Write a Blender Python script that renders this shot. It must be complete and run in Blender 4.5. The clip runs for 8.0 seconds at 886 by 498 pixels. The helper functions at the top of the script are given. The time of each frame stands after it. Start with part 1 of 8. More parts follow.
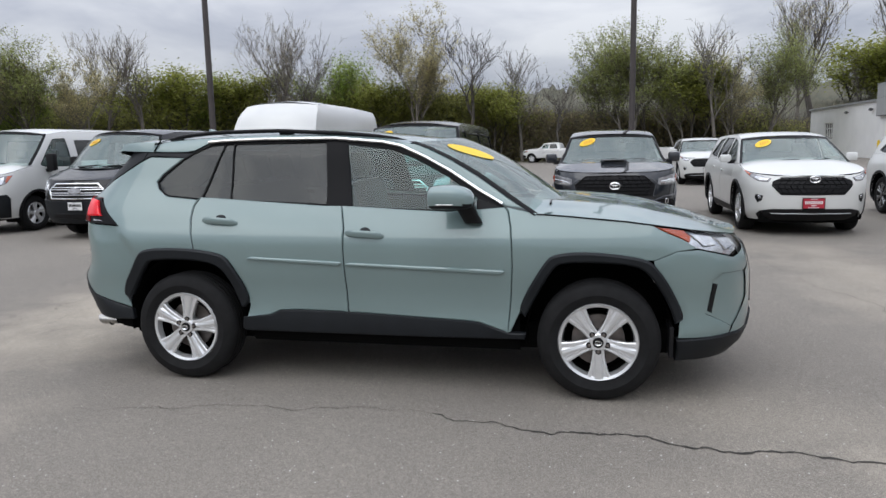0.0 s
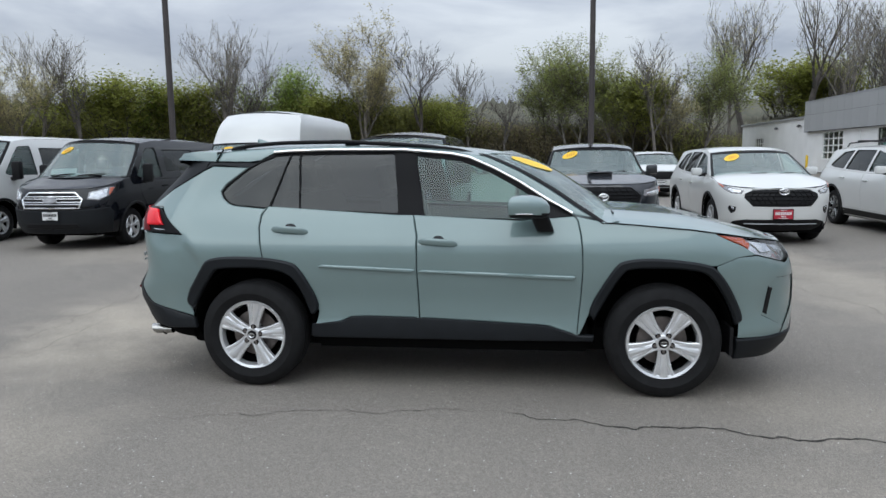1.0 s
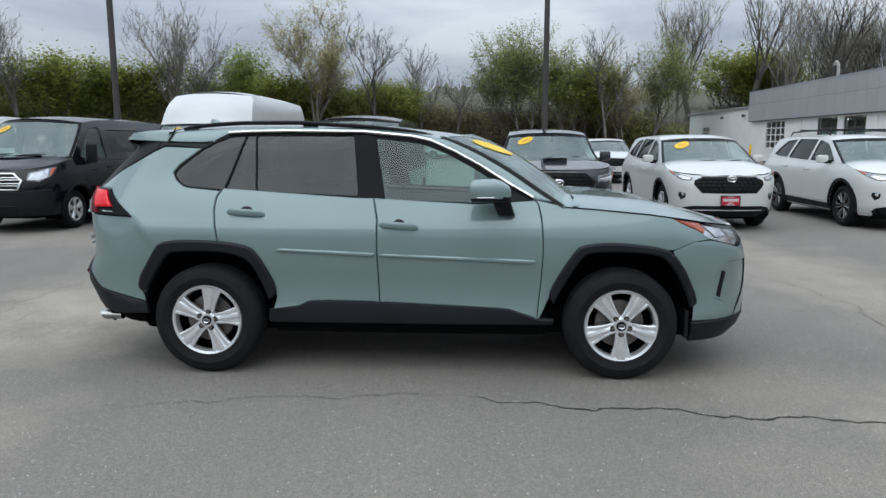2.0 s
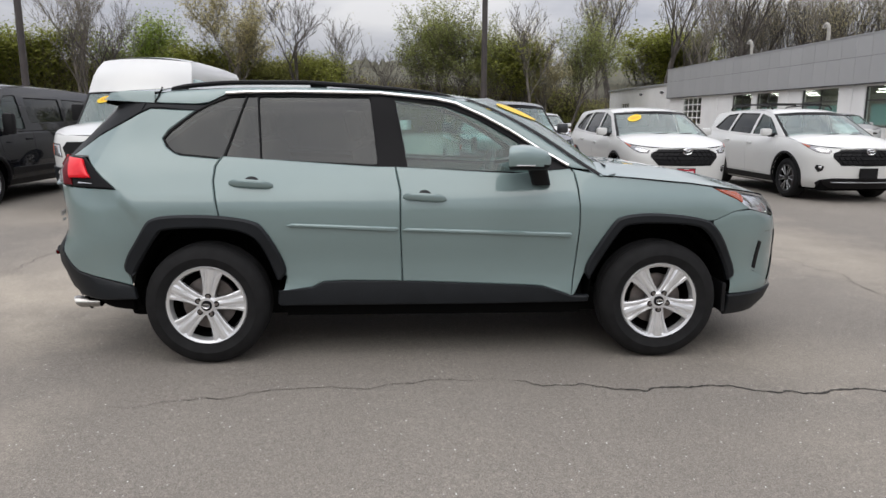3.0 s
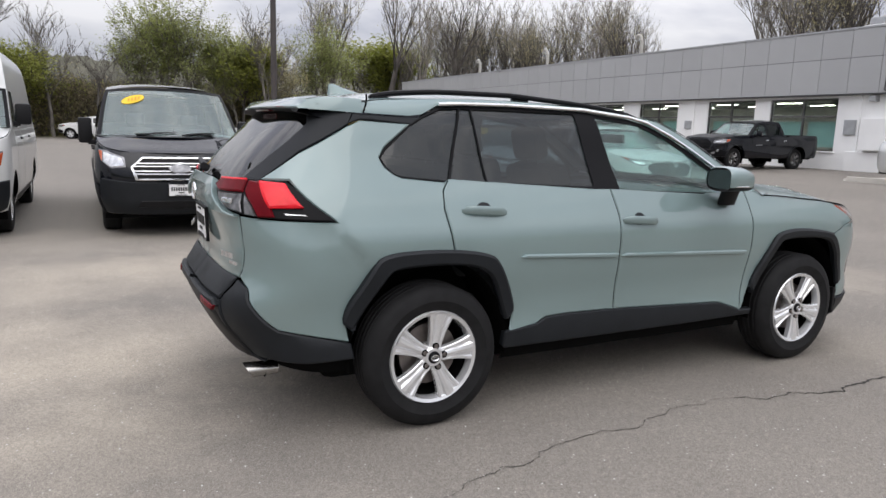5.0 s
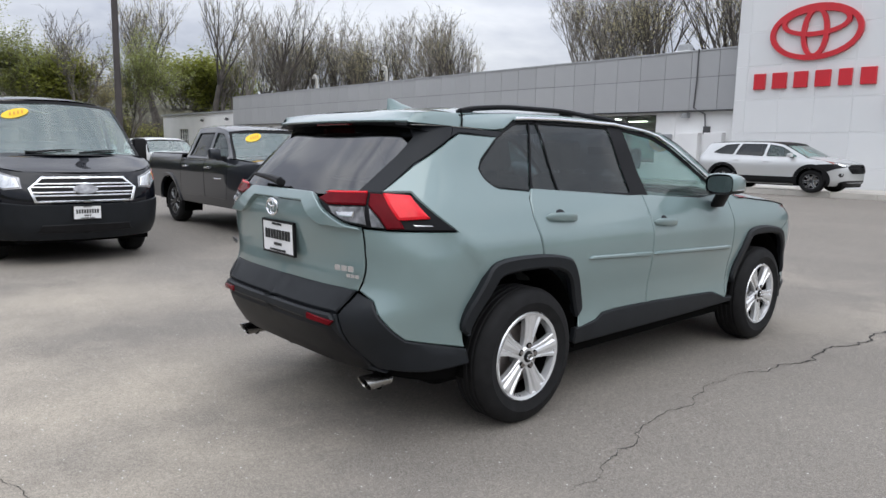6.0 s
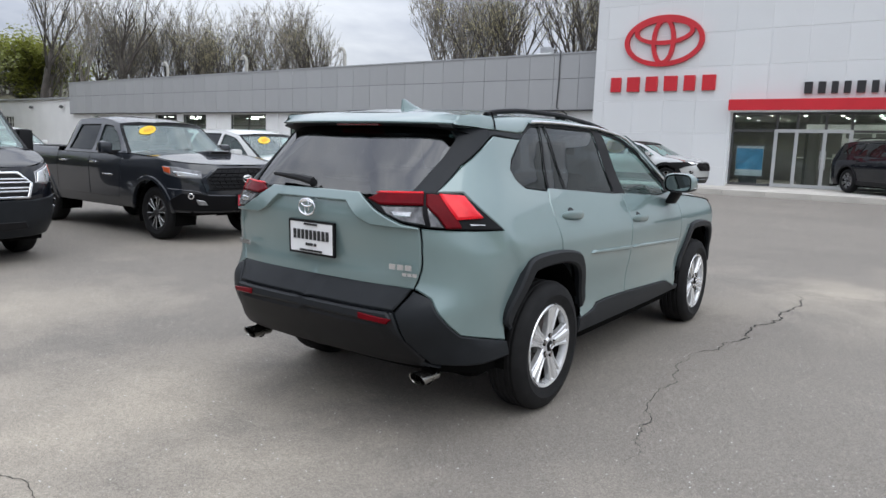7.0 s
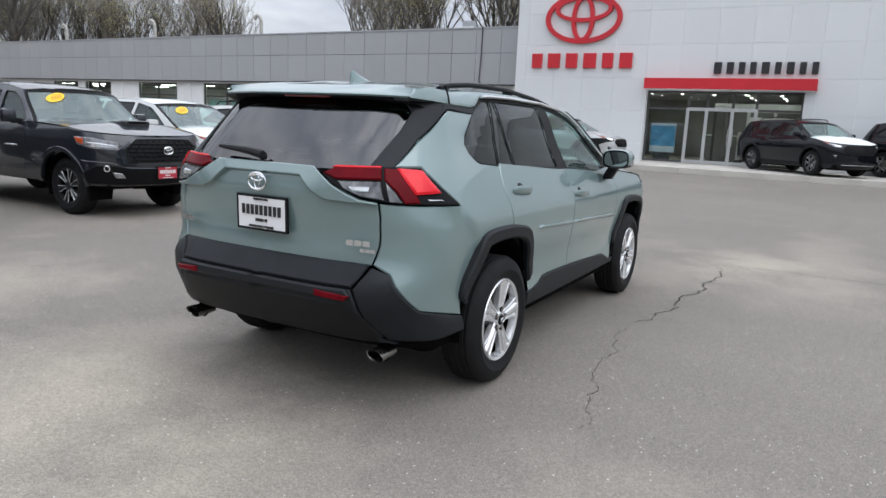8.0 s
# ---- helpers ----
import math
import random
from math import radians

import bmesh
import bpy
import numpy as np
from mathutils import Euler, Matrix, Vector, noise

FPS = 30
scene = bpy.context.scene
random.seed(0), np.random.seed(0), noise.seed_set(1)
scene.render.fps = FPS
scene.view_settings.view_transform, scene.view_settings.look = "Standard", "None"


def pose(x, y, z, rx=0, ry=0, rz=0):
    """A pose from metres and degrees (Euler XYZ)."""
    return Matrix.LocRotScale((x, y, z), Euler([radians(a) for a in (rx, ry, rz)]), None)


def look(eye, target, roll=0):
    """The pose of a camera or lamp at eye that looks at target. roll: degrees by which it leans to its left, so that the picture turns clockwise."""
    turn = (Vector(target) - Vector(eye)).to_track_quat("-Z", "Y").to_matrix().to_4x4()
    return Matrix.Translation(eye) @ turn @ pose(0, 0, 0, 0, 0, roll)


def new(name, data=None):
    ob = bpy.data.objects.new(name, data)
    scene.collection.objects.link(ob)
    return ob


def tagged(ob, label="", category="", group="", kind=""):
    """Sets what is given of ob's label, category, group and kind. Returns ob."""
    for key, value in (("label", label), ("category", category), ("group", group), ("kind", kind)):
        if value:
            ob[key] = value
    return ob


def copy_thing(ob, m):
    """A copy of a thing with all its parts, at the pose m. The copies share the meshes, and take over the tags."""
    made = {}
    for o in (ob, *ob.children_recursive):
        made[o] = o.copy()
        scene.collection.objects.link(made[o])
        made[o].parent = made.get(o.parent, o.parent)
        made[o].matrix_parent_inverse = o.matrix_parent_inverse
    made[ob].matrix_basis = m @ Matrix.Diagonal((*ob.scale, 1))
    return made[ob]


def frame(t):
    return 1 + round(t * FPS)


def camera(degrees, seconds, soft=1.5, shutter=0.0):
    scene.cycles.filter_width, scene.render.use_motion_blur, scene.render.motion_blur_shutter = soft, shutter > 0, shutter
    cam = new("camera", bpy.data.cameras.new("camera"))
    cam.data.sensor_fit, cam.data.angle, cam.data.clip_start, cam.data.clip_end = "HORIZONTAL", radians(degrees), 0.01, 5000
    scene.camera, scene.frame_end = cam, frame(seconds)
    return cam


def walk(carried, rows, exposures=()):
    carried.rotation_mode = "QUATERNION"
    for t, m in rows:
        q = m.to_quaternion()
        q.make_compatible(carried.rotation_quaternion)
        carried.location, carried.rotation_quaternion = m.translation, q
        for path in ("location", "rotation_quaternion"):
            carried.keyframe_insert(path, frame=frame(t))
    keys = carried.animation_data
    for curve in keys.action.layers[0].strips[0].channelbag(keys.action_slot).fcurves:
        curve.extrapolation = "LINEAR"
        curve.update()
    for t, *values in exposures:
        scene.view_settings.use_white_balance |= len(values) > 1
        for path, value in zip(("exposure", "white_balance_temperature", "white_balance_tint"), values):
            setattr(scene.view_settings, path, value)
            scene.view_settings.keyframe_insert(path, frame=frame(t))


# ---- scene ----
cam = camera(65.6, 8.0)
PATH = [
    (0, (1.298, -4.894, 1.51), (0.877, -2.96, 1.218), -1.2),
    (0.5, (0.774, -5.001, 1.53), (0.435, -3.048, 1.265), -1.0),
    (1, (0.508, -5.212, 1.527), (0.259, -3.245, 1.264), -0.7),
    (1.5, (0.473, -5.23, 1.516), (0.292, -3.257, 1.243), -0.3),
    (2, (0.454, -5.187, 1.513), (0.342, -3.214, 1.207), 0.0),
    (2.2, (0.429, -5.148, 1.5), (0.346, -3.176, 1.176), 0.1),
    (3.3, (-0.558, -4.672, 1.431), (-0.348, -2.72, 1.052), 0.4),
    (3.5, (-0.798, -4.561, 1.445), (-0.526, -2.616, 1.068), 0.5),
    (4, (-1.492, -4.365, 1.424), (-1.02, -2.456, 1.057), 0.8),
    (4.5, (-2.165, -4.086, 1.437), (-1.478, -2.243, 1.074), 1.1),
    (4.7, (-2.418, -3.952, 1.45), (-1.643, -2.142, 1.097), 1.4),
    (5.8, (-3.756, -3.275, 1.436), (-2.518, -1.732, 1.138), 1.4),
    (6, (-3.973, -3.154, 1.403), (-2.655, -1.677, 1.12), 1.2),
    (6.5, (-4.44, -2.805, 1.428), (-2.957, -1.494, 1.142), 1.6),
    (7, (-4.677, -2.556, 1.414), (-3.075, -1.394, 1.126), 1.9),
    (7.5, (-4.772, -2.475, 1.415), (-3.102, -1.422, 1.098), 2.2),
    (8, (-4.759, -2.393, 1.41), (-3.038, -1.437, 1.057), 2.7),
]
walk(cam, [(t, look(eye, target, roll)) for t, eye, target, roll in PATH], ((0, 0.13, 6400, 6), (1.5, 0.0, 6050, 1), (2.2, 0.0, 6050, 1), (3.3, 0.22, 6950, 9), (4.6, 0.33, 6800, 9), (6, 0.31, 6400, 6), (8, 0.28, 6300, 5)))

# ---- light ----
world = bpy.data.worlds.new("sky")
scene.world = world
world.use_nodes = True
wn, wl = world.node_tree.nodes, world.node_tree.links
wn.clear()
sky = wn.new("ShaderNodeTexSky")
sky.sky_type, sky.sun_disc = "NISHITA", False
sky.sun_elevation, sky.sun_rotation = radians(50), radians(200)
coord = wn.new("ShaderNodeTexCoord")
squash = wn.new("ShaderNodeMapping")
squash.inputs["Scale"].default_value = (1.0, 1.0, 3.2)
cloud = wn.new("ShaderNodeTexNoise")
cloud.inputs["Scale"].default_value, cloud.inputs["Detail"].default_value = 3.2, 7.0
cloud.inputs["Roughness"].default_value, cloud.inputs["Distortion"].default_value = 0.52, 0.35
ramp = wn.new("ShaderNodeValToRGB")
ramp.color_ramp.elements[0].position, ramp.color_ramp.elements[0].color = 0.37, (0.455, 0.468, 0.560, 1)
ramp.color_ramp.elements[1].position, ramp.color_ramp.elements[1].color = 0.64, (0.79, 0.787, 0.845, 1)
dim = wn.new("ShaderNodeBackground")
dim.inputs["Strength"].default_value = 0.08
grey = wn.new("ShaderNodeBackground")
both = wn.new("ShaderNodeMixShader")
both.inputs[0].default_value = 0.9
wout = wn.new("ShaderNodeOutputWorld")
wl.new(coord.outputs["Generated"], squash.inputs["Vector"])
wl.new(squash.outputs["Vector"], cloud.inputs["Vector"])
wl.new(cloud.outputs["Fac"], ramp.inputs["Fac"])
height = wn.new("ShaderNodeSeparateXYZ")
rise = wn.new("ShaderNodeMapRange")     # an overcast sky is thrice as bright overhead as at the horizon
rise.inputs[1].default_value, rise.inputs[2].default_value = 0.0, 1.0
rise.inputs[3].default_value, rise.inputs[4].default_value = 0.62, 2.9
wl.new(coord.outputs["Generated"], height.inputs[0])
wl.new(height.outputs["Z"], rise.inputs[0])
wl.new(rise.outputs[0], grey.inputs["Strength"])
wl.new(ramp.outputs["Color"], grey.inputs["Color"])
wl.new(sky.outputs["Color"], dim.inputs["Color"])
wl.new(dim.outputs[0], both.inputs[1])
wl.new(grey.outputs[0], both.inputs[2])
wl.new(both.outputs[0], wout.inputs["Surface"])
sun = new("sun", bpy.data.lights.new("sun", "SUN"))
sun.data.energy, sun.data.angle, sun.data.color = 0.75, radians(60), (1.0, 0.97, 0.93)
sun.matrix_world = look((0, 0, 30), (5.9, 16.2, 9.4))


# ---- materials ----
def shader(name, color=(0.5, 0.5, 0.5), rough=0.5, metal=0.0, coat=0.0, coat_ior=1.5, spread=0.0, scale=6.0, bump=0.0, grain=60.0, second=None, detail=4.0, island=0.0, rnd=0.0, spec=0.5, translucent=0.0):
    """A procedural material: colour with cloudy variation (spread, scale), fine relief (bump, grain) and a random tint a piece."""
    m = bpy.data.materials.new(name)
    m.use_nodes = True
    n, l = m.node_tree.nodes, m.node_tree.links
    b = n["Principled BSDF"]
    b.inputs["Roughness"].default_value, b.inputs["Metallic"].default_value = rough, metal
    b.inputs["Coat Weight"].default_value, b.inputs["Coat Roughness"].default_value = coat, 0.03
    b.inputs["Coat IOR"].default_value = coat_ior
    b.inputs["Specular IOR Level"].default_value = spec
    b.inputs["Base Color"].default_value = (*color, 1)
    place = n.new("ShaderNodeTexCoord").outputs["Object"]
    last = None
    if spread or second:
        big = n.new("ShaderNodeTexNoise")
        big.inputs["Scale"].default_value, big.inputs["Detail"].default_value = scale, detail
        l.new(place, big.inputs["Vector"])
        mix = n.new("ShaderNodeMix")
        mix.data_type = "RGBA"
        lo = tuple(c * (1 - spread) for c in color)
        hi = second or tuple(min(1, c * (1 + spread)) for c in color)
        mix.inputs[6].default_value, mix.inputs[7].default_value = (*lo, 1), (*hi, 1)
        r = n.new("ShaderNodeMapRange")
        r.inputs[1].default_value, r.inputs[2].default_value = 0.3, 0.7
        l.new(big.outputs["Fac"], r.inputs[0])
        l.new(r.outputs[0], mix.inputs[0])
        last = mix.outputs[2]
    if rnd or island:
        hsv = n.new("ShaderNodeHueSaturation")
        hsv.inputs["Color"].default_value = (*color, 1)
        if last:
            l.new(last, hsv.inputs["Color"])
        src = n.new("ShaderNodeObjectInfo").outputs["Random"] if rnd else n.new("ShaderNodeNewGeometry").outputs["Random Per Island"]
        r2 = n.new("ShaderNodeMapRange")
        r2.inputs[3].default_value, r2.inputs[4].default_value = 1 - (rnd or island), 1 + (rnd or island)
        l.new(src, r2.inputs[0])
        l.new(r2.outputs[0], hsv.inputs["Value"])
        last = hsv.outputs["Color"]
    if last:
        l.new(last, b.inputs["Base Color"])
    if bump:
        fine = n.new("ShaderNodeTexNoise")
        fine.inputs["Scale"].default_value, fine.inputs["Detail"].default_value = grain, 3.0
        l.new(place, fine.inputs["Vector"])
        bp = n.new("ShaderNodeBump")
        bp.inputs["Strength"].default_value, bp.inputs["Distance"].default_value = bump, 0.01
        l.new(fine.outputs["Fac"], bp.inputs["Height"])
        l.new(bp.outputs[0], b.inputs["Normal"])
    if translucent:
        tr = n.new("ShaderNodeBsdfTranslucent")
        if last:
            l.new(last, tr.inputs["Color"])
        else:
            tr.inputs["Color"].default_value = (*color, 1)
        ms = n.new("ShaderNodeMixShader")
        ms.inputs[0].default_value = translucent
        l.new(b.outputs[0], ms.inputs[1])
        l.new(tr.outputs[0], ms.inputs[2])
        l.new(ms.outputs[0], n["Material Output"].inputs["Surface"])
    return m


def glow(name, color, strength):
    m = bpy.data.materials.new(name)
    m.use_nodes = True
    b = m.node_tree.nodes["Principled BSDF"]
    b.inputs["Base Color"].default_value = (*color, 1)
    b.inputs["Emission Color"].default_value = (*color, 1)
    b.inputs["Emission Strength"].default_value = strength
    return m


def glass_pane(name, tint, rough=0.0, ior=1.45, haze=0.0):
    """Thin window glass: tinted see-through, with a mirror coat that grows towards grazing."""
    m = bpy.data.materials.new(name)
    m.use_nodes = True
    n, l = m.node_tree.nodes, m.node_tree.links
    n.clear()
    t, g, f, s, o = (n.new("ShaderNode" + k) for k in ("BsdfTransparent", "BsdfGlossy", "LayerWeight", "MixShader", "OutputMaterial"))
    t.inputs["Color"].default_value = (*tint, 1)
    g.inputs["Roughness"].default_value = rough
    f.inputs["Blend"].default_value = 0.5
    steep, gloss = n.new("ShaderNodeMath"), n.new("ShaderNodeMapRange")     # stronger towards grazing, alike from both sides
    steep.operation, steep.inputs[1].default_value = "POWER", 5.0
    gloss.inputs[3].default_value, gloss.inputs[4].default_value = ((ior - 1) / (ior + 1)) ** 2, 1.0
    l.new(f.outputs["Facing"], steep.inputs[0])
    l.new(steep.outputs[0], gloss.inputs[0])
    l.new(gloss.outputs[0], s.inputs[0])
    if haze:                               # a pale diffuse layer paints in the milky reflections on the glass
        film, coat = n.new("ShaderNodeBsdfDiffuse"), n.new("ShaderNodeMixShader")
        film.inputs["Color"].default_value = (0.46, 0.60, 0.57, 1)
        coat.inputs[0].default_value = haze
        l.new(t.outputs[0], coat.inputs[1])
        l.new(film.outputs[0], coat.inputs[2])
        t = coat
    l.new(t.outputs[0], s.inputs[1])
    l.new(g.outputs[0], s.inputs[2])
    l.new(s.outputs[0], o.inputs["Surface"])
    return m


M = {}
M["asphalt"] = shader("asphalt", (0.20, 0.19, 0.17), 0.9)
M["white_paint"] = shader("white_wall_paint", (0.84, 0.84, 0.83), 0.6, spread=0.05, scale=0.7, bump=0.15, grain=25)
M["tower_panel"] = shader("white_metal_panel", (0.70, 0.71, 0.715), 0.28, spread=0.02, scale=0.4, rnd=0.02)
M["fascia_panel"] = shader("grey_metal_panel", (0.37, 0.375, 0.38), 0.42, spread=0.05, scale=0.5, rnd=0.035)
M["joint"] = shader("dark_joint", (0.08, 0.08, 0.085), 0.7)
M["pale_joint"] = shader("pale_joint", (0.86, 0.87, 0.88), 0.6)
M["red"] = shader("red_sign_paint", (0.55, 0.018, 0.03), 0.35, spread=0.06, scale=1.2)
M["black_sign"] = shader("black_sign_letter", (0.02, 0.02, 0.022), 0.4)
M["alu"] = shader("aluminium_frame", (0.55, 0.56, 0.57), 0.38, 0.8, spread=0.05, scale=3)
M["dark_frame"] = shader("dark_window_frame", (0.07, 0.07, 0.072), 0.45, spread=0.1, scale=3)
M["concrete"] = shader("pale_concrete", (0.50, 0.475, 0.43), 0.9, spread=0.18, scale=0.9, bump=0.3, grain=40)
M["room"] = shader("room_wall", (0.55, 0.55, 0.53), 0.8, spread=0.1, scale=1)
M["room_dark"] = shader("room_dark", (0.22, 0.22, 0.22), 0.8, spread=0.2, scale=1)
M["paper"] = shader("pale_green_paper", (0.42, 0.66, 0.62), 0.7, spread=0.04, scale=2)
M["bark"] = shader("grey_bark", (0.125, 0.112, 0.098), 0.9, spread=0.35, scale=1.5, bump=0.5, grain=12)
M["pole"] = shader("brown_pole_paint", (0.05, 0.042, 0.04), 0.55, spread=0.2, scale=2)
M["window_glass"] = glass_pane("building_glass", (0.80, 0.84, 0.83))
M["galv"] = shader("grey_metal_box", (0.38, 0.39, 0.40), 0.5, 0.3, spread=0.12, scale=4)
M["vent_metal"] = shader("pale_weathered_metal", (0.38, 0.365, 0.33), 0.5, spread=0.15, scale=4)
M["tube"] = glow("ceiling_light", (1.0, 0.97, 0.9), 16.0)
M["spot"] = glow("downlight_glow", (1.0, 0.95, 0.87), 85.0)
M["yellow"] = shader("yellow_paint", (0.75, 0.5, 0.03), 0.5, spread=0.1, scale=3)
M["hero_paint"] = shader("grey_green_car_paint", (0.186, 0.254, 0.252), 0.38, 0.20, spec=0.2, coat=1.0, coat_ior=1.66, spread=0.03, scale=2.0)
M["white_car"] = shader("white_car_paint", (0.63, 0.635, 0.62), 0.35, 0.0, coat=0.7, spread=0.02, scale=2.0)
M["grey_car"] = shader("dark_grey_car_paint", (0.014, 0.0165, 0.022), 0.35, 0.1, spec=0.1, coat_ior=1.7, coat=1.0, spread=0.05, scale=2.0)
M["black_car"] = shader("black_car_paint", (0.0045, 0.0055, 0.0085), 0.30, 0.0, spec=0.03, coat_ior=1.5, coat=0.8, spread=0.08, scale=2.0)
M["silver_car"] = shader("silver_car_paint", (0.56, 0.57, 0.57), 0.36, 0.4, coat=1.0, spread=0.03, scale=2.0)
M["cladding"] = shader("dark_grey_plastic", (0.0098, 0.0115, 0.0138), 0.5, spec=0.25, spread=0.12, scale=9, bump=0.06, grain=500)
M["black_plastic"] = shader("black_plastic", (0.009, 0.009, 0.010), 0.5, spec=0.2, spread=0.15, scale=9)
M["gloss_black"] = shader("gloss_black_trim", (0.007, 0.007, 0.008), 0.38, spec=0.1)
M["liner"] = shader("black_liner", (0.004, 0.004, 0.004), 0.95, spec=0.05)
M["chrome"] = shader("chrome", (0.84, 0.85, 0.86), 0.2, 1.0)
M["exhaust"] = shader("dull_steel", (0.42, 0.41, 0.39), 0.25, 1.0, spread=0.1, scale=20)
M["mirror"] = shader("mirror_glass", (0.34, 0.40, 0.39), 0.03, 1.0)
M["alloy"] = shader("silver_alloy", (0.78, 0.79, 0.80), 0.27, 0.7, spread=0.05, scale=14)
M["dark_alloy"] = shader("dark_alloy", (0.03, 0.03, 0.032), 0.35, 0.5)
M["steel"] = shader("rusty_steel", (0.17, 0.15, 0.14), 0.5, 0.8, spread=0.2, scale=20)
M["tyre"] = shader("tyre_rubber", (0.0105, 0.0105, 0.011), 0.72, spec=0.2, spread=0.25, scale=14, bump=0.1, grain=200)
M["tint_dark"] = glass_pane("privacy_glass", (0.070, 0.076, 0.088), 0.0, 1.64, 0.02)
M["tint_rear"] = glass_pane("rear_privacy_glass", (0.10, 0.105, 0.11), 0.0, 2.1)
M["tint_clear"] = glass_pane("clear_car_glass", (0.58, 0.80, 0.76), 0.0, 1.62, 0.07)
M["tint_screen"] = glass_pane("windscreen_glass", (0.70, 0.80, 0.78), 0.0, 1.9, 0.2)
M["lens_clear"] = glass_pane("clear_lamp_lens", (0.86, 0.87, 0.88))
M["lens_red"] = shader("red_lamp_lens", (0.72, 0.010, 0.022), 0.2, spec=0.2, coat=0.4, spread=0.12, scale=14)
M["lens_deep_red"] = shader("deep_red_lamp_lens", (0.115, 0.003, 0.007), 0.25, spec=0.08, coat=0.0, spread=0.15, scale=14)
M["lamp_smoke"] = shader("smoked_lamp_glass", (0.17, 0.17, 0.175), 0.2, 0.5, spread=0.6, scale=22)
M["lens_dark_red"] = shader("dark_red_reflector", (0.16, 0.008, 0.012), 0.15, coat=1.0)
M["amber"] = shader("amber_reflector", (0.46, 0.075, 0.02), 0.15, coat=1.0, spread=0.1, scale=14)
M["lamp_bowl"] = shader("lamp_reflector", (0.70, 0.71, 0.72), 0.16, 0.85, spread=0.2, scale=16)
M["lamp_dark"] = shader("lamp_housing", (0.30, 0.30, 0.31), 0.25, 0.6, spread=0.4, scale=18)
M["seat"] = shader("dark_seat_fabric", (0.09, 0.092, 0.095), 0.85, spread=0.2, scale=20)
M["cabin"] = shader("dark_cabin_trim", (0.10, 0.102, 0.105), 0.7, spread=0.2, scale=6)
M["plate_white"] = shader("white_plate", (0.78, 0.78, 0.78), 0.45, spread=0.05, scale=8)
M["plate_ink"] = shader("black_ink", (0.015, 0.015, 0.016), 0.5)
M["red_plate"] = shader("red_plate", (0.42, 0.02, 0.04), 0.4, spread=0.12, scale=10)
M["sticker"] = shader("yellow_sticker", (0.86, 0.55, 0.02), 0.5, spread=0.06, scale=6)
M["sticker_ink"] = shader("sticker_ink", (0.62, 0.30, 0.02), 0.5)


# ---- building blocks ----
def link_mesh(name, bm, material, parent=None, label="", smooth=False):
    me = bpy.data.meshes.new(name)
    bm.normal_update()
    bm.to_mesh(me)
    bm.free()
    for one in material if isinstance(material, (list, tuple)) else (material,):
        me.materials.append(one)
    if smooth:
        me.shade_smooth()
        me.set_sharp_from_angle(angle=radians(30))
    ob = new(name, me)
    if parent:
        ob.parent = parent
    return tagged(ob, label)


def part(name, bm, material, parent, label="", smooth=False):
    return link_mesh(name, bm, material, parent, label, smooth)


def thing(name, label, category, at=(0, 0, 0), turn=0.0, group="", kind=""):
    ob = new(name)
    ob.matrix_basis = pose(*at, 0, 0, turn)
    ob.empty_display_size = 0.2
    return tagged(ob, label, category, group, kind)


def box(bm, lo, hi, bevel=0.0):
    ret = bmesh.ops.create_cube(bm, size=1.0)
    c = [(a + b) / 2 for a, b in zip(lo, hi)]
    d = [abs(b - a) for a, b in zip(lo, hi)]
    for v in ret["verts"]:
        v.co = Vector((c[0] + v.co.x * d[0], c[1] + v.co.y * d[1], c[2] + v.co.z * d[2]))
    if bevel:
        edges = {e for v in ret["verts"] for e in v.link_edges}
        bmesh.ops.bevel(bm, geom=list(edges), offset=bevel, segments=2, affect="EDGES", profile=0.6)
    return bm


def boxed(lo, hi, bevel=0.0):
    return box(bmesh.new(), lo, hi, bevel)


def tube(bm, points, radii, sides=6, cap=True):
    """A tapered tube along points."""
    rings = []
    up = Vector((0.013, 0.021, 1))
    for i, p in enumerate(points):
        p = Vector(p)
        way = (Vector(points[min(i + 1, len(points) - 1)]) - Vector(points[max(i - 1, 0)])).normalized()
        a = way.cross(up if abs(way.z) < 0.95 else Vector((1, 0.02, 0))).normalized()
        b = way.cross(a)
        r = radii[i] if isinstance(radii, (list, tuple)) else radii
        rings.append([bm.verts.new(p + (a * math.cos(k * math.tau / sides) + b * math.sin(k * math.tau / sides)) * r) for k in range(sides)])
    for one, two in zip(rings, rings[1:]):
        for k in range(sides):
            bm.faces.new((one[k], one[(k + 1) % sides], two[(k + 1) % sides], two[k]))
    if cap:
        bm.faces.new(rings[0][::-1])
        bm.faces.new(rings[-1])
    return bm


def smooth01(v):
    v = min(1.0, max(0.0, v))
    return v * v * (3 - 2 * v)


def ground_z(x, y):
    """The lot is level by the parked row and rises a little to the building."""
    return 0.42 * min(1.0, max(0.0, (x - 8.5) / 11.0)) * min(1.0, max(0.0, (36.0 - y) / 14.0))


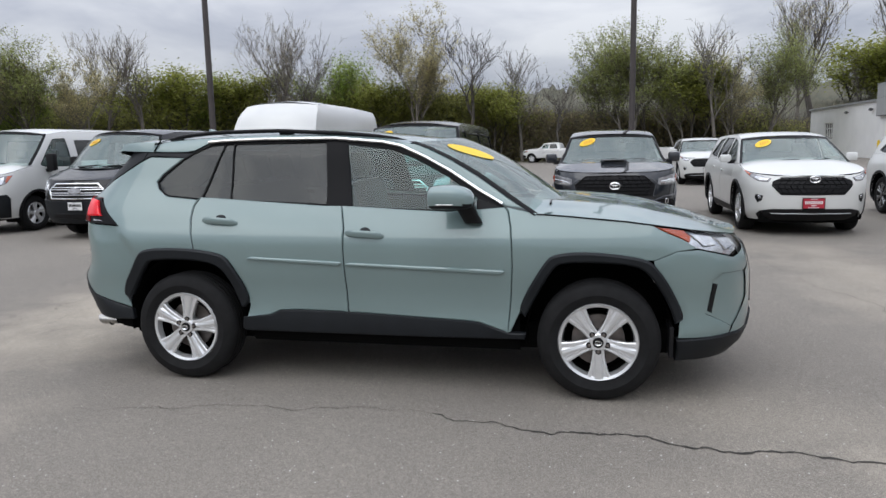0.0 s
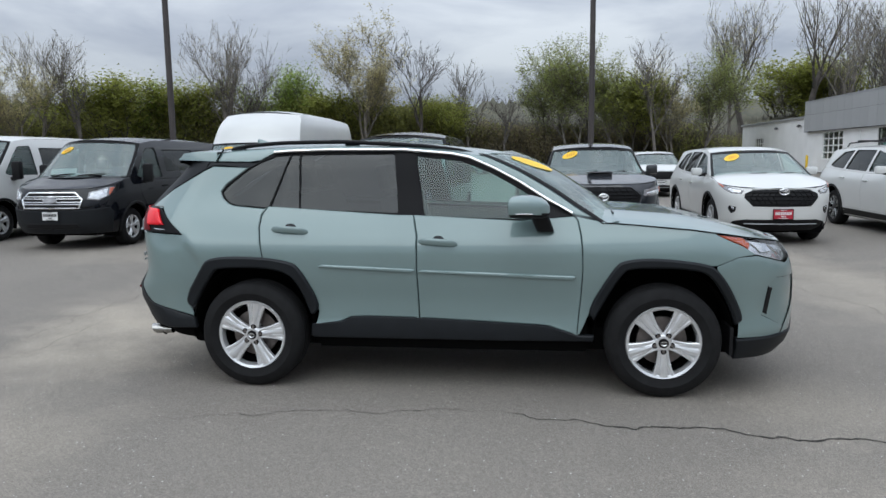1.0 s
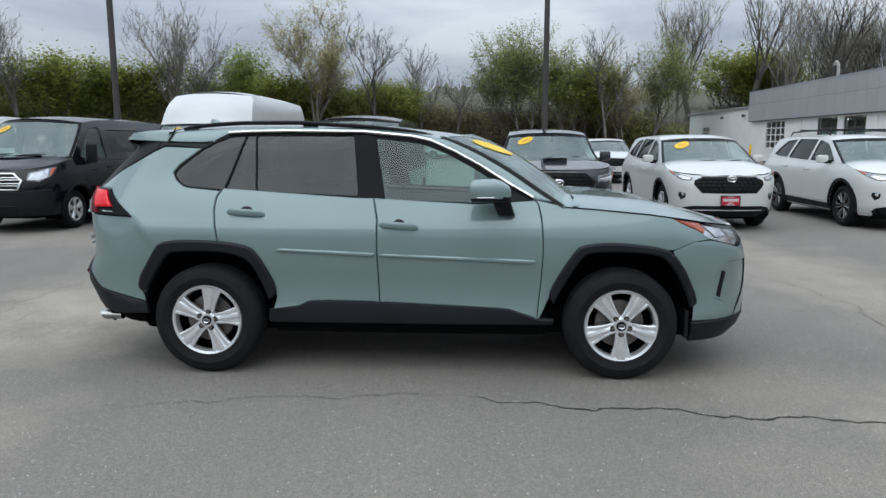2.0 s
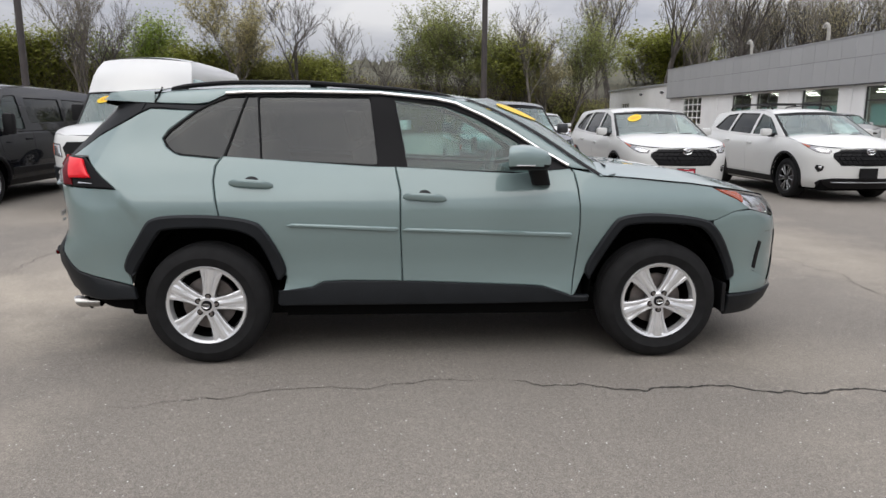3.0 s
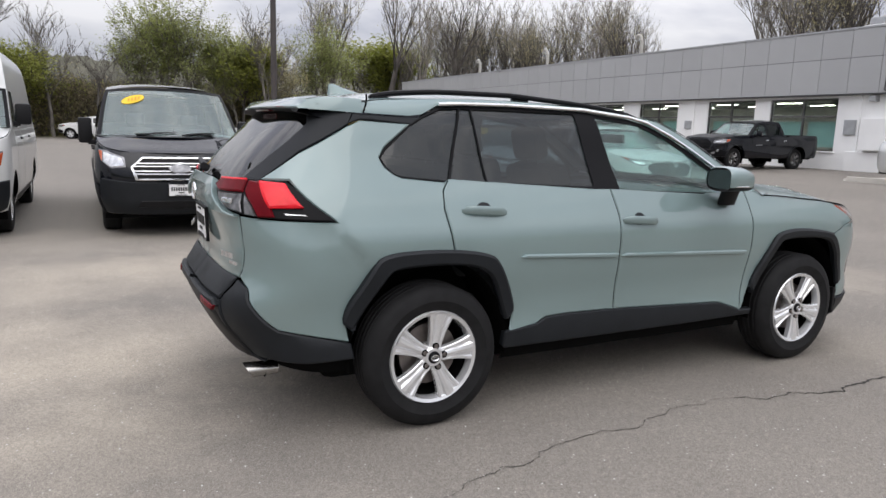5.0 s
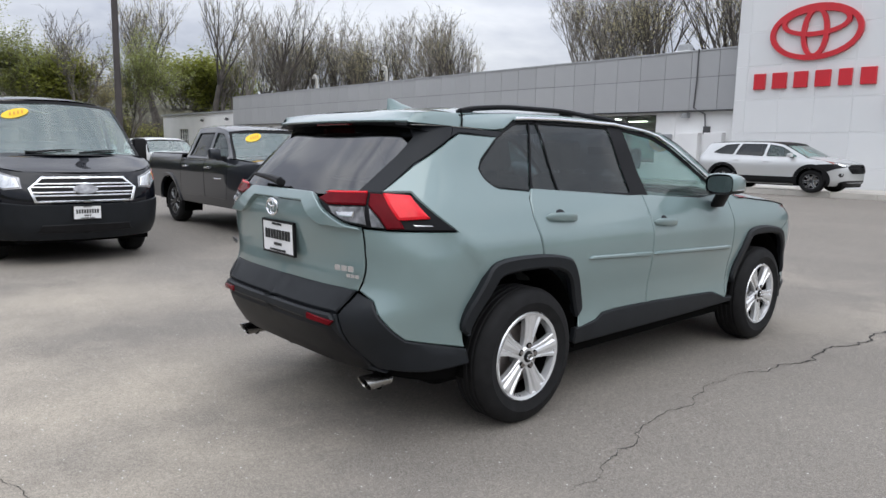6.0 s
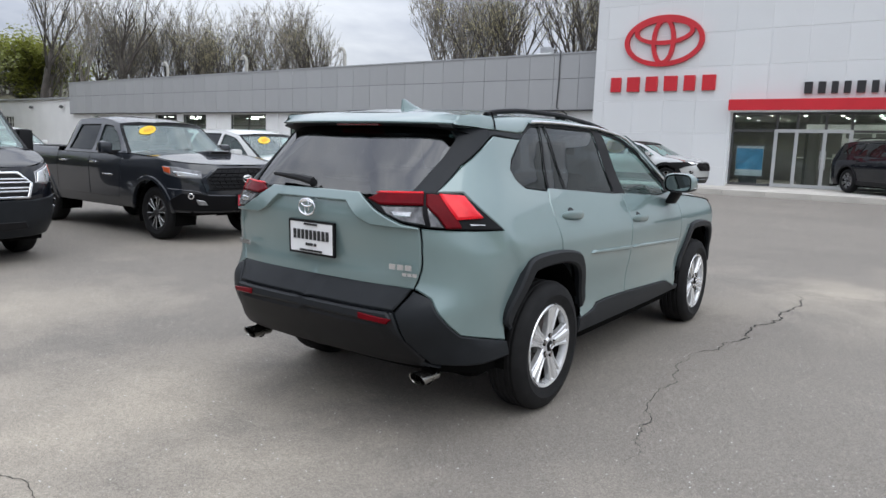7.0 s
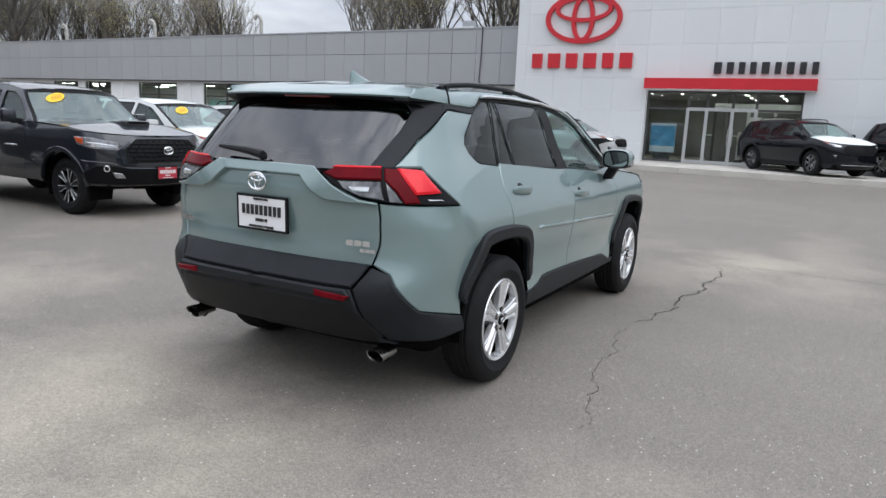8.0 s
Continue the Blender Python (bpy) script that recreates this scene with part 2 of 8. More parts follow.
# ---- ground ----
def asphalt_material():
    m = bpy.data.materials.new("worn_asphalt")
    m.use_nodes = True
    n, l = m.node_tree.nodes, m.node_tree.links
    b = n["Principled BSDF"]
    b.inputs["Roughness"].default_value = 0.88
    b.inputs["Specular IOR Level"].default_value = 0.3
    place = n.new("ShaderNodeTexCoord").outputs["Object"]

    def noise_at(scale, detail=3.0, rough=0.55, stretch=None):
        t = n.new("ShaderNodeTexNoise")
        t.inputs["Scale"].default_value, t.inputs["Detail"].default_value, t.inputs["Roughness"].default_value = scale, detail, rough
        src = place
        if stretch:
            mp = n.new("ShaderNodeMapping")
            mp.inputs["Scale"].default_value = stretch
            mp.inputs["Rotation"].default_value = (0, 0, 0.35)
            l.new(place, mp.inputs["Vector"])
            src = mp.outputs["Vector"]
        l.new(src, t.inputs["Vector"])
        return t.outputs["Fac"]

    def remap(v, a, b_, lo, hi):
        r = n.new("ShaderNodeMapRange")
        for i, x in enumerate((a, b_, lo, hi)):
            r.inputs[i + 1].default_value = x
        l.new(v, r.inputs[0])
        return r.outputs[0]

    def mixed(f, a, b_):
        x = n.new("ShaderNodeMix")
        x.data_type = "RGBA"
        l.new(f, x.inputs[0])
        for i, v in ((6, a), (7, b_)):
            if isinstance(v, tuple):
                x.inputs[i].default_value = (*v, 1)
            else:
                l.new(v, x.inputs[i])
        return x.outputs[2]
    base = mixed(remap(noise_at(0.33, 4.0, 0.6, (1.0, 0.45, 1.0)), 0.40, 0.68, 0, 1), (0.134, 0.124, 0.104), (0.208, 0.191, 0.160))
    base = mixed(remap(noise_at(2.6, 5.0, 0.65), 0.35, 0.7, 0.0, 0.30), base, (0.145, 0.136, 0.124))
    base = mixed(remap(noise_at(46.0, 2.0), 0.38, 0.62, 0.0, 0.46), base, (0.09, 0.085, 0.078))
    for cx, cy, ax, ay, much in ((-2.9, 0.9, 1.0, 0.8, 0.85), (-2.5, 3.5, 1.3, 0.8, 0.8), (-3.1, -0.35, 0.8, 0.4, 0.65), (-3.6, 1.8, 0.8, 1.5, 0.4), (3.7, -1.7, 0.9, 0.45, 0.75), (5.2, -2.4, 2.2, 0.4, 0.35), (4.4, 2.6, 0.8, 2.2, 0.6), (2.4, -1.0, 0.9, 0.4, 0.35), (-4.6, 5.4, 2.4, 0.9, 0.4), (2.5, 5.6, 2.0, 0.7, 0.4), (3.1, -2.3, 1.3, 0.6, 0.3), (-3.0, -1.9, 0.9, 0.8, 0.5)):
        shift = n.new("ShaderNodeMapping")        # pale dust that has dried in shallow hollows
        shift.inputs["Location"].default_value = (-cx / ax, -cy / ay, 0)
        shift.inputs["Scale"].default_value = (1 / ax, 1 / ay, 0)
        l.new(place, shift.inputs["Vector"])
        far = n.new("ShaderNodeVectorMath")
        far.operation = "LENGTH"
        l.new(shift.outputs["Vector"], far.inputs[0])
        wobble = n.new("ShaderNodeMath")
        wobble.operation = "MULTIPLY_ADD"
        l.new(noise_at(1.3, 5.0, 0.6), wobble.inputs[0])
        wobble.inputs[1].default_value = -2.6
        l.new(far.outputs["Value"], wobble.inputs[2])
        base = mixed(remap(wobble.outputs[0], -1.2, 0.25, much * 0.75, 0.0), base, (0.50, 0.44, 0.345))
    base = mixed(remap(noise_at(150.0, 2.0), 0.45, 0.66, 0.0, 0.55), base, (0.34, 0.285, 0.26))
    base = mixed(remap(noise_at(330.0, 1.0), 0.48, 0.66, 0.0, 0.6), base, (0.40, 0.37, 0.32))
    base = mixed(remap(noise_at(240.0, 1.0), 0.52, 0.68, 0.0, 0.6), base, (0.07, 0.066, 0.06))
    spots = n.new("ShaderNodeTexVoronoi")
    spots.inputs["Scale"].default_value = 42.0
    l.new(place, spots.inputs["Vector"])
    chance = n.new("ShaderNodeSeparateColor")
    l.new(spots.outputs["Color"], chance.inputs[0])
    near = remap(spots.outputs["Distance"], 0.12, 0.20, 1.0, 0.0)
    pick = remap(chance.outputs[0], 0.86, 0.93, 0.0, 1.0)
    mul = n.new("ShaderNodeMath")
    mul.operation = "MULTIPLY"
    l.new(near, mul.inputs[0])
    l.new(pick, mul.inputs[1])
    base = mixed(mul.outputs[0], base, (0.62, 0.61, 0.58))
    for size, lo, hi in ((130.0, 0.84, 1.18), (60.0, 0.95, 1.05)):       # stone chips, each of its own tone
        chips = n.new("ShaderNodeTexVoronoi")
        chips.inputs["Scale"].default_value = size
        l.new(place, chips.inputs["Vector"])
        tone = n.new("ShaderNodeSeparateColor")
        l.new(chips.outputs["Color"], tone.inputs[0])
        hsv = n.new("ShaderNodeHueSaturation")
        l.new(base, hsv.inputs["Color"])
        l.new(remap(tone.outputs[1], 0.0, 1.0, lo, hi), hsv.inputs["Value"])
        base = hsv.outputs["Color"]
    l.new(base, b.inputs["Base Color"])
    bp = n.new("ShaderNodeBump")
    bp.inputs["Strength"].default_value, bp.inputs["Distance"].default_value = 0.5, 0.005
    l.new(noise_at(95.0, 3.0), bp.inputs["Height"])
    l.new(bp.outputs[0], b.inputs["Normal"])
    return m


M["asphalt"] = asphalt_material()
M["crack"] = shader("crack_dirt", (0.035, 0.032, 0.028), 0.95, spread=0.4, scale=8)
M["crack_faint"] = shader("faint_crack", (0.058, 0.053, 0.046), 0.95, spread=0.3, scale=8)
M["verge"] = shader("dry_grass_verge", (0.10, 0.095, 0.045), 0.95, spread=0.45, scale=0.8, bump=0.6, grain=20)


def build_ground():
    bm = bmesh.new()
    xs = [-900, -300, -120, -60, -30, -15, -8, -4, 0, 4, 7, 8.5, 11, 14, 17, 19.5, 23, 30, 40, 60, 120, 300, 900]
    ys = [-900, -300, -100, -40, -15, -6, 0, 8, 14, 18, 22, 26, 30, 36, 45, 55, 70, 100, 300, 900]
    rows = [[bm.verts.new((x, y, ground_z(x, y))) for x in xs] for y in ys]
    for a, b in zip(rows, rows[1:]):
        for i in range(len(xs) - 1):
            bm.faces.new((a[i], a[i + 1], b[i + 1], b[i]))
    tagged(link_mesh("ground", bm, M["asphalt"]), "worn grey asphalt of an open car lot", "ground", kind="structure")
    bm = bmesh.new()
    rnd = random.Random(5)
    edge = [(x, 60.5 + rnd.uniform(-0.6, 0.6)) for x in range(-140, 64, 4)]
    a = [bm.verts.new((x, y, 0.03)) for x, y in edge]
    b = [bm.verts.new((x, 150, 0.6)) for x, y in edge]
    for i in range(len(a) - 1):
        bm.faces.new((a[i], a[i + 1], b[i + 1], b[i]))
    tagged(link_mesh("verge", bm, M["verge"]), "dry grass verge below the trees", "ground", kind="structure")


build_ground()


def crack(name, anchors, width, seed, label, material="crack"):
    """A jagged crack, as a thin dark strip that wanders between anchors."""
    rnd = random.Random(seed)
    pts = [Vector(a) for a in anchors]
    for level in range(4):
        out = []
        for a, b in zip(pts, pts[1:]):
            d = b - a
            out += [a, (a + b) / 2 + Vector((-d.y, d.x)) * rnd.uniform(-0.16, 0.16)]
        pts = out + [pts[-1]]
    bm = bmesh.new()
    last = None
    for i, p in enumerate(pts):
        d = (pts[min(i + 1, len(pts) - 1)] - pts[max(i - 1, 0)]).normalized()
        k = width * rnd.uniform(0.35, 1.25) * min(1.0, 0.25 + 3.0 * min(i, len(pts) - 1 - i) / len(pts))
        z = ground_z(p.x, p.y) + 0.003
        pair = [bm.verts.new((p.x - d.y * k, p.y + d.x * k, z)), bm.verts.new((p.x + d.y * k, p.y - d.x * k, z))]
        if last:
            bm.faces.new((last[0], last[1], pair[1], pair[0]))
        last = pair
    tagged(link_mesh(name, bm, M[material]), label, "crack", kind="structure")


crack("ground_crack", [(-1.75, -1.50), (-1.38, -1.43), (-1.1, -1.40), (-0.70, -1.28), (-0.28, -1.25), (0.05, -1.20), (0.36, -1.22)], 0.0035, 1, "thin jagged crack across the asphalt", "crack_faint")
crack("ground_crack", [(0.36, -1.22), (0.56, -1.32), (0.95, -1.385), (1.25, -1.37), (1.44, -1.35), (1.75, -1.45), (2.02, -1.49), (2.28, -1.43), (2.76, -1.53), (3.2, -1.48), (3.38, -1.36)], 0.0095, 2, "jagged open crack across the asphalt")
crack("ground_crack", [(3.38, -1.36), (3.56, -1.74), (3.58, -2.18), (3.62, -3.2), (3.58, -4.6)], 0.005, 3, "jagged crack along an old joint in the asphalt")
crack("ground_crack", [(3.38, -1.36), (3.71, -1.11), (3.86, -0.75), (3.88, -0.32), (3.82, 0.8), (3.86, 1.77), (3.72, 2.42), (3.65, 3.49), (3.47, 4.7), (3.45, 6.0)], 0.0035, 4, "thin crack along an old joint in the asphalt", "crack_faint")
crack("ground_crack", [(-3.80, -0.6), (-3.88, 0.19), (-3.86, 0.59), (-3.92, 1.31), (-3.87, 1.89), (-3.84, 3.16), (-3.78, 4.34), (-3.8, 6.0)], 0.003, 5, "thin crack along an old joint in the asphalt")
crack("ground_crack", [(-3.5, -0.5), (-3.49, -0.06), (-3.52, 0.41), (-3.60, 0.9)], 0.002, 6, "short thin crack in the asphalt")


# ---- building ----
FX, WX, TX = 22.0, 22.3, 21.0     # faces of the grey band, the white wall and the tower


def slab(name, lo, hi, material, label, category="wall", bevel=0.0):
    return tagged(link_mesh(name, boxed(lo, hi, bevel), material), label, category, kind="structure")


WINDOWS = [(12.95, 15.85), (16.6, 19.1), (20.9, 23.5), (24.7, 28.1), (30.2, 33.5), (36.0, 38.5), (39.2, 41.8), (46.7, 50.1)]
SILL, HEAD = 1.10, 3.08


def white_wall():
    """The long white wall with its openings cut through."""
    bm = bmesh.new()
    edges = [9.05] + [v for pair in WINDOWS for v in pair] + [53.0]
    for a, b in zip(edges[0::2], edges[1::2]):
        box(bm, (WX, a, 0.1), (WX + 0.25, b, 3.3))
    for a, b in WINDOWS:
        box(bm, (WX, a, 0.1), (WX + 0.25, b, SILL))
        box(bm, (WX, a, HEAD), (WX + 0.25, b, 3.3))
    for y in (12.2, 20.0, 29.2, 35.0, 44.2):
        box(bm, (WX - 0.05, y - 0.16, 0.1), (WX - 0.002, y + 0.16, 3.18))
    tagged(link_mesh("wall_west", bm, M["white_paint"]), "white painted showroom wall with pilasters", "wall", kind="structure")


def showroom_window(i, a, b, grid):
    win = thing("window_%d" % (i + 1), "dark framed showroom window with pale paper inside" if not grid else "white gridded workshop window", "window", kind="structure")
    bm = bmesh.new()
    x0, x1 = WX + 0.06, WX + 0.14
    frame_mat = M["dark_frame"]
    if grid:
        frame_mat = M["white_paint"]
        ys, zs = [a + (b - a) * k / 4 for k in range(5)], [SILL + (HEAD - SILL) * k / 4 for k in range(5)]
    else:
        ys, zs = [a, (a + b) / 2, b], [SILL, SILL + (HEAD - SILL) * 0.66, HEAD]
    t = 0.035
    for y in ys:
        box(bm, (x0, y - t, SILL), (x1, y + t, HEAD))
    for z in zs:
        box(bm, (x0 + 0.004, a, z - t), (x1 - 0.004, b, z + t))
    part("window_frame", bm, frame_mat, win)
    for p, q in zip(ys, ys[1:]):
        for r, s in zip(zs, zs[1:]):
            g = part("pane", boxed((x0 + 0.035, p + t, r + t), (x0 + 0.041, q - t, s - t)), M["window_glass"], win)
            g.visible_shadow = False
    part("window_sill", boxed((WX - 0.05, a - 0.05, SILL - 0.06), (WX + 0.06, b + 0.05, SILL - 0.002), 0.01), M["white_paint"], win)
    if not grid:
        for p, q in zip(ys, ys[1:]):
            blind = link_mesh("paper_panel", boxed((WX + 0.30, p + 0.16, SILL + 0.15), (WX + 0.31, q - 0.12, SILL + 1.12)), M["paper"])
            tagged(blind, "pale green paper panel behind the glass", "panel", "paper panels in the showroom windows")


white_wall()
for i, (a, b) in enumerate(WINDOWS):
    showroom_window(i, a, b, i == 7)

# room behind the windows
slab("floor_showroom", (WX + 0.26, 9.05, 0.30), (31, 53, 0.45), M["room"], "grey showroom floor", "floor")
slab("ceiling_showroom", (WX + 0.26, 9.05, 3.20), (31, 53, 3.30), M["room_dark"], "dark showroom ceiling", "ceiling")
slab("wall_back", (31, 9.05, 0.3), (31.2, 53, 3.3), M["room"], "grey back wall of the showroom")
slab("wall_end", (WX + 0.26, 52.9, 0.45), (31, 53.0, 3.2), M["room"], "grey end wall of the showroom")
slab("roof_showroom", (FX + 0.4, 9.05, 5.05), (40, 53.0, 5.25), M["galv"], "flat grey roof", "roof")
slab("wall_upper_back", (39.7, 9.05, 0), (40, 53, 5.05), M["white_paint"], "white rear wall")


def ceiling_light_at(x, y, z, w=0.15, d=1.2):
    lamp = thing("ceiling_light", "long white ceiling light, switched on", "lamp", (x, y, z), group="showroom ceiling lights")
    part("frame", boxed((-w / 2 - 0.03, -d / 2 - 0.03, -0.01), (w / 2 + 0.03, d / 2 + 0.03, 0.0)), M["alu"], lamp)
    part("diffuser", boxed((-w / 2, -d / 2, -0.025), (w / 2, d / 2, -0.0101)), M["tube"], lamp)
    return lamp


first = ceiling_light_at(24.2, 14.6, 3.195)
for x in (24.2, 26.6, 29.0):
    for k in range(10):
        y = 14.6 + 3.6 * k
        if (x, k) != (24.2, 0):
            copy_thing(first, pose(x, y, 3.195))

# grey metal band with its panels
band = slab("roof_band", (FX + 0.03, 9.02, 3.20), (FX + 0.38, 53.0, 5.48), M["joint"], "grey metal roof band of square panels")
slab("band_coping", (FX - 0.03, 9.02, 5.481), (FX + 0.42, 53.03, 5.54), M["galv"], "grey metal coping", "trim")
slab("band_soffit", (FX + 0.02, 9.02, 3.165), (FX + 0.30, 53.0, 3.198), M["joint"], "dark strip below the band", "trim")


def panel_mesh(name, dy, dz, thick, material):
    bm = boxed((-thick, 0, 0), (0, dy, dz), min(0.006, thick * 0.3))
    me = bpy.data.meshes.new(name)
    bm.to_mesh(me)
    bm.free()
    me.materials.append(material)
    return me


def piece(name, me, parent, x, y, z):
    ob = new(name, me)
    ob.parent = parent
    ob.location = (x, y, z)
    return ob


N_BAND = 38
step = (53.0 - 9.02) / N_BAND
low = panel_mesh("panel", step - 0.016, 1.262, 0.03, M["fascia_panel"])
high = panel_mesh("panel", step - 0.016, 0.99, 0.03, M["fascia_panel"])
for k in range(N_BAND):
    piece("panel", low, band, FX + 0.028, 9.028 + step * k, 3.21)
    piece("panel", high, band, FX + 0.028, 9.028 + step * k, 4.488)

# white tower with its panels and the entrance
LEFT, RIGHT, DOOR_TOP = 3.82, -1.30, 3.03


def tower():
    bm = bmesh.new()
    box(bm, (TX + 0.012, LEFT, 0.2), (TX + 0.45, 9.0, 8.6))
    box(bm, (TX + 0.012, -14, 0.2), (TX + 0.45, RIGHT, 8.6))
    box(bm, (TX + 0.012, RIGHT, DOOR_TOP), (TX + 0.45, LEFT, 8.6))
    box(bm, (TX + 0.45, 8.6, 0.2), (30, 9.0, 8.6))
    t = tagged(link_mesh("tower_wall", bm, M["pale_joint"]), "white panelled entrance tower", "wall", kind="structure")
    slab("tower_side", (TX + 0.005, 9.002, 0.2), (30, 9.012, 8.6), M["tower_panel"], "white side of the tower")
    slab("tower_roof", (TX + 0.03, -14, 8.6), (30, 9.01, 8.75), M["galv"], "flat tower roof", "roof")
    ys = [9.0, 8.57, 7.40, 6.23, 5.06, 3.89, 2.72, 1.55, 0.43, -0.63, -1.63, -2.80, -3.97, -5.14, -6.31, -7.48, -8.65, -9.82, -10.99, -12.16, -13.33]
    zs = [0.42, 1.10, 2.27, 3.44, 4.61, 5.78, 6.95, 8.12, 8.62]
    cache = {}
    for a, b in zip(ys, ys[1:]):
        for c, d in zip(zs, zs[1:]):
            lo_y, hi_y, lo_z, hi_z = b, a, c, d
            if d <= 3.45 and b < LEFT - 0.05 and a > RIGHT + 0.05:
                if a > LEFT:
                    lo_y = LEFT
                elif b < RIGHT:
                    hi_y = RIGHT
                else:
                    continue
                if hi_y - lo_y < 0.05:
                    continue
            key = (round(hi_y - lo_y, 3), round(hi_z - lo_z, 3))
            if key not in cache:
                cache[key] = panel_mesh("panel", key[0] - 0.012, key[1] - 0.012, 0.012, M["tower_panel"])
            piece("panel", cache[key], t, TX + 0.011, lo_y + 0.006, lo_z + 0.006)
    return t


tower()
sign = thing("red_canopy", "red metal canopy band over the glass entrance", "sign", (TX, 0, 0), kind="")
part("fascia", boxed((-0.30, -1.63, 3.06), (0.028, 3.86, 3.43), 0.012), M["red"], sign)
part("soffit", boxed((-0.28, -1.60, 3.040), (0.45, 3.80, 3.058)), M["white_paint"], sign, "white soffit of the canopy")


def oval_stroke(bm, cy, cz, a, b, t, x0, x1):
    """A flat oval ring in the plane of the wall, with depth."""
    n = 48
    loops = []
    for x in (x0, x1):
        for k in (1, -1):
            loops.append([bm.verts.new((x, cy + (a + k * t / 2) * math.cos(i * math.tau / n), cz + (b + k * t / 2) * math.sin(i * math.tau / n))) for i in range(n)])
    for i in range(n):
        j = (i + 1) % n
        o0, i0, o1, i1 = loops
        for q in ((o0[i], o0[j], i0[j], i0[i]), (o1[i], i1[i], i1[j], o1[j]), (o0[i], o1[i], o1[j], o0[j]), (i0[i], i0[j], i1[j], i1[i])):
            bm.faces.new(q)
    bmesh.ops.recalc_face_normals(bm, faces=bm.faces)


mark = thing("oval_sign", "large red oval sign of interlaced rings on the tower", "sign", (TX, 6.38, 5.58))
for nm, cz, a, b, t in (("outer_ring", 0.0, 1.38, 0.83, 0.17), ("cross_ring", 0.33, 1.02, 0.40, 0.15), ("upright_ring", -0.02, 0.36, 0.76, 0.15)):
    bm = bmesh.new()
    d = {"outer_ring": 0.0, "cross_ring": 0.006, "upright_ring": 0.012}[nm]
    oval_stroke(bm, 0, cz, a, b, t, -0.12 - d, -0.005 + d / 2)
    part(nm, bm, M["red"], mark)


def bar_sign(name, label, y_left, y_right, z0, z1, widths, material):
    s = thing(name, label, "sign", (TX, 0, 0))
    total = sum(widths)
    gap = ((y_left - y_right) - total) / (len(widths) - 1)
    y = y_left
    for wd in widths:
        part("letter_block", boxed((-0.11, y - wd, z0), (-0.004, y, z1), 0.015), material, s)
        y -= wd + gap
    return s


bar_sign("red_letter_sign", "row of red upright letter blocks on the tower", 8.30, 4.42, 3.78, 4.32, [0.40, 0.48, 0.44, 0.48, 0.40, 0.46], M["red"])
bar_sign("black_letter_sign", "row of black upright letter blocks over the entrance", 1.58, -1.60, 3.60, 3.98, [0.24, 0.22, 0.19, 0.19, 0.24, 0.19, 0.22, 0.19, 0.19], M["black_sign"])


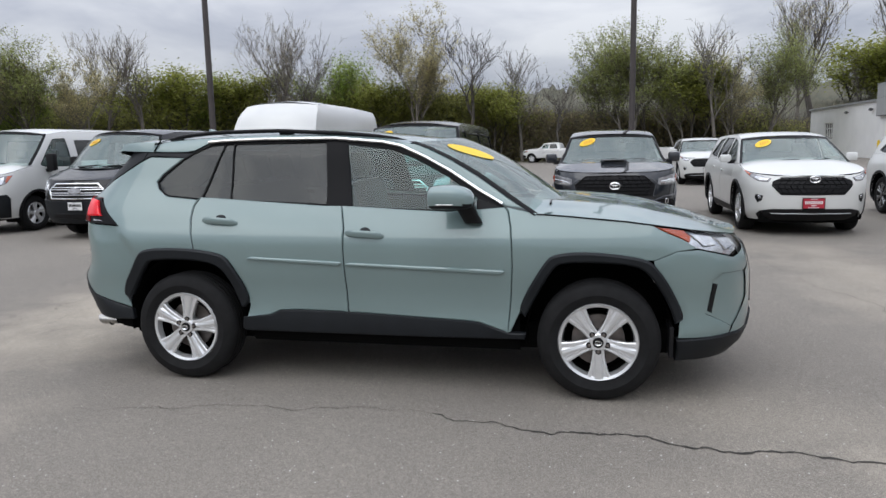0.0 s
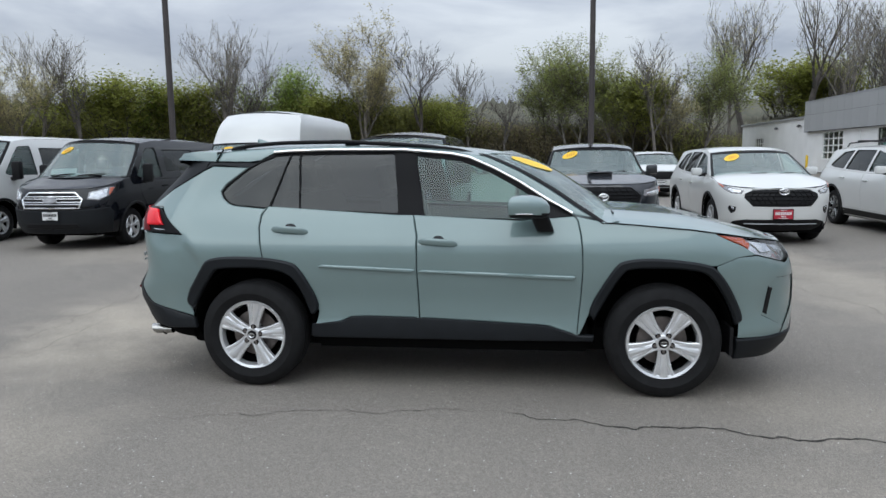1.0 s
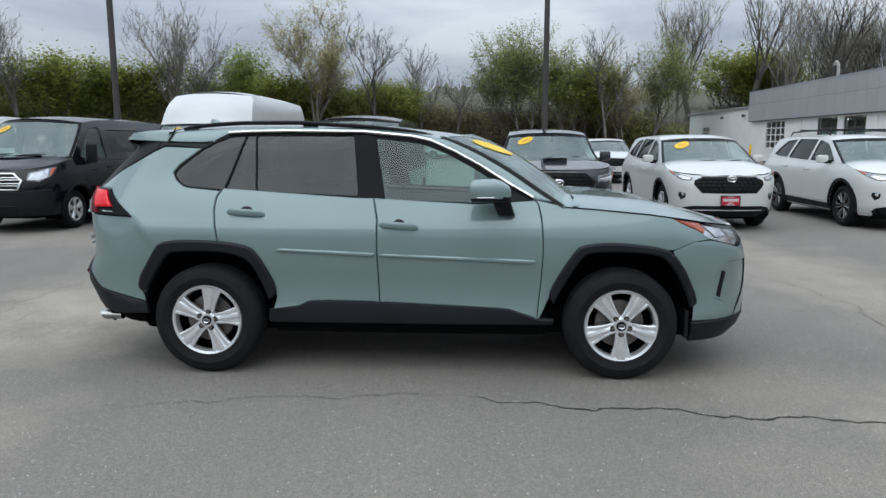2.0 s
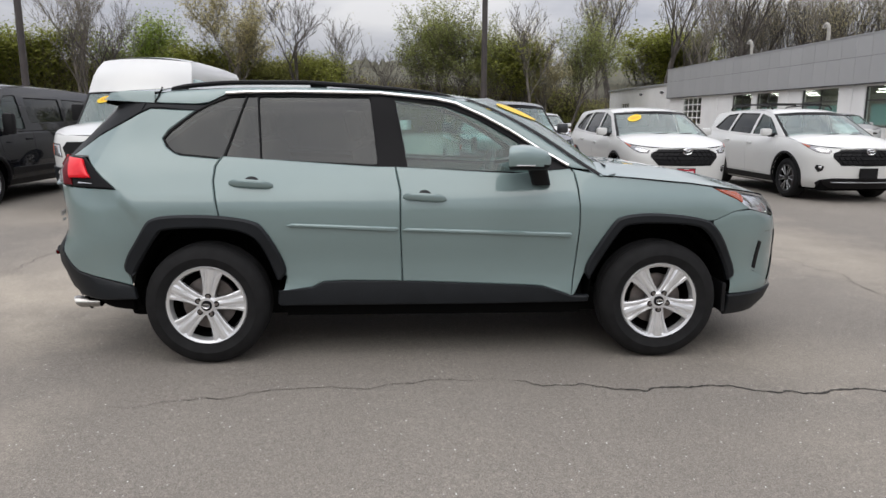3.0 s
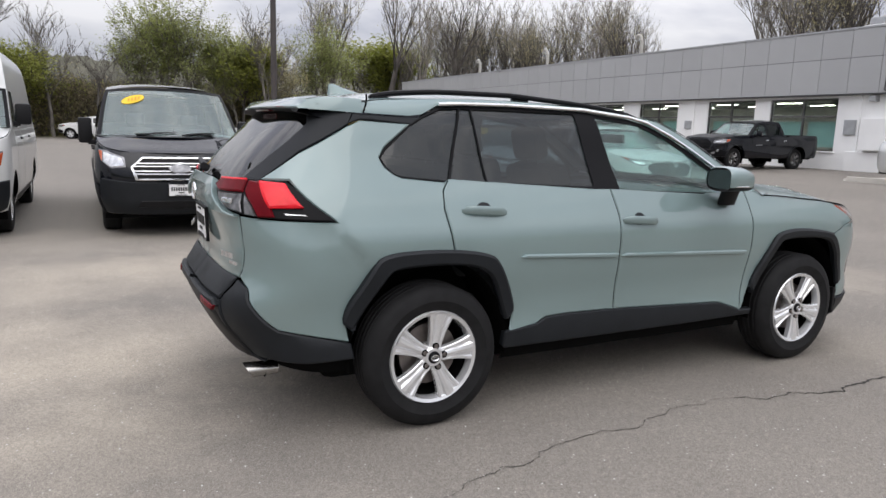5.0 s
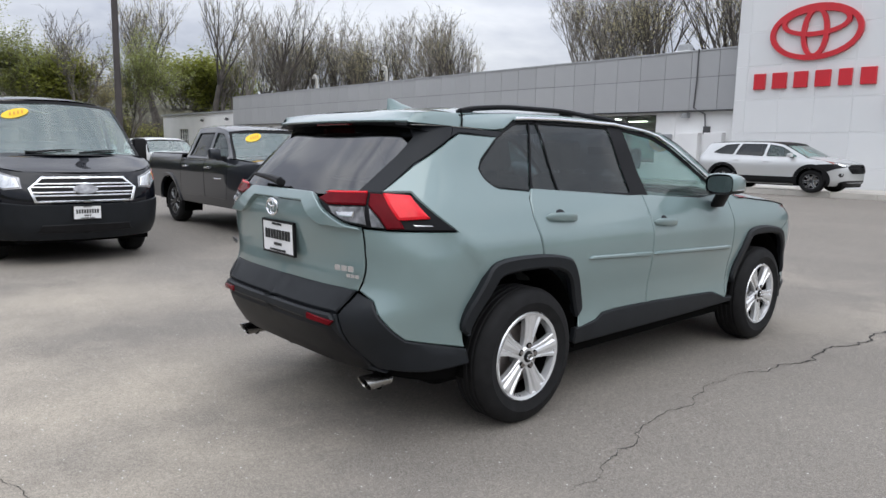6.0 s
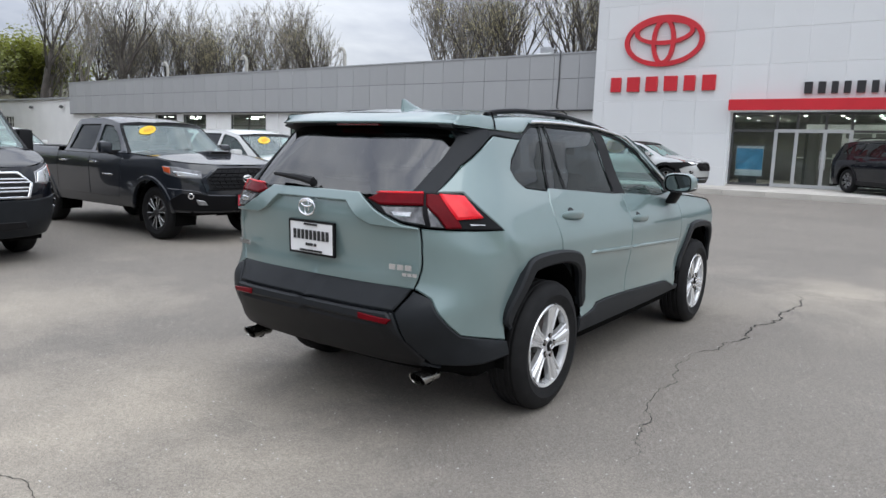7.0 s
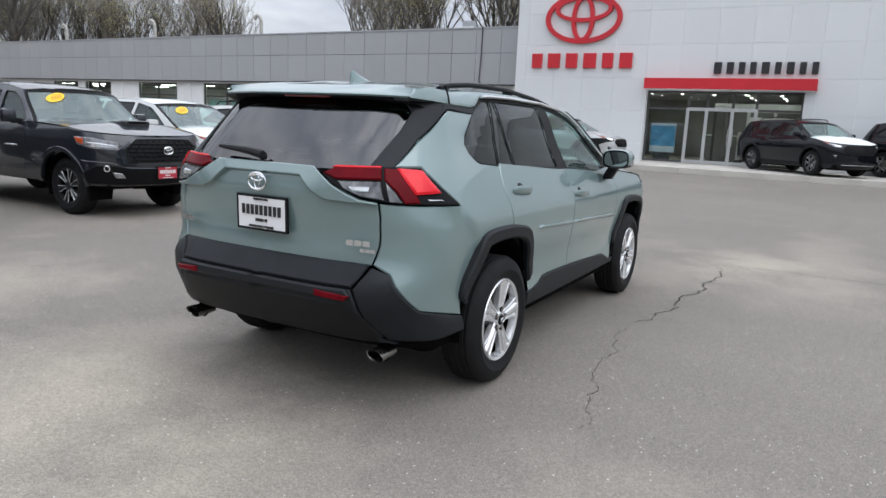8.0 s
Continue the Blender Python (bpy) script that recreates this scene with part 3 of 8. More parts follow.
def entrance():
    door = thing("door_1", "glass entrance doors in a pale metal frame", "door", kind="structure")
    x0, x1 = TX + 0.30, TX + 0.38
    bm = bmesh.new()
    ys = [3.79, 2.36, 1.72, 0.87, 0.12, -1.27]
    t = 0.04
    for y in ys:
        box(bm, (x0, y - t, 0.50), (x1, y + t, 3.02))
    for z in (0.54, 2.40, 2.98):
        box(bm, (x0 + 0.004, -1.27, z - t), (x1 - 0.005, 3.79, z + t))
    part("door_frame", bm, M["dark_frame"], door, "dark frame of the side panes")
    bm = bmesh.new()
    for y in (2.36, 1.72, 0.87, 0.12):      # pale leaves of the doors stand before the dark frame
        box(bm, (x0 - 0.02, y - 0.055, 0.50), (x0 - 0.002, y + 0.055, 2.44))
    for z in (0.56, 2.40):
        box(bm, (x0 - 0.018, 0.12, z - 0.055), (x0 - 0.004, 2.36, z + 0.055))
    part("door_leaf", bm, M["alu"], door, "pale metal door leaves")
    for p, q in zip(ys, ys[1:]):
        for r, s in ((0.54, 2.40), (2.40, 2.98)):
            g = part("pane", boxed((x0 + 0.03, q + t, r + t), (x0 + 0.036, p - t, s - t)), M["window_glass"], door)
            g.visible_shadow = False
    for y in (0.95, 0.79):
        bm = bmesh.new()
        tube(bm, [(x0 - 0.05, y, 1.15), (x0 - 0.05, y, 1.75)], 0.015, 8)
        part("door_handle", bm, M["alu"], door, "upright pull bar")
    slab("floor_entrance", (TX + 0.02, -13.9, 0.42), (30, 8.6, 0.495), M["concrete"], "pale entrance floor", "floor")
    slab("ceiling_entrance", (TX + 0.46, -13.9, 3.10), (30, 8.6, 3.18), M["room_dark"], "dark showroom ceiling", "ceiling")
    slab("wall_partition", (27.0, -2.6, 0.496), (27.12, 0.9, 2.35), M["white_paint"], "white partition wall inside the showroom")
    # the dimness deep in the room is put into this wall's dark colour
    slab("wall_inner", (29.8, -13.9, 0.5), (30, 8.6, 3.1), M["room_dark"], "inner showroom wall coloured dark for the dim depth of the room")
    slab("wall_divide", (TX + 0.46, 8.45, 0.5), (29.8, 8.6, 3.1), M["room"], "grey inner side wall")
    slab("wall_divide_far", (TX + 0.46, -13.9, 0.5), (29.8, -13.75, 3.1), M["room"], "grey inner side wall")
    poster = thing("poster", "blue and white poster behind the entrance glass", "poster", (TX + 0.55, 3.20, 1.45))
    part("sheet", boxed((-0.006, -0.45, -0.62), (0.006, 0.45, 0.42)), shader("poster_white", (0.6, 0.66, 0.7), 0.5, spread=0.1, scale=3), poster)
    part("blue_field", boxed((-0.010, -0.44, -0.40), (-0.007, 0.44, 0.34)), shader("poster_blue", (0.10, 0.33, 0.55), 0.5, spread=0.3, scale=3.0), poster, "blue field of the poster")
    part("stand", boxed((-0.02, -0.30, -0.95), (0.02, 0.30, -0.63)), M["dark_frame"], poster, "dark poster stand")
    desk = thing("reception_desk", "dark reception desk inside the showroom", "desk", (26.0, 1.0, 0.495))
    part("front_panel", boxed((-0.3, -1.3, 0.0), (0.3, 1.3, 1.02), 0.02), M["room_dark"], desk)
    part("top", boxed((-0.36, -1.36, 1.022), (0.36, 1.36, 1.07), 0.01), M["white_paint"], desk, "white desk top")
    col = thing("column", "square dark column inside the showroom", "column", (24.2, 1.62, 0.495), kind="structure")
    part("shaft", boxed((-0.2, -0.2, 0), (0.2, 0.2, 2.604)), M["room_dark"], col)
    inner = thing("inner_doors", "glazed inner entrance doors below a white header", "door", (23.3, 0.2, 0.495), kind="structure")
    part("header", boxed((-0.06, -1.45, 1.92), (0.06, 1.55, 2.22), 0.01), M["white_paint"], inner, "white header panel")
    for y in (-1.42, -0.55, 0.35, 1.50):
        part("jamb", boxed((-0.05, y - 0.05, 0.0), (0.05, y + 0.05, 1.918)), M["white_paint"] if y < 0.5 else M["dark_frame"], inner)
    for y0, y1 in ((-1.36, -0.62), (-0.48, 0.28)):
        part("lower_rail", boxed((-0.03, y0, 0.0), (0.03, y1, 0.16)), M["alu"], inner)
    for y, wd, h in ((-0.95, 0.42, 1.05), (0.75, 0.5, 1.2)):
        stand = thing("display_stand", "white display stand inside the showroom", "stand", (24.6, y, 0.495))
        part("panel", boxed((-0.03, -wd / 2, 0.12), (0.03, wd / 2, h), 0.01), M["white_paint"], stand)
        part("foot", boxed((-0.18, -wd / 2, 0.0), (0.18, wd / 2, 0.12), 0.01), M["dark_frame"], stand, "dark foot")
    spot = thing("downlight", "small round ceiling downlight, switched on", "lamp", (22.6, 3.2, 3.095), group="entrance downlights")
    bm = bmesh.new()
    bmesh.ops.create_cone(bm, cap_ends=True, segments=16, radius1=0.065, radius2=0.065, depth=0.02)
    part("diffuser", bm, M["spot"], spot)
    bm = bmesh.new()
    tube(bm, [(0.075 * math.cos(k * math.tau / 16), 0.075 * math.sin(k * math.tau / 16), 0) for k in range(17)], 0.012, 5, False)
    part("ring", bm, M["alu"], spot)
    for x in (22.6, 24.4, 26.2, 28.0):
        for y in (3.2, 2.0, 0.8, -0.4, -1.6, 4.4):
            if (x, y) != (22.6, 3.2):
                copy_thing(spot, pose(x, y, 3.095))


entrance()
# pavement in front of the entrance
bm = bmesh.new()
ysw = [9.0, 6.0, 4.0, 3.4, 1.0, -2.0, -2.8, -6.0, -14.0]
zsw = [0.425, 0.43, 0.44, 0.47, 0.495, 0.495, 0.495, 0.49, 0.48]
outer = [bm.verts.new((17.05, y, z - 0.02)) for y, z in zip(ysw, zsw)]
inner = [bm.verts.new((TX + 0.028, y, z)) for y, z in zip(ysw, zsw)]
foot = [bm.verts.new((17.0, y, 0.2)) for y in ysw]
for i in range(len(ysw) - 1):
    bm.faces.new((outer[i], outer[i + 1], inner[i + 1], inner[i]))
    bm.faces.new((foot[i], foot[i + 1], outer[i + 1], outer[i]))
bmesh.ops.recalc_face_normals(bm, faces=bm.faces)
tagged(link_mesh("pavement", bm, M["concrete"]), "pale concrete pavement before the entrance", "pavement", kind="structure")
kerb = thing("kerb", "pale worn concrete kerb stones", "kerb", kind="structure")
stone = panel_mesh("kerb_stone", 1.19, 0.30, 0.16, M["concrete"])
for k in range(18):
    y = 8.9 - 1.2 * (k + 1)
    piece("kerb_stone", stone, kerb, 17.16, y, 0.17 + 0.02 * smooth01((4 - y) / 2))

# low white wing
bm = bmesh.new()
box(bm, (22.6, 53.02, 0), (22.9, 64.4, 4.35))
box(bm, (22.6, 66.6, 0), (22.9, 71.0, 4.35))
box(bm, (22.6, 64.4, 0), (22.9, 66.6, 1.5))
box(bm, (22.6, 64.4, 3.0), (22.9, 66.6, 4.35))
box(bm, (22.9, 70.7, 0), (36, 71.0, 4.35))
tagged(link_mesh("wing_wall", bm, M["white_paint"]), "white painted wall of the low wing", "wall", kind="structure")
slab("wing_roof", (22.45, 53.02, 4.352), (36, 71.15, 4.50), M["galv"], "pale roof edge of the wing", "roof")
win = thing("window_9", "small window with white bars in the wing wall", "window", kind="structure")
bm = bmesh.new()
for k in range(5):
    y = 64.4 + 2.2 * k / 4
    box(bm, (22.66, y - 0.03, 1.5), (22.72, y + 0.03, 3.0))
for k in range(4):
    z = 1.5 + 1.5 * k / 3
    box(bm, (22.664, 64.4, z - 0.03), (22.716, 66.6, z + 0.03))
part("window_frame", bm, M["white_paint"], win)
part("pane", boxed((22.73, 64.4, 1.5), (22.74, 66.6, 3.0)), M["tint_dark"] if "tint_dark" in M else M["window_glass"], win)

def flood_lamp(y):
    lamp = thing("flood_lamp", "small dark flood lamp on the white wing wall", "lamp", (22.59, y, 3.75), group="flood lamps of the wing")
    part("bracket", boxed((-0.12, -0.03, -0.03), (0.0, 0.03, 0.03)), M["dark_frame"], lamp)
    bm = boxed((-0.30, -0.16, -0.10), (-0.10, 0.16, 0.10), 0.02)
    bmesh.ops.rotate(bm, cent=(-0.2, 0, 0), matrix=Matrix.Rotation(radians(25), 3, "Y"), verts=bm.verts)
    part("head", bm, M["dark_frame"], lamp)


flood_lamp(60.5)
flood_lamp(55.2)

# fittings on the white wall
conduit = thing("conduit", "dark conduit pipe running down the grey band", "pipe", (FX, 11.05, 0))
bm = bmesh.new()
tube(bm, [(-0.04, 0, 5.56), (-0.05, 0, 4.3), (-0.06, 0.05, 3.3), (0.22, -0.30, 3.05), (0.22, -0.35, 2.55)], 0.028, 6)
part("pipe", bm, M["dark_frame"], conduit)
for nm, lab, y, z, dy, dz, d, mat in (("meter_box", "dark electric meter box on the white wall", 10.62, 2.42, 0.22, 0.30, 0.14, "dark_frame"), ("service_cabinet", "white steel service cabinet on the wall", 10.25, 1.75, 0.75, 1.15, 0.25, "white_paint"), ("service_cabinet", "white steel service cabinet on the wall", 11.35, 1.75, 0.95, 1.15, 0.25, "white_paint"), ("notice_board", "small grey notice board on the white wall", 12.35, 2.0, 0.45, 0.55, 0.05, "galv"), ("notice_board", "small grey notice board on the white wall", 20.15, 2.05, 0.40, 0.38, 0.03, "galv"), ("floodlight", "small grey floodlight under the band", 11.55, 3.02, 0.24, 0.20, 0.18, "galv")):
    ob = thing(nm, lab, nm.split("_")[-1], (WX - 0.052, y, z))
    part("case", boxed((-d, -dy / 2, -dz / 2), (0.05, dy / 2, dz / 2), 0.01), M[mat], ob)
    part("door" if dz > 0.5 else "cover", boxed((-d - 0.012, -dy / 2 + 0.03, -dz / 2 + 0.03), (-d - 0.001, dy / 2 - 0.03, dz / 2 - 0.03), 0.004), M[mat], ob)
slab("plinth", (WX - 0.14, 9.1, 0.2), (WX - 0.003, 12.4, 1.12), M["white_paint"], "white plinth below the service cabinets", "trim", 0.01)


def roof_unit(x, y):
    u = thing("roof_vent", "pale metal vent hood on the flat roof", "vent", (x, y, 5.25))
    bm = boxed((-0.35, -0.40, 0.0), (0.35, 0.40, 0.48), 0.06)
    part("hood", bm, M["white_paint"], u, "", True)
    part("cap", boxed((-0.22, -0.24, 0.482), (0.22, 0.24, 0.76), 0.05), M["galv"], u)


roof_unit(23.3, 12.4)


def gooseneck(x, y):
    g = thing("vent_pipe", "white bent vent pipe on the flat roof", "pipe", (x, y, 5.25))
    bm = bmesh.new()
    tube(bm, [(0, 0, 0), (0, 0, 1.05), (-0.02, 0.03, 1.24), (-0.04, 0.11, 1.38), (-0.05, 0.22, 1.42), (-0.06, 0.33, 1.36), (-0.06, 0.38, 1.22)], 0.095, 12)
    part("pipe", bm, M["vent_metal"], g, "", True)


for x, y in ((23.3, 24.8), (23.3, 33.2), (23.3, 41.7)):
    gooseneck(x, y)
b = thing("bollard", "yellow steel bollard by the wing wall", "bollard", (21.4, 50.5, ground_z(21.4, 50.5)))
bm = bmesh.new()
revolve_pts = [(0, 0, 0), (0, 0, 1.3), (0, 0, 1.36), (0, 0, 1.4)]
tube(bm, revolve_pts, [0.09, 0.09, 0.07, 0.03], 12)
part("post", bm, M["yellow"], b, "", True)


# ---- lamp posts ----
def lamp_post(x, y):
    p = thing("lamp_post", "tall dark brown steel lamp post at the lot", "lamp post", (x, y, ground_z(x, y)), group="lamp posts of the lot")
    bm = bmesh.new()
    tube(bm, [(0, 0, 0.5), (0, 0, 6), (0, 0, 12)], [0.10, 0.09, 0.075], 12)
    part("pole", bm, M["pole"], p, "", True)
    bm = bmesh.new()
    tube(bm, [(0, 0, 0), (0, 0, 0.48), (0, 0, 0.5)], [0.28, 0.28, 0.24], 16)
    part("base", bm, M["concrete"], p, "round concrete base")
    part("lamp_head", boxed((-0.2, -0.9, 12.0), (0.2, 0.9, 12.16), 0.04), M["pole"], p, "flat lamp head")


for x, y in ((-10.8, 15.8), (2.55, 18.6)):
    lamp_post(x, y)


# ---- cars: a shell that wraps from the tail round the side to the nose ----
from mathutils.geometry import delaunay_2d_cdt


def curve(pts):
    """A smooth curve through (x, y) pairs that never overshoots."""
    xs, ys = [p[0] for p in pts], [p[1] for p in pts]
    d = [(b - a) / (q - p) for a, b, p, q in zip(ys, ys[1:], xs, xs[1:])]
    m = [d[0]] + [0 if a * b <= 0 else 2 * a * b / (a + b) for a, b in zip(d, d[1:])] + [d[-1]]

    def f(x):
        if x <= xs[0]:
            return ys[0] + m[0] * (x - xs[0])
        if x >= xs[-1]:
            return ys[-1] + m[-1] * (x - xs[-1])
        k = 0
        while xs[k + 1] < x:
            k += 1
        h = xs[k + 1] - xs[k]
        t = (x - xs[k]) / h
        return (2 * t**3 - 3 * t * t + 1) * ys[k] + (t**3 - 2 * t * t + t) * h * m[k] + (3 * t * t - 2 * t**3) * ys[k + 1] + (t**3 - t * t) * h * m[k + 1]
    return f


def bend(n, a, b):
    """A quarter of a superellipse by its length: total, shares, points."""
    pts = [(math.sin(i / 200 * math.pi / 2) ** (2 / n), max(0.0, math.cos(i / 200 * math.pi / 2)) ** (2 / n)) for i in range(201)]
    pts[-1] = (1.0, 0.0)
    run = [0.0]
    for p, q in zip(pts, pts[1:]):
        run.append(run[-1] + math.hypot((q[0] - p[0]) * a, (q[1] - p[1]) * b))
    return run[-1], np.array([r / run[-1] for r in run]), np.array(pts)


class Shell:
    """Half-width w(z), tail xr(z) and nose xf(z); u runs along the side, then round the corners to the middle line."""

    def __init__(self, w, xr, xf, rear=-1.55, front=1.5, nr=4.0, nf=2.6):
        self.w, self.xr, self.xf, self.rear, self.front = w, xr, xf, rear, front
        self.bend_r = bend(nr, abs(xr(0.8) - rear), w(0.8))
        self.bend_f = bend(nf, abs(xf(0.7) - front), w(0.8))
        self.u0, self.u1 = rear - self.bend_r[0], front + self.bend_f[0]

    def at(self, u, z):
        w = self.w(z)
        if self.rear <= u <= self.front:
            return Vector((u, -w, z))
        table, x0, x1 = (self.bend_r, self.rear, self.xr(z)) if u < self.rear else (self.bend_f, self.front, self.xf(z))
        q = min(1.0, abs(u - x0) / table[0])
        px, py = np.interp(q, table[1], table[2][:, 0]), np.interp(q, table[1], table[2][:, 1])
        return Vector((x0 + (x1 - x0) * px, -w * py, z))

    def normal(self, u, z):
        e = 0.004
        a, b = max(self.u0 + 1e-4, u - e), min(self.u1 - 1e-4, u + e)
        du, dz = self.at(b, z) - self.at(a, z), self.at(u, z + e) - self.at(u, z - e)
        return du.cross(dz).normalized()


def rounded(poly, r=0.03):
    """Round the corners of a closed outline with radius about r."""
    out = []
    for a, p, b in zip(poly[-1:] + poly[:-1], poly, poly[1:] + poly[:1]):
        la, lb = math.hypot(a[0] - p[0], a[1] - p[1]), math.hypot(b[0] - p[0], b[1] - p[1])
        ka, kb = min(r, la * 0.45) / la, min(r, lb * 0.45) / lb
        q0 = (p[0] + (a[0] - p[0]) * ka, p[1] + (a[1] - p[1]) * ka)
        q1 = (p[0] + (b[0] - p[0]) * kb, p[1] + (b[1] - p[1]) * kb)
        for t in (0.0, 0.33, 0.67, 1.0):
            out.append(tuple(q0[k] * (1 - t) ** 2 + 2 * p[k] * t * (1 - t) + q1[k] * t * t for k in (0, 1)))
    return out


def dense(poly, step):
    out = []
    for a, b in zip(poly, poly[1:] + poly[:1]):
        n = max(1, math.ceil(math.hypot(b[0] - a[0], b[1] - a[1]) / step))
        out += [(a[0] + (b[0] - a[0]) * i / n, a[1] + (b[1] - a[1]) * i / n) for i in range(n)]
    return out


def area(poly):
    return sum(a[0] * b[1] - b[0] * a[1] for a, b in zip(poly, poly[1:] + poly[:1])) / 2


def inset(poly, d):
    """The outline moved inwards by d."""
    s = 1 if area(poly) > 0 else -1
    out = []
    for a, p, b in zip(poly[-1:] + poly[:-1], poly, poly[1:] + poly[:1]):
        n1, n2 = Vector((a[1] - p[1], p[0] - a[0])), Vector((p[1] - b[1], b[0] - p[0]))
        n = (n1.normalized() + n2.normalized()) if n1.length and n2.length else n1 + n2
        k = n.length
        n = n / k if k > 1e-6 else n
        out.append((p[0] + n.x * d * s, p[1] + n.y * d * s))
    return out


def inside(px, py, poly):
    q = np.array(poly)
    x1, y1, x2, y2 = q[:, 0], q[:, 1], np.roll(q[:, 0], -1), np.roll(q[:, 1], -1)
    px, py = np.asarray(px)[:, None], np.asarray(py)[:, None]
    cross = (y1 > py) != (y2 > py)
    with np.errstate(divide="ignore", invalid="ignore"):
        xi = (x2 - x1) * (py - y1) / (y2 - y1) + x1
    return (cross & (px < xi)).sum(1) % 2 == 1


def near_line(px, py, poly, d):
    q = np.array(dense(poly, d * 0.7))
    return ((np.asarray(px)[:, None] - q[:, 0]) ** 2 + (np.asarray(py)[:, None] - q[:, 1]) ** 2).min(1) < d * d


def sheet(poly, holes=(), step=0.05, edge=0.0):
    """A triangulated sheet in the plane: points, triangles, and which points are on the rim."""
    rim = dense(poly, step)
    loops = [(rim, 0)] + [(dense(h, step), 0) for h in holes]
    if edge:
        loops += [(inset(rim, edge), 1)] + [(inset(dense(h, step), -edge), 1) for h in holes]
    pts, kinds, edges = [], [], []
    for loop, kind in loops:
        k = len(pts)
        pts += loop
        kinds += [kind] * len(loop)
        edges += [(k + i, k + (i + 1) % len(loop)) for i in range(len(loop))]
    us, zs = [p[0] for p in rim], [p[1] for p in rim]
    gu, gz = np.meshgrid(np.arange(min(us) + step * 0.37, max(us), step), np.arange(min(zs) + step * 0.41, max(zs), step))
    gu, gz = gu.ravel(), gz.ravel()
    if len(gu):
        keep = inside(gu, gz, poly) & ~near_line(gu, gz, poly, step * 0.55 + edge)
        for h in holes:
            keep &= ~inside(gu, gz, h) & ~near_line(gu, gz, h, step * 0.55 + edge)
        pts += list(zip(gu[keep].tolist(), gz[keep].tolist()))
        kinds += [2] * int(keep.sum())
    verts, _, faces, orig, _, _ = delaunay_2d_cdt([Vector(p) for p in pts], edges, [], 0, 1e-5)
    cu = [sum(verts[i].x for i in f) / 3 for f in faces]
    cz = [sum(verts[i].y for i in f) / 3 for f in faces]
    ok = inside(cu, cz, poly)
    for h in holes:
        ok &= ~inside(cu, cz, h)
    faces = [f for f, k in zip(faces, ok) if k]
    on_rim = [bool(o) and min(kinds[i] for i in o) == 0 for o in orig]
    return verts, faces, on_rim


def wrap(bm, shell, poly, holes=(), lift=0.0, step=0.05, edge=0.006, drop=0.006, skirt=0.0, side=-1, offset=None):
    """A panel of the shell with rolled edges; side -1 is the right, 1 the left, 0 both."""
    verts, faces, on_rim = sheet(poly, holes, step, edge)
    for s in ((-1, 1) if side == 0 else (side,)):
        made, low = [], {}
        for v, r in zip(verts, on_rim):
            r = r and shell.u0 + 0.002 < v.x < shell.u1 - 0.002
            n = shell.normal(v.x, v.y)
            p = shell.at(v.x, v.y) + n * (lift - (drop if r else 0) + (offset(v.x, v.y) if offset else 0))
            q = p - n * skirt
            if s > 0:
                p, q = Vector((p.x, -p.y, p.z)), Vector((q.x, -q.y, q.z))
            made.append(bm.verts.new(p))
            if r and skirt:
                low[len(made) - 1] = bm.verts.new(q)
        count = {}
        for f in faces:
            try:
                bm.faces.new([made[i] for i in (f if s < 0 else f[::-1])])
            except ValueError:
                continue
            if skirt:
                for a, b in zip(f, list(f[1:]) + [f[0]]):
                    count[(min(a, b), max(a, b))] = count.get((min(a, b), max(a, b)), 0) + 1
        if skirt:
            for (a, b), c in count.items():
                if c == 1 and a in low and b in low:
                    bm.faces.new((made[a], made[b], low[b], low[a]))
        for v in made:
            if not v.link_faces:
                bm.verts.remove(v)
    if side == 0:
        bmesh.ops.remove_doubles(bm, verts=[v for v in bm.verts if abs(v.co.y) < 0.004], dist=0.006)
    if skirt:
        bmesh.ops.recalc_face_normals(bm, faces=bm.faces)
    return bm


def panel(name, parent, shell, poly, material, label="", side=-1, smooth=True, **more):
    return part(name, wrap(bmesh.new(), shell, poly, side=side, **more), material, parent, label, smooth)


def grid_mesh(rows):
    bm = bmesh.new()
    vs = [[bm.verts.new(p) for p in row] for row in rows]
    for a, b in zip(vs, vs[1:]):
        for i in range(len(a) - 1):
            bm.faces.new((a[i], a[i + 1], b[i + 1], b[i]))
    return bm


def revolve(bm, profile, sides=40, closed=False, phase=0.0):
    """Turn (radius, depth) pairs about the y axis."""
    rings = []
    for k in range(sides):
        a = phase + k * math.tau / sides
        rings.append([bm.verts.new((r * math.cos(a), y, r * math.sin(a))) for r, y in profile])
    n = len(profile)
    for k in range(sides):
        a, b = rings[k], rings[(k + 1) % sides]
        for i in range(n if closed else n - 1):
            j = (i + 1) % n
            if profile[i][0] < 1e-5 and profile[j][0] < 1e-5:
                continue
            bm.faces.new((a[i], a[j], b[j], b[i]))
    bmesh.ops.remove_doubles(bm, verts=bm.verts, dist=1e-5)
    bmesh.ops.recalc_face_normals(bm, faces=bm.faces)
    return bm


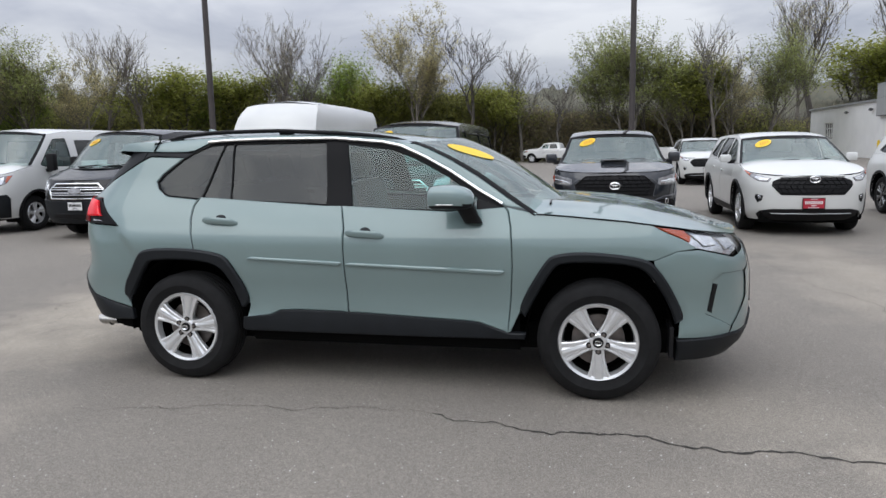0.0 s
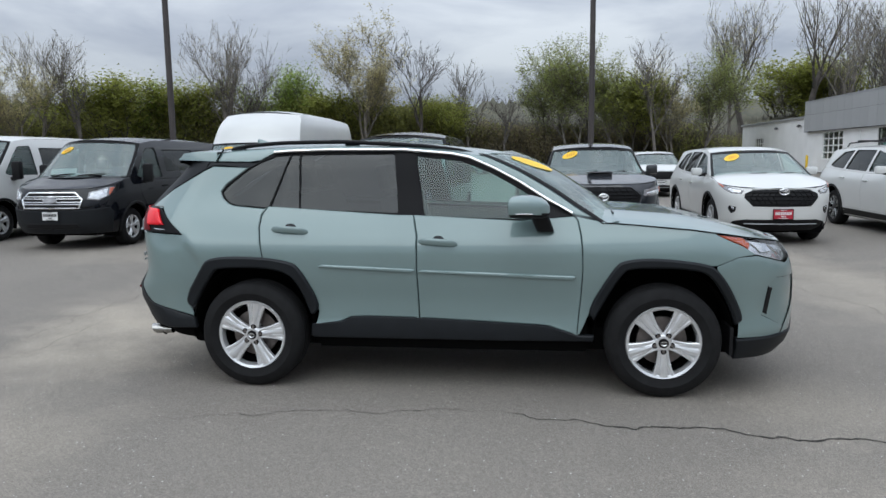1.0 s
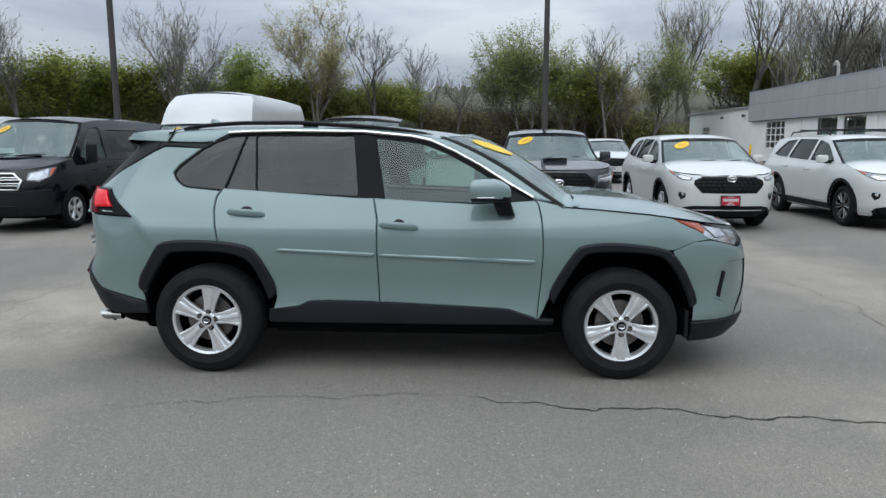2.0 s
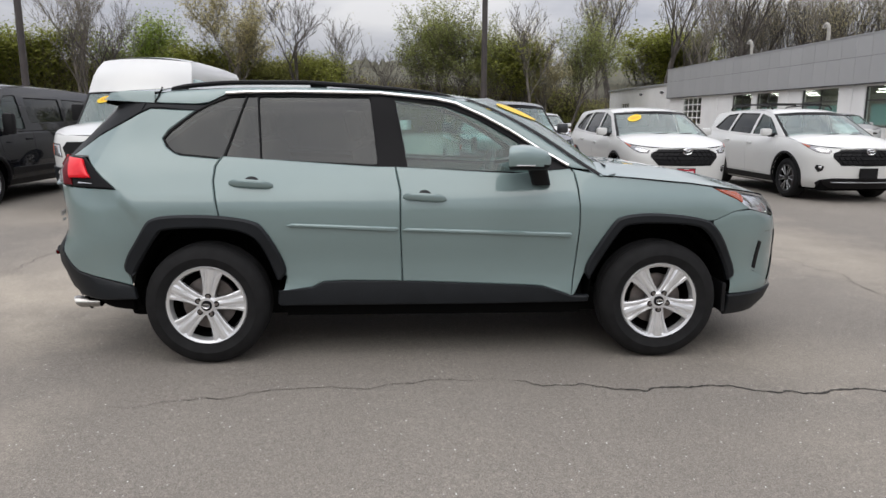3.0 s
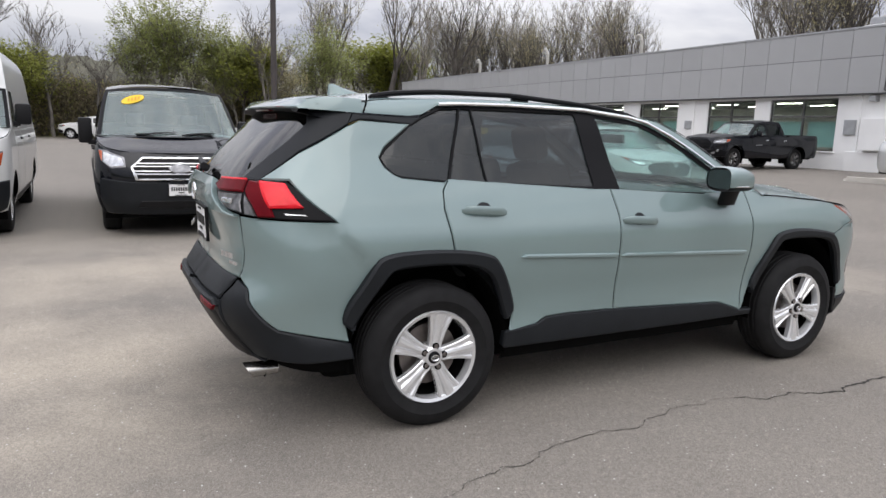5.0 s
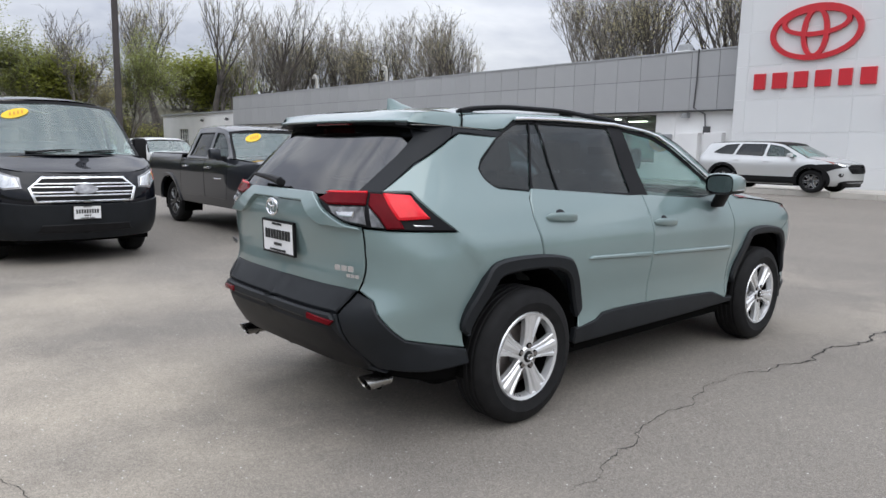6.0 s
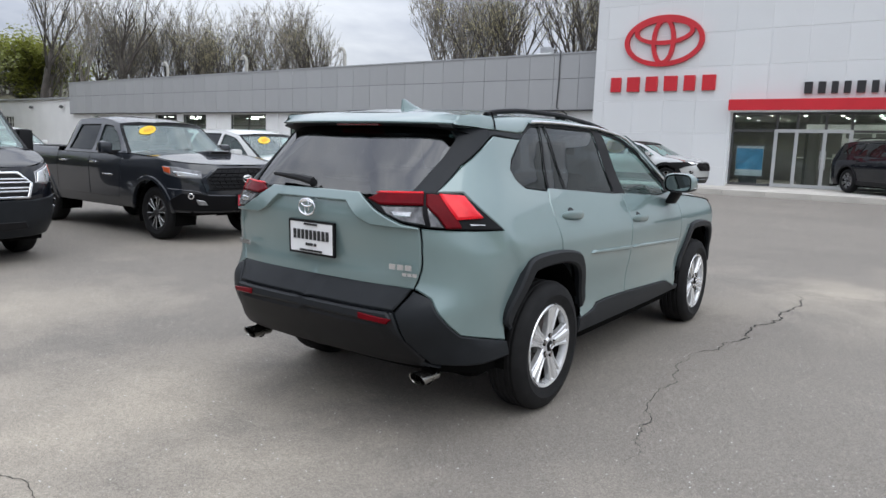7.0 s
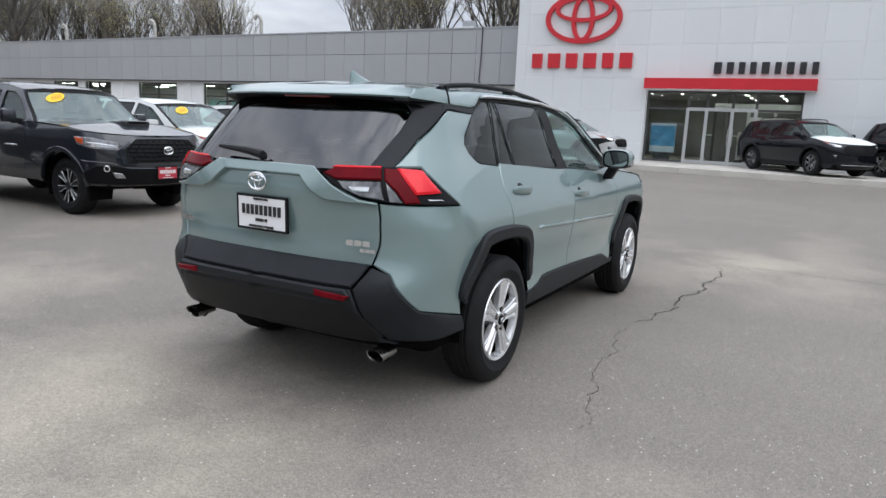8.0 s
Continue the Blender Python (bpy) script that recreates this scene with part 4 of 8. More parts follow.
def spoke(bm, r0, r1, w0, w1, y0, y1, deep, angle, groove=0.0, ridge=False):
    """One wheel spoke, as a bar that widens from the hub to the rim, with a hollow down its middle."""
    rows = []
    ca, sa = math.cos(angle), math.sin(angle)
    for i in range(7):
        t = i / 6
        r, w, y = r0 + (r1 - r0) * t, w0 + (w1 - w0) * t * t, y0 + (y1 - y0) * t
        g = groove * min(1, t * 2.2)
        if ridge:                          # a raised back between two side channels
            row = [(-w, y + deep), (-w, y + 0.007), (-w * 0.9, y + 0.003), (-w * 0.72, y + 0.003), (-w * 0.60, y + g), (-w * 0.46, y + g), (-w * 0.30, y), (0, y - 0.003), (w * 0.30, y), (w * 0.46, y + g), (w * 0.60, y + g), (w * 0.72, y + 0.003), (w * 0.9, y + 0.003), (w, y + 0.007), (w, y + deep)]
        else:
            row = [(-w, y + deep), (-w, y + 0.006), (-w * 0.8, y), (-w * 0.38, y + 0.002), (-w * 0.2, y + g), (w * 0.2, y + g), (w * 0.38, y + 0.002), (w * 0.8, y), (w, y + 0.006), (w, y + deep)]
        rows.append([Vector((r * ca - x * sa, yy, r * sa + x * ca)) for x, yy in row])
    vs = [[bm.verts.new(p) for p in row] for row in rows]
    for a, b in zip(vs, vs[1:]):
        for i in range(len(a) - 1):
            bm.faces.new((a[i], a[i + 1], b[i + 1], b[i]))


def wheel(parent, at, side, radius=0.355, rim=0.225, width=0.225, style="five", twist=0.0, fine=True):
    """A wheel whose outer face looks along -y (right) or +y (left); at is the middle of the outer face."""
    hub = part("wheel", revolve(bmesh.new(), [(0.0, 0.012), (0.045, 0.014), (0.062, 0.03), (0.062, 0.12), (0.0, 0.12)], 24), M["dark_alloy"] if style == "split" else M["alloy"], parent, "", True)
    hub.matrix_basis = pose(*at, 0, 0, 0 if side < 0 else 180)
    n = 56 if fine else 28
    R, r = radius, rim
    tyre_profile = [(r + 0.004, 0.03), (r + 0.012, 0.012), (r + (R - r) * 0.45, -0.006), (R - 0.035, 0.004), (R - 0.014, 0.018), (R - 0.002, 0.042)]
    for k in range(4):
        y = 0.042 + (width - 0.084) * (k + 0.5) / 4
        tyre_profile += [(R, y - 0.012), (R - 0.008, y - 0.008), (R - 0.008, y + 0.004), (R, y + 0.008)] if fine else [(R, y)]
    tyre_profile += [(R - 0.002, width - 0.042), (R - 0.02, width - 0.015), (r + 0.03, width), (r - 0.01, width - 0.02)]
    part("tyre", revolve(bmesh.new(), tyre_profile, n), M["tyre"], hub, "black rubber tyre", True)
    dark = style == "split"
    rim_profile = [(r - 0.03, 0.19), (r - 0.022, 0.06), (r - 0.016, 0.03), (r - 0.012, 0.014), (r + 0.004, 0.008), (r + 0.010, 0.016), (r + 0.006, 0.034)]
    part("rim", revolve(bmesh.new(), rim_profile, n), M["dark_alloy"] if dark else M["alloy"], hub, "", True)
    part("brake_disc", revolve(bmesh.new(), [(0.0, 0.10), (0.07, 0.10), (0.07, 0.085), (0.155, 0.085), (0.155, 0.11), (0.0, 0.112)], 28), M["steel"], hub, "dull steel brake disc", True)
    part("barrel", revolve(bmesh.new(), [(r - 0.024, 0.05), (r - 0.028, 0.15), (0.0, 0.155)], 28), M["liner"], hub, "", True)
    bm = bmesh.new()
    if style == "five":
        for k in range(5):
            a = twist + k * math.tau / 5 - math.pi / 2
            spoke(bm, 0.040, r - 0.006, 0.034, 0.072, 0.020, 0.009, 0.035, a, 0.011, True)
    elif style == "many":
        for k in range(10):
            spoke(bm, 0.05, r - 0.008, 0.016, 0.020, 0.02, 0.012, 0.03, twist + k * math.tau / 10, 0.004)
    else:
        for k in range(6):
            for d in (-0.13, 0.13):
                spoke(bm, 0.05, r - 0.008, 0.014, 0.018, 0.02, 0.012, 0.03, twist + k * math.tau / 6 + d, 0.003)
    part("spokes", bm, M["dark_alloy"] if dark else M["alloy"], hub, "", False)
    if dark:
        bm = bmesh.new()
        for k in range(6):
            for d in (-0.2, 0.2):
                spoke(bm, 0.06, r - 0.012, 0.004, 0.008, 0.0165, 0.009, 0.004, twist + k * math.tau / 6 + d, 0.0)
        part("bright_edges", bm, M["alloy"], hub, "machined silver spoke edges")
    if fine:
        part("hub_cap", revolve(bmesh.new(), [(0.0, 0.002), (0.026, 0.004), (0.031, 0.010), (0.031, 0.03), (0, 0.03)], 24), M["gloss_black"], hub, "dark hub cap with a small silver mark", True)
        bm = bmesh.new()
        tube(bm, [(0.019 * math.cos(k * math.tau / 20), 0.0, 0.014 * math.sin(k * math.tau / 20)) for k in range(21)], 0.0028, 5, False)
        tube(bm, [(0.007 * math.cos(k * math.tau / 14), 0.0, 0.012 * math.sin(k * math.tau / 14)) for k in range(15)], 0.0022, 5, False)
        part("hub_mark", bm, M["chrome"], hub, "small silver mark")
        for k in range(5):
            a = twist + k * math.tau / 5 - math.pi / 2
            nut = part("lug_nut", revolve(bmesh.new(), [(0.0, 0.0), (0.009, 0.0), (0.0115, 0.004), (0.0115, 0.025)], 6), M["steel"], hub)
            nut.location = (0.056 * math.cos(a), 0.010, 0.056 * math.sin(a))
            well = part("lug_pocket", revolve(bmesh.new(), [(0.0, 0.0), (0.017, 0.0), (0.017, 0.02)], 12), M["liner"], hub)
            well.location = (0.056 * math.cos(a), 0.0145, 0.056 * math.sin(a))
    return hub


def text_bars(parent, name, material, matrix, widths, height, gap=0.3, depth=0.004, label=""):
    """Writing as plain upright bars in the plane x, z of the matrix."""
    bm = bmesh.new()
    x = -sum(widths) / 2 - gap * height * (len(widths) - 1) / 2
    for w in widths:
        box(bm, (x, -depth, -height / 2), (x + w, 0, height / 2))
        x += w + gap * height
    ob = part(name, bm, material, parent, label)
    ob.matrix_basis = matrix
    return ob


# ---- the grey-green SUV ----
def seat(parent, x, y, w=0.5, mat=None, bench=False):
    mat = mat or M["seat"]
    bm = bmesh.new()
    box(bm, (x - 0.24, y - w / 2, 0.52), (x + 0.26, y + w / 2, 0.72), 0.05)
    ob = part("seat", bm, mat, parent, "dark fabric seat cushion", True)
    bm = bmesh.new()
    box(bm, (-0.07, -w / 2, 0.0), (0.07, w / 2, 0.62), 0.055)
    bmesh.ops.transform(bm, matrix=pose(x - 0.26, y, 0.68, 0, -17, 0), verts=bm.verts)
    part("seat_back", bm, mat, parent, "", True)
    for k in ((-0.42, 0.0, 0.42) if bench else (0,)):
        bm = boxed((-0.05, -0.13, 0.0), (0.05, 0.13, 0.19), 0.045)
        tube(bm, [(0, -0.05, -0.1), (0, -0.05, 0.02)], 0.006, 6)
        tube(bm, [(0, 0.05, -0.1), (0, 0.05, 0.02)], 0.006, 6)
        bmesh.ops.transform(bm, matrix=pose(x - 0.46, y + k, 1.30, 0, -14, 0), verts=bm.verts)
        part("headrest", bm, mat, parent, "", True)


def plate_sign(parent, matrix, back, ink, words=True, w=0.31, h=0.16):
    """A dealer's plate in a frame; its writing stands as plain bars."""
    ob = part("plate", boxed((-w / 2, -0.006, -h / 2), (w / 2, 0.006, h / 2), 0.003), back, parent, "dealer plate with plain bars of writing")
    ob.matrix_basis = matrix
    bm = bmesh.new()
    for lo, hi in (((-w / 2 - 0.007, -0.0075, h / 2 - 0.004), (w / 2 + 0.007, 0.008, h / 2 + 0.007)), ((-w / 2 - 0.007, -0.0075, -h / 2 - 0.007), (w / 2 + 0.007, 0.008, -h / 2 + 0.004)), ((-w / 2 - 0.007, -0.0075, -h / 2), (-w / 2 + 0.003, 0.008, h / 2)), ((w / 2 - 0.003, -0.0075, -h / 2), (w / 2 + 0.007, 0.008, h / 2))):
        box(bm, lo, hi)
    part("plate_frame", bm, M["black_plastic"], ob, "thin black plate frame")
    if words:
        k = w / 0.31
        text_bars(ob, "lettering", ink, pose(0, -0.007, 0.014 * k), [0.0185 * k] * 9, 0.048 * k, 0.22)
        text_bars(ob, "small_lettering", ink, pose(0, -0.007, -0.035 * k), [0.05 * k, 0.016 * k], 0.014 * k, 0.6)
        text_bars(ob, "frame_lettering", ink, pose(0, -0.009, 0.068 * k), [0.035 * k, 0.015 * k, 0.03 * k], 0.01 * k, 0.6)
        text_bars(ob, "frame_lettering", ink, pose(0, -0.009, -0.066 * k), [0.05 * k, 0.035 * k, 0.06 * k], 0.01 * k, 0.6)
    return ob


def ring_mark(parent, matrix, rx, rz, thick, material, label="chrome oval mark"):
    """A plain oval ring with two inner ovals."""
    bm = bmesh.new()

    def oval(cx, cz, a, b, t):
        n = 36
        pts = [(cx + a * math.cos(i * math.tau / n), 0, cz + b * math.sin(i * math.tau / n)) for i in range(n + 1)]
        tube(bm, pts, t, 6, False)
    oval(0, 0, rx, rz, thick)
    oval(0, rz * 0.42, rx * 0.66, rz * 0.36, thick * 0.85)
    oval(0, -rz * 0.02, rx * 0.27, rz * 0.9, thick * 0.85)
    ob = part("emblem", bm, material, parent, label, True)
    ob.matrix_basis = matrix
    return ob


def soften(line, times=2):
    """Round the corners of an open line."""
    for _ in range(times):
        out = [line[0]]
        for (a, b), (c, d) in zip(line, line[1:]):
            out += [(a * 0.75 + c * 0.25, b * 0.75 + d * 0.25), (a * 0.25 + c * 0.75, b * 0.25 + d * 0.75)]
        line = out + [line[-1]]
    return line


def build_hero():
    car = thing("suv", "grey-green compact SUV with dark grey plastic cladding", "car")
    P, K = M["hero_paint"], M["cladding"]
    w = curve([(0.18, 0.79), (0.3, 0.845), (0.42, 0.866), (0.5, 0.853), (0.6, 0.856), (0.72, 0.876), (0.8, 0.886), (0.90, 0.889), (0.97, 0.880), (1.03, 0.856), (1.10, 0.828), (1.32, 0.727), (1.5, 0.66), (1.575, 0.622), (1.65, 0.57)])
    xr = curve([(0.2, -2.06), (0.32, -2.15), (0.42, -2.235), (0.52, -2.298), (0.60, -2.33), (0.66, -2.325), (0.72, -2.285), (0.80, -2.25), (0.88, -2.248), (0.95, -2.260), (1.10, -2.285), (1.17, -2.262), (1.3, -2.155), (1.5, -1.955), (1.62, -1.86)])
    xf = curve([(0.2, 2.12), (0.35, 2.26), (0.5, 2.29), (0.7, 2.285), (0.85, 2.25), (0.95, 2.18), (1.03, 2.05)])
    S = Shell(w, xr, xf, nf=3.0)
    U0, U1 = S.u0 + 1e-4, S.u1 - 1e-4

    def corner_relief(u, z):
        """A crease from the lamp's tip down to the arch, with the corner behind it set back."""
        d = -(u + 1.80) * 0.79 + (z - 1.03) * -0.61 if z < 1.03 else -1.0
        back = smooth01(d / 0.05) * (1 - smooth01((d - 0.10) / 0.20)) * smooth01((1.03 - z) / 0.05)
        return -0.016 * back

    # outlines along the side (u, z)
    arch_r_in = [(-1.75, 0.20), (-1.75, 0.51), (-1.60, 0.785), (-1.545, 0.815), (-1.26, 0.82), (-1.09, 0.79), (-1.015, 0.72), (-0.935, 0.505), (-0.93, 0.20)]
    arch_r_out = [(-1.745, 0.53), (-1.795, 0.585), (-1.665, 0.848), (-1.60, 0.884), (-1.46, 0.894), (-1.256, 0.89), (-1.08, 0.866), (-0.995, 0.828), (-0.866, 0.564), (-0.915, 0.504)]
    arch_f_in = [(0.915, 0.20), (0.915, 0.49), (1.075, 0.798), (1.15, 0.838), (1.53, 0.83), (1.63, 0.775), (1.738, 0.59), (1.775, 0.475), (1.785, 0.20)]
    arch_f_out = [(0.91, 0.50), (0.872, 0.555), (1.036, 0.846), (1.10, 0.884), (1.28, 0.900), (1.555, 0.872), (1.672, 0.832), (1.835, 0.52), (1.782, 0.478)]
    seam_r = [(-1.124, 1.572), (-1.235, 1.222), (-1.274, 1.164), (-1.282, 1.08), (-1.268, 0.99), (-1.25, 0.888), (-1.238, 0.816)]
    seam_b = [(-0.32, 1.572), (-0.242, 1.164), (-0.214, 1.026), (-0.214, 0.798), (-0.204, 0.49)]
    seam_f = [(0.79, 1.155), (0.814, 1.122), (0.832, 1.038), (0.84, 0.942), (0.844, 0.816), (0.834, 0.612), (0.812, 0.39)]
    belt_r = [(-1.235, 1.207), (-0.362, 1.166), (-0.242, 1.160)]
    belt_f = [(-0.242, 1.160), (0.45, 1.128), (0.79, 1.150)]
    rock_r = [(-0.204, 0.488), (-0.542, 0.492), (-0.668, 0.486), (-0.734, 0.456), (-0.90, 0.43)]
    rock_f = [(0.812, 0.39), (0.634, 0.45), (0.562, 0.456), (-0.204, 0.488)]
    top = curve([(-2.2, 1.53), (-1.9, 1.552), (-1.6, 1.583), (-1.2, 1.608), (-0.8, 1.614), (-0.4, 1.600), (0.0, 1.568), (0.2, 1.534)])
    gutter = [(-1.33, 1.522), (-1.232, 1.572), (-1.112, 1.579), (-0.836, 1.584), (-0.332, 1.578), (-0.008, 1.548), (0.118, 1.522), (0.28, 1.452), (0.442, 1.366), (0.628, 1.248), (0.778, 1.164)]
    pillar = [(0.90, 1.145), (0.83, 1.19), (0.63, 1.325), (0.44, 1.435), (0.22, 1.535)]
    bumper_r = [(-2.05, 0.546), (-1.748, 0.468)]
    gap = 0.0025

    arch_r_out, arch_f_out = soften(arch_r_out), soften(arch_f_out)
    arch_r_in, arch_f_in = arch_r_in[:1] + soften(arch_r_in[1:-1]) + arch_r_in[-1:], arch_f_in[:1] + soften(arch_f_in[1:-1]) + arch_f_in[-1:]
    for side in (-1, 1):
        # painted panels
        poly = seam_r[1:] + [(-1.23, 0.85), (-1.08, 0.832), (-1.01, 0.79), (-0.885, 0.52), (-0.905, 0.43)] + rock_r[::-1] + seam_b[::-1][:-1] + belt_r[::-1][1:-1]
        door_r = panel("rear_door", car, S, inset(poly, gap), P, "grey-green rear door", side, step=0.045)
        poly = seam_b[1:] + rock_f[::-1] + seam_f[::-1] + belt_f[::-1][1:-1]
        door_f = panel("front_door", car, S, inset(poly, gap), P, "grey-green front door", side, step=0.045)
        fender_top = [(0.80, 1.150), (0.92, 1.128), (1.05, 1.105), (1.3, 1.085), (1.5, 1.068), (1.70, 1.048)]
        lamp_back = [(1.702, 1.052), (1.76, 1.022), (1.864, 0.972), (1.936, 0.915)]
        poly = seam_f[::-1][:-1] + fender_top + lamp_back + [(1.80, 0.90), (1.66, 0.848), (1.555, 0.848), (1.28, 0.868), (1.11, 0.852), (1.055, 0.825), (0.895, 0.545), (0.83, 0.40)]
        panel("fender", car, S, inset(poly, 0.0015), P, "", side, step=0.045, edge=0.004, drop=0.003)
        bm = bmesh.new()
        line = [(0.98, 1.108), (1.05, 1.1045), (1.18, 1.095), (1.3, 1.084), (1.4, 1.075), (1.5, 1.067), (1.6, 1.058), (1.70, 1.049), (1.85, 1.033), (2.0, 1.012), (2.2, 0.985), (2.4, 0.958)]
        line = [S.at(u, z) + S.normal(u, z) * 0.003 for u, z in line]
        tube(bm, [(v.x, v.y * -side, v.z) for v in line], 0.0045, 6)
        part("bonnet_gap", bm, M["liner"], car, "dark gap beside the bonnet")
        quarter = seam_r[::-1][:-1] + [(-1.26, 1.206), (-1.478, 1.226), (-1.514, 1.240), (-1.562, 1.275), (-1.588, 1.318), (-1.552, 1.362), (-1.40, 1.478), (-1.62, 1.488), (-1.736, 1.490), (-1.83, 1.458), (-1.918, 1.412), (-2.05, 1.335), (-2.175, 1.212), (-2.03, 1.212), (-1.815, 1.034), (-2.268, 1.050), (-2.296, 0.942), (-2.302, 0.852), (-2.325, 0.765), (-2.23, 0.725), (-2.05, 0.546), (-1.76, 0.474), (-1.76, 0.56), (-1.66, 0.83), (-1.60, 0.862), (-1.46, 0.874), (-1.25, 0.868)]
        panel("rear_quarter", car, S, inset(quarter, gap), P, "", side, step=0.035, offset=corner_relief)
        # roof side above the windows, down the windscreen pillar
        line = [(x, top(x)) for x in (-1.80, -1.6, -1.4, -1.2, -1.0, -0.8, -0.6, -0.4, -0.2, 0.0, 0.12)]
        poly = line + pillar[::-1] + [(0.80, 1.158)] + [(x, z + 0.004) for x, z in gutter[::-1]] + [(-1.40, 1.517), (-1.60, 1.521), (-1.80, 1.526)]
        panel("roof_side", car, S, poly, P, "", side, step=0.05, edge=0.004, drop=0.002)
        panel("pillar_band", car, S, inset([(-1.80, 1.524), (-1.60, 1.519), (-1.40, 1.515), (-1.335, 1.511), (-1.39, 1.474), (-1.622, 1.490), (-1.736, 1.490), (-1.82, 1.470)], 0.001), K, "dark plastic band on the rear pillar", side, step=0.05, lift=-0.004)
        # windows
        poly = [(-1.120, 1.562), (-1.214, 1.556), (-1.274, 1.532), (-1.328, 1.508), (-1.40, 1.468), (-1.544, 1.352), (-1.576, 1.318), (-1.552, 1.280), (-1.512, 1.246), (-1.47, 1.234), (-1.238, 1.214)]
        glass = panel("quarter_window", car, S, inset(poly, -0.010), M["tint_dark"], "dark tinted rear quarter window", side, lift=-0.008, step=0.06, edge=0)
        glass.visible_shadow = False
        poly = [(-1.041, 1.562), (-0.392, 1.562), (-0.345, 1.176), (-1.013, 1.205)]
        glass = panel("window", door_r, S, inset(rounded(poly, 0.02), -0.006), M["tint_dark"], "dark tinted rear door window", side, lift=-0.008, step=0.08, edge=0)
        glass.visible_shadow = False
        poly = [(-1.106, 1.562), (-1.053, 1.562), (-1.025, 1.207), (-1.221, 1.214)]
        panel("small_window", door_r, S, inset(poly, -0.006), M["tint_dark"], "dark tinted fixed window", side, lift=-0.008, step=0.08, edge=0)
        poly = [(-0.244, 1.548), (0.052, 1.510), (0.244, 1.436), (0.436, 1.330), (0.56, 1.252), (0.62, 1.212), (0.62, 1.130), (0.45, 1.136), (-0.168, 1.158)]
        glass = panel("window", door_f, S, inset(poly, -0.010), M["tint_clear"], "clear front door window", side, lift=-0.008, step=0.08, edge=0)
        glass.visible_shadow = False
        # black window surrounds
        holes = [[(-1.120, 1.562), (-1.214, 1.556), (-1.274, 1.532), (-1.328, 1.508), (-1.40, 1.468), (-1.544, 1.352), (-1.576, 1.318), (-1.552, 1.280), (-1.512, 1.246), (-1.47, 1.234), (-1.238, 1.214)],
                 [(-1.106, 1.562), (-1.053, 1.562), (-1.025, 1.207), (-1.221, 1.214)],
                 rounded([(-1.041, 1.562), (-0.392, 1.562), (-0.345, 1.176), (-1.013, 1.205)], 0.02),
                 [(-0.244, 1.548), (0.052, 1.510), (0.244, 1.436), (0.436, 1.330), (0.56, 1.252), (0.62, 1.212), (0.62, 1.130), (0.45, 1.136), (-0.168, 1.158)]]
        outer = [(x, z) for x, z in gutter] + [(0.80, 1.150), (0.45, 1.124), (-0.242, 1.152), (-0.362, 1.160), (-1.235, 1.203), (-1.478, 1.223), (-1.516, 1.236), (-1.566, 1.273), (-1.592, 1.318), (-1.555, 1.366), (-1.41, 1.480)]
        panel("window_surround", car, S, outer, M["gloss_black"], "black window frames", side, holes=holes, lift=-0.005, step=0.06, edge=0.003, drop=0.004)
        # chrome strip over the windows
        bm = bmesh.new()
        pts = [S.at(x, z + 0.002) + S.normal(x, z) * 0.010 for x, z in gutter[1:]]
        fine = []
        for a, b in zip(pts, pts[1:]):
            fine += [a.lerp(b, k / 4) for k in range(4)]
        fine.append(pts[-1])
        if side > 0:
            fine = [Vector((p.x, -p.y, p.z)) for p in fine]
        tube(bm, fine, 0.0100, 8)
        part("chrome_strip", bm, M["chrome"], car, "chrome strip over the windows", True)
        # cladding
        ring = arch_r_out + [p for p in arch_r_in[1:-1][::-1]]
        panel("arch_trim", car, S, ring, K, "dark plastic rear arch trim", side, lift=0.026, step=0.04, edge=0.012, drop=0.012, skirt=0.03)
        ring = arch_f_out + [p for p in arch_f_in[1:-1][::-1]]
        panel("arch_trim", car, S, ring, K, "dark plastic front arch trim", side, lift=0.026, step=0.04, edge=0.012, drop=0.012, skirt=0.03)
        sill = [(-0.93, 0.44), (-0.734, 0.458), (-0.668, 0.488), (-0.542, 0.494), (-0.204, 0.490), (0.562, 0.458), (0.634, 0.452), (0.82, 0.392), (0.92, 0.39), (0.915, 0.352), (0.3, 0.345), (-0.92, 0.345), (-0.94, 0.36)]
        panel("sill_trim", car, S, sill, K, "dark plastic sill cladding", side, lift=0.006, step=0.05, edge=0.008, drop=0.008, skirt=0.03)
        for a, b, za, zb, owner in ((-0.868, -0.226, 0.834, 0.806, door_r), (-0.204, 0.796, 0.805, 0.769, door_f)):
            poly = [(a, za - 0.004), (a + 0.03, za + 0.008), (b - 0.01, zb + 0.012), (b, zb + 0.004), (b - 0.02, zb - 0.014), (a + 0.03, za - 0.012)]
            panel("side_moulding", owner, S, poly, P, "grey-green side moulding", side, lift=0.016, step=0.05, edge=0.006, drop=0.006, skirt=0.016)
        # handles
        for x, z, owner in ((-1.067, 1.060, door_r), (-0.074, 0.985, door_f)):
            bm = bmesh.new()
            n = S.normal(x, z)
            rows = []
            for i in range(13):
                t = i / 12 * 2 - 1
                c = S.at(x + 0.126 * t, z - 0.008 * t)
                out = 0.034 * (1 - abs(t) ** 4) + 0.006
                half = 0.024 * (1 - 0.35 * abs(t) ** 3) if abs(t) < 0.99 else 0.008
                rows.append([c + n * (out * k) + Vector((0, 0, half * math.sin(a))) for k, a in ((0.55, -1.57), (0.85, -1.0), (1.0, -0.35), (1.0, 0.35), (0.85, 1.0), (0.55, 1.57), (0.42, 0.4), (0.42, -0.4))])
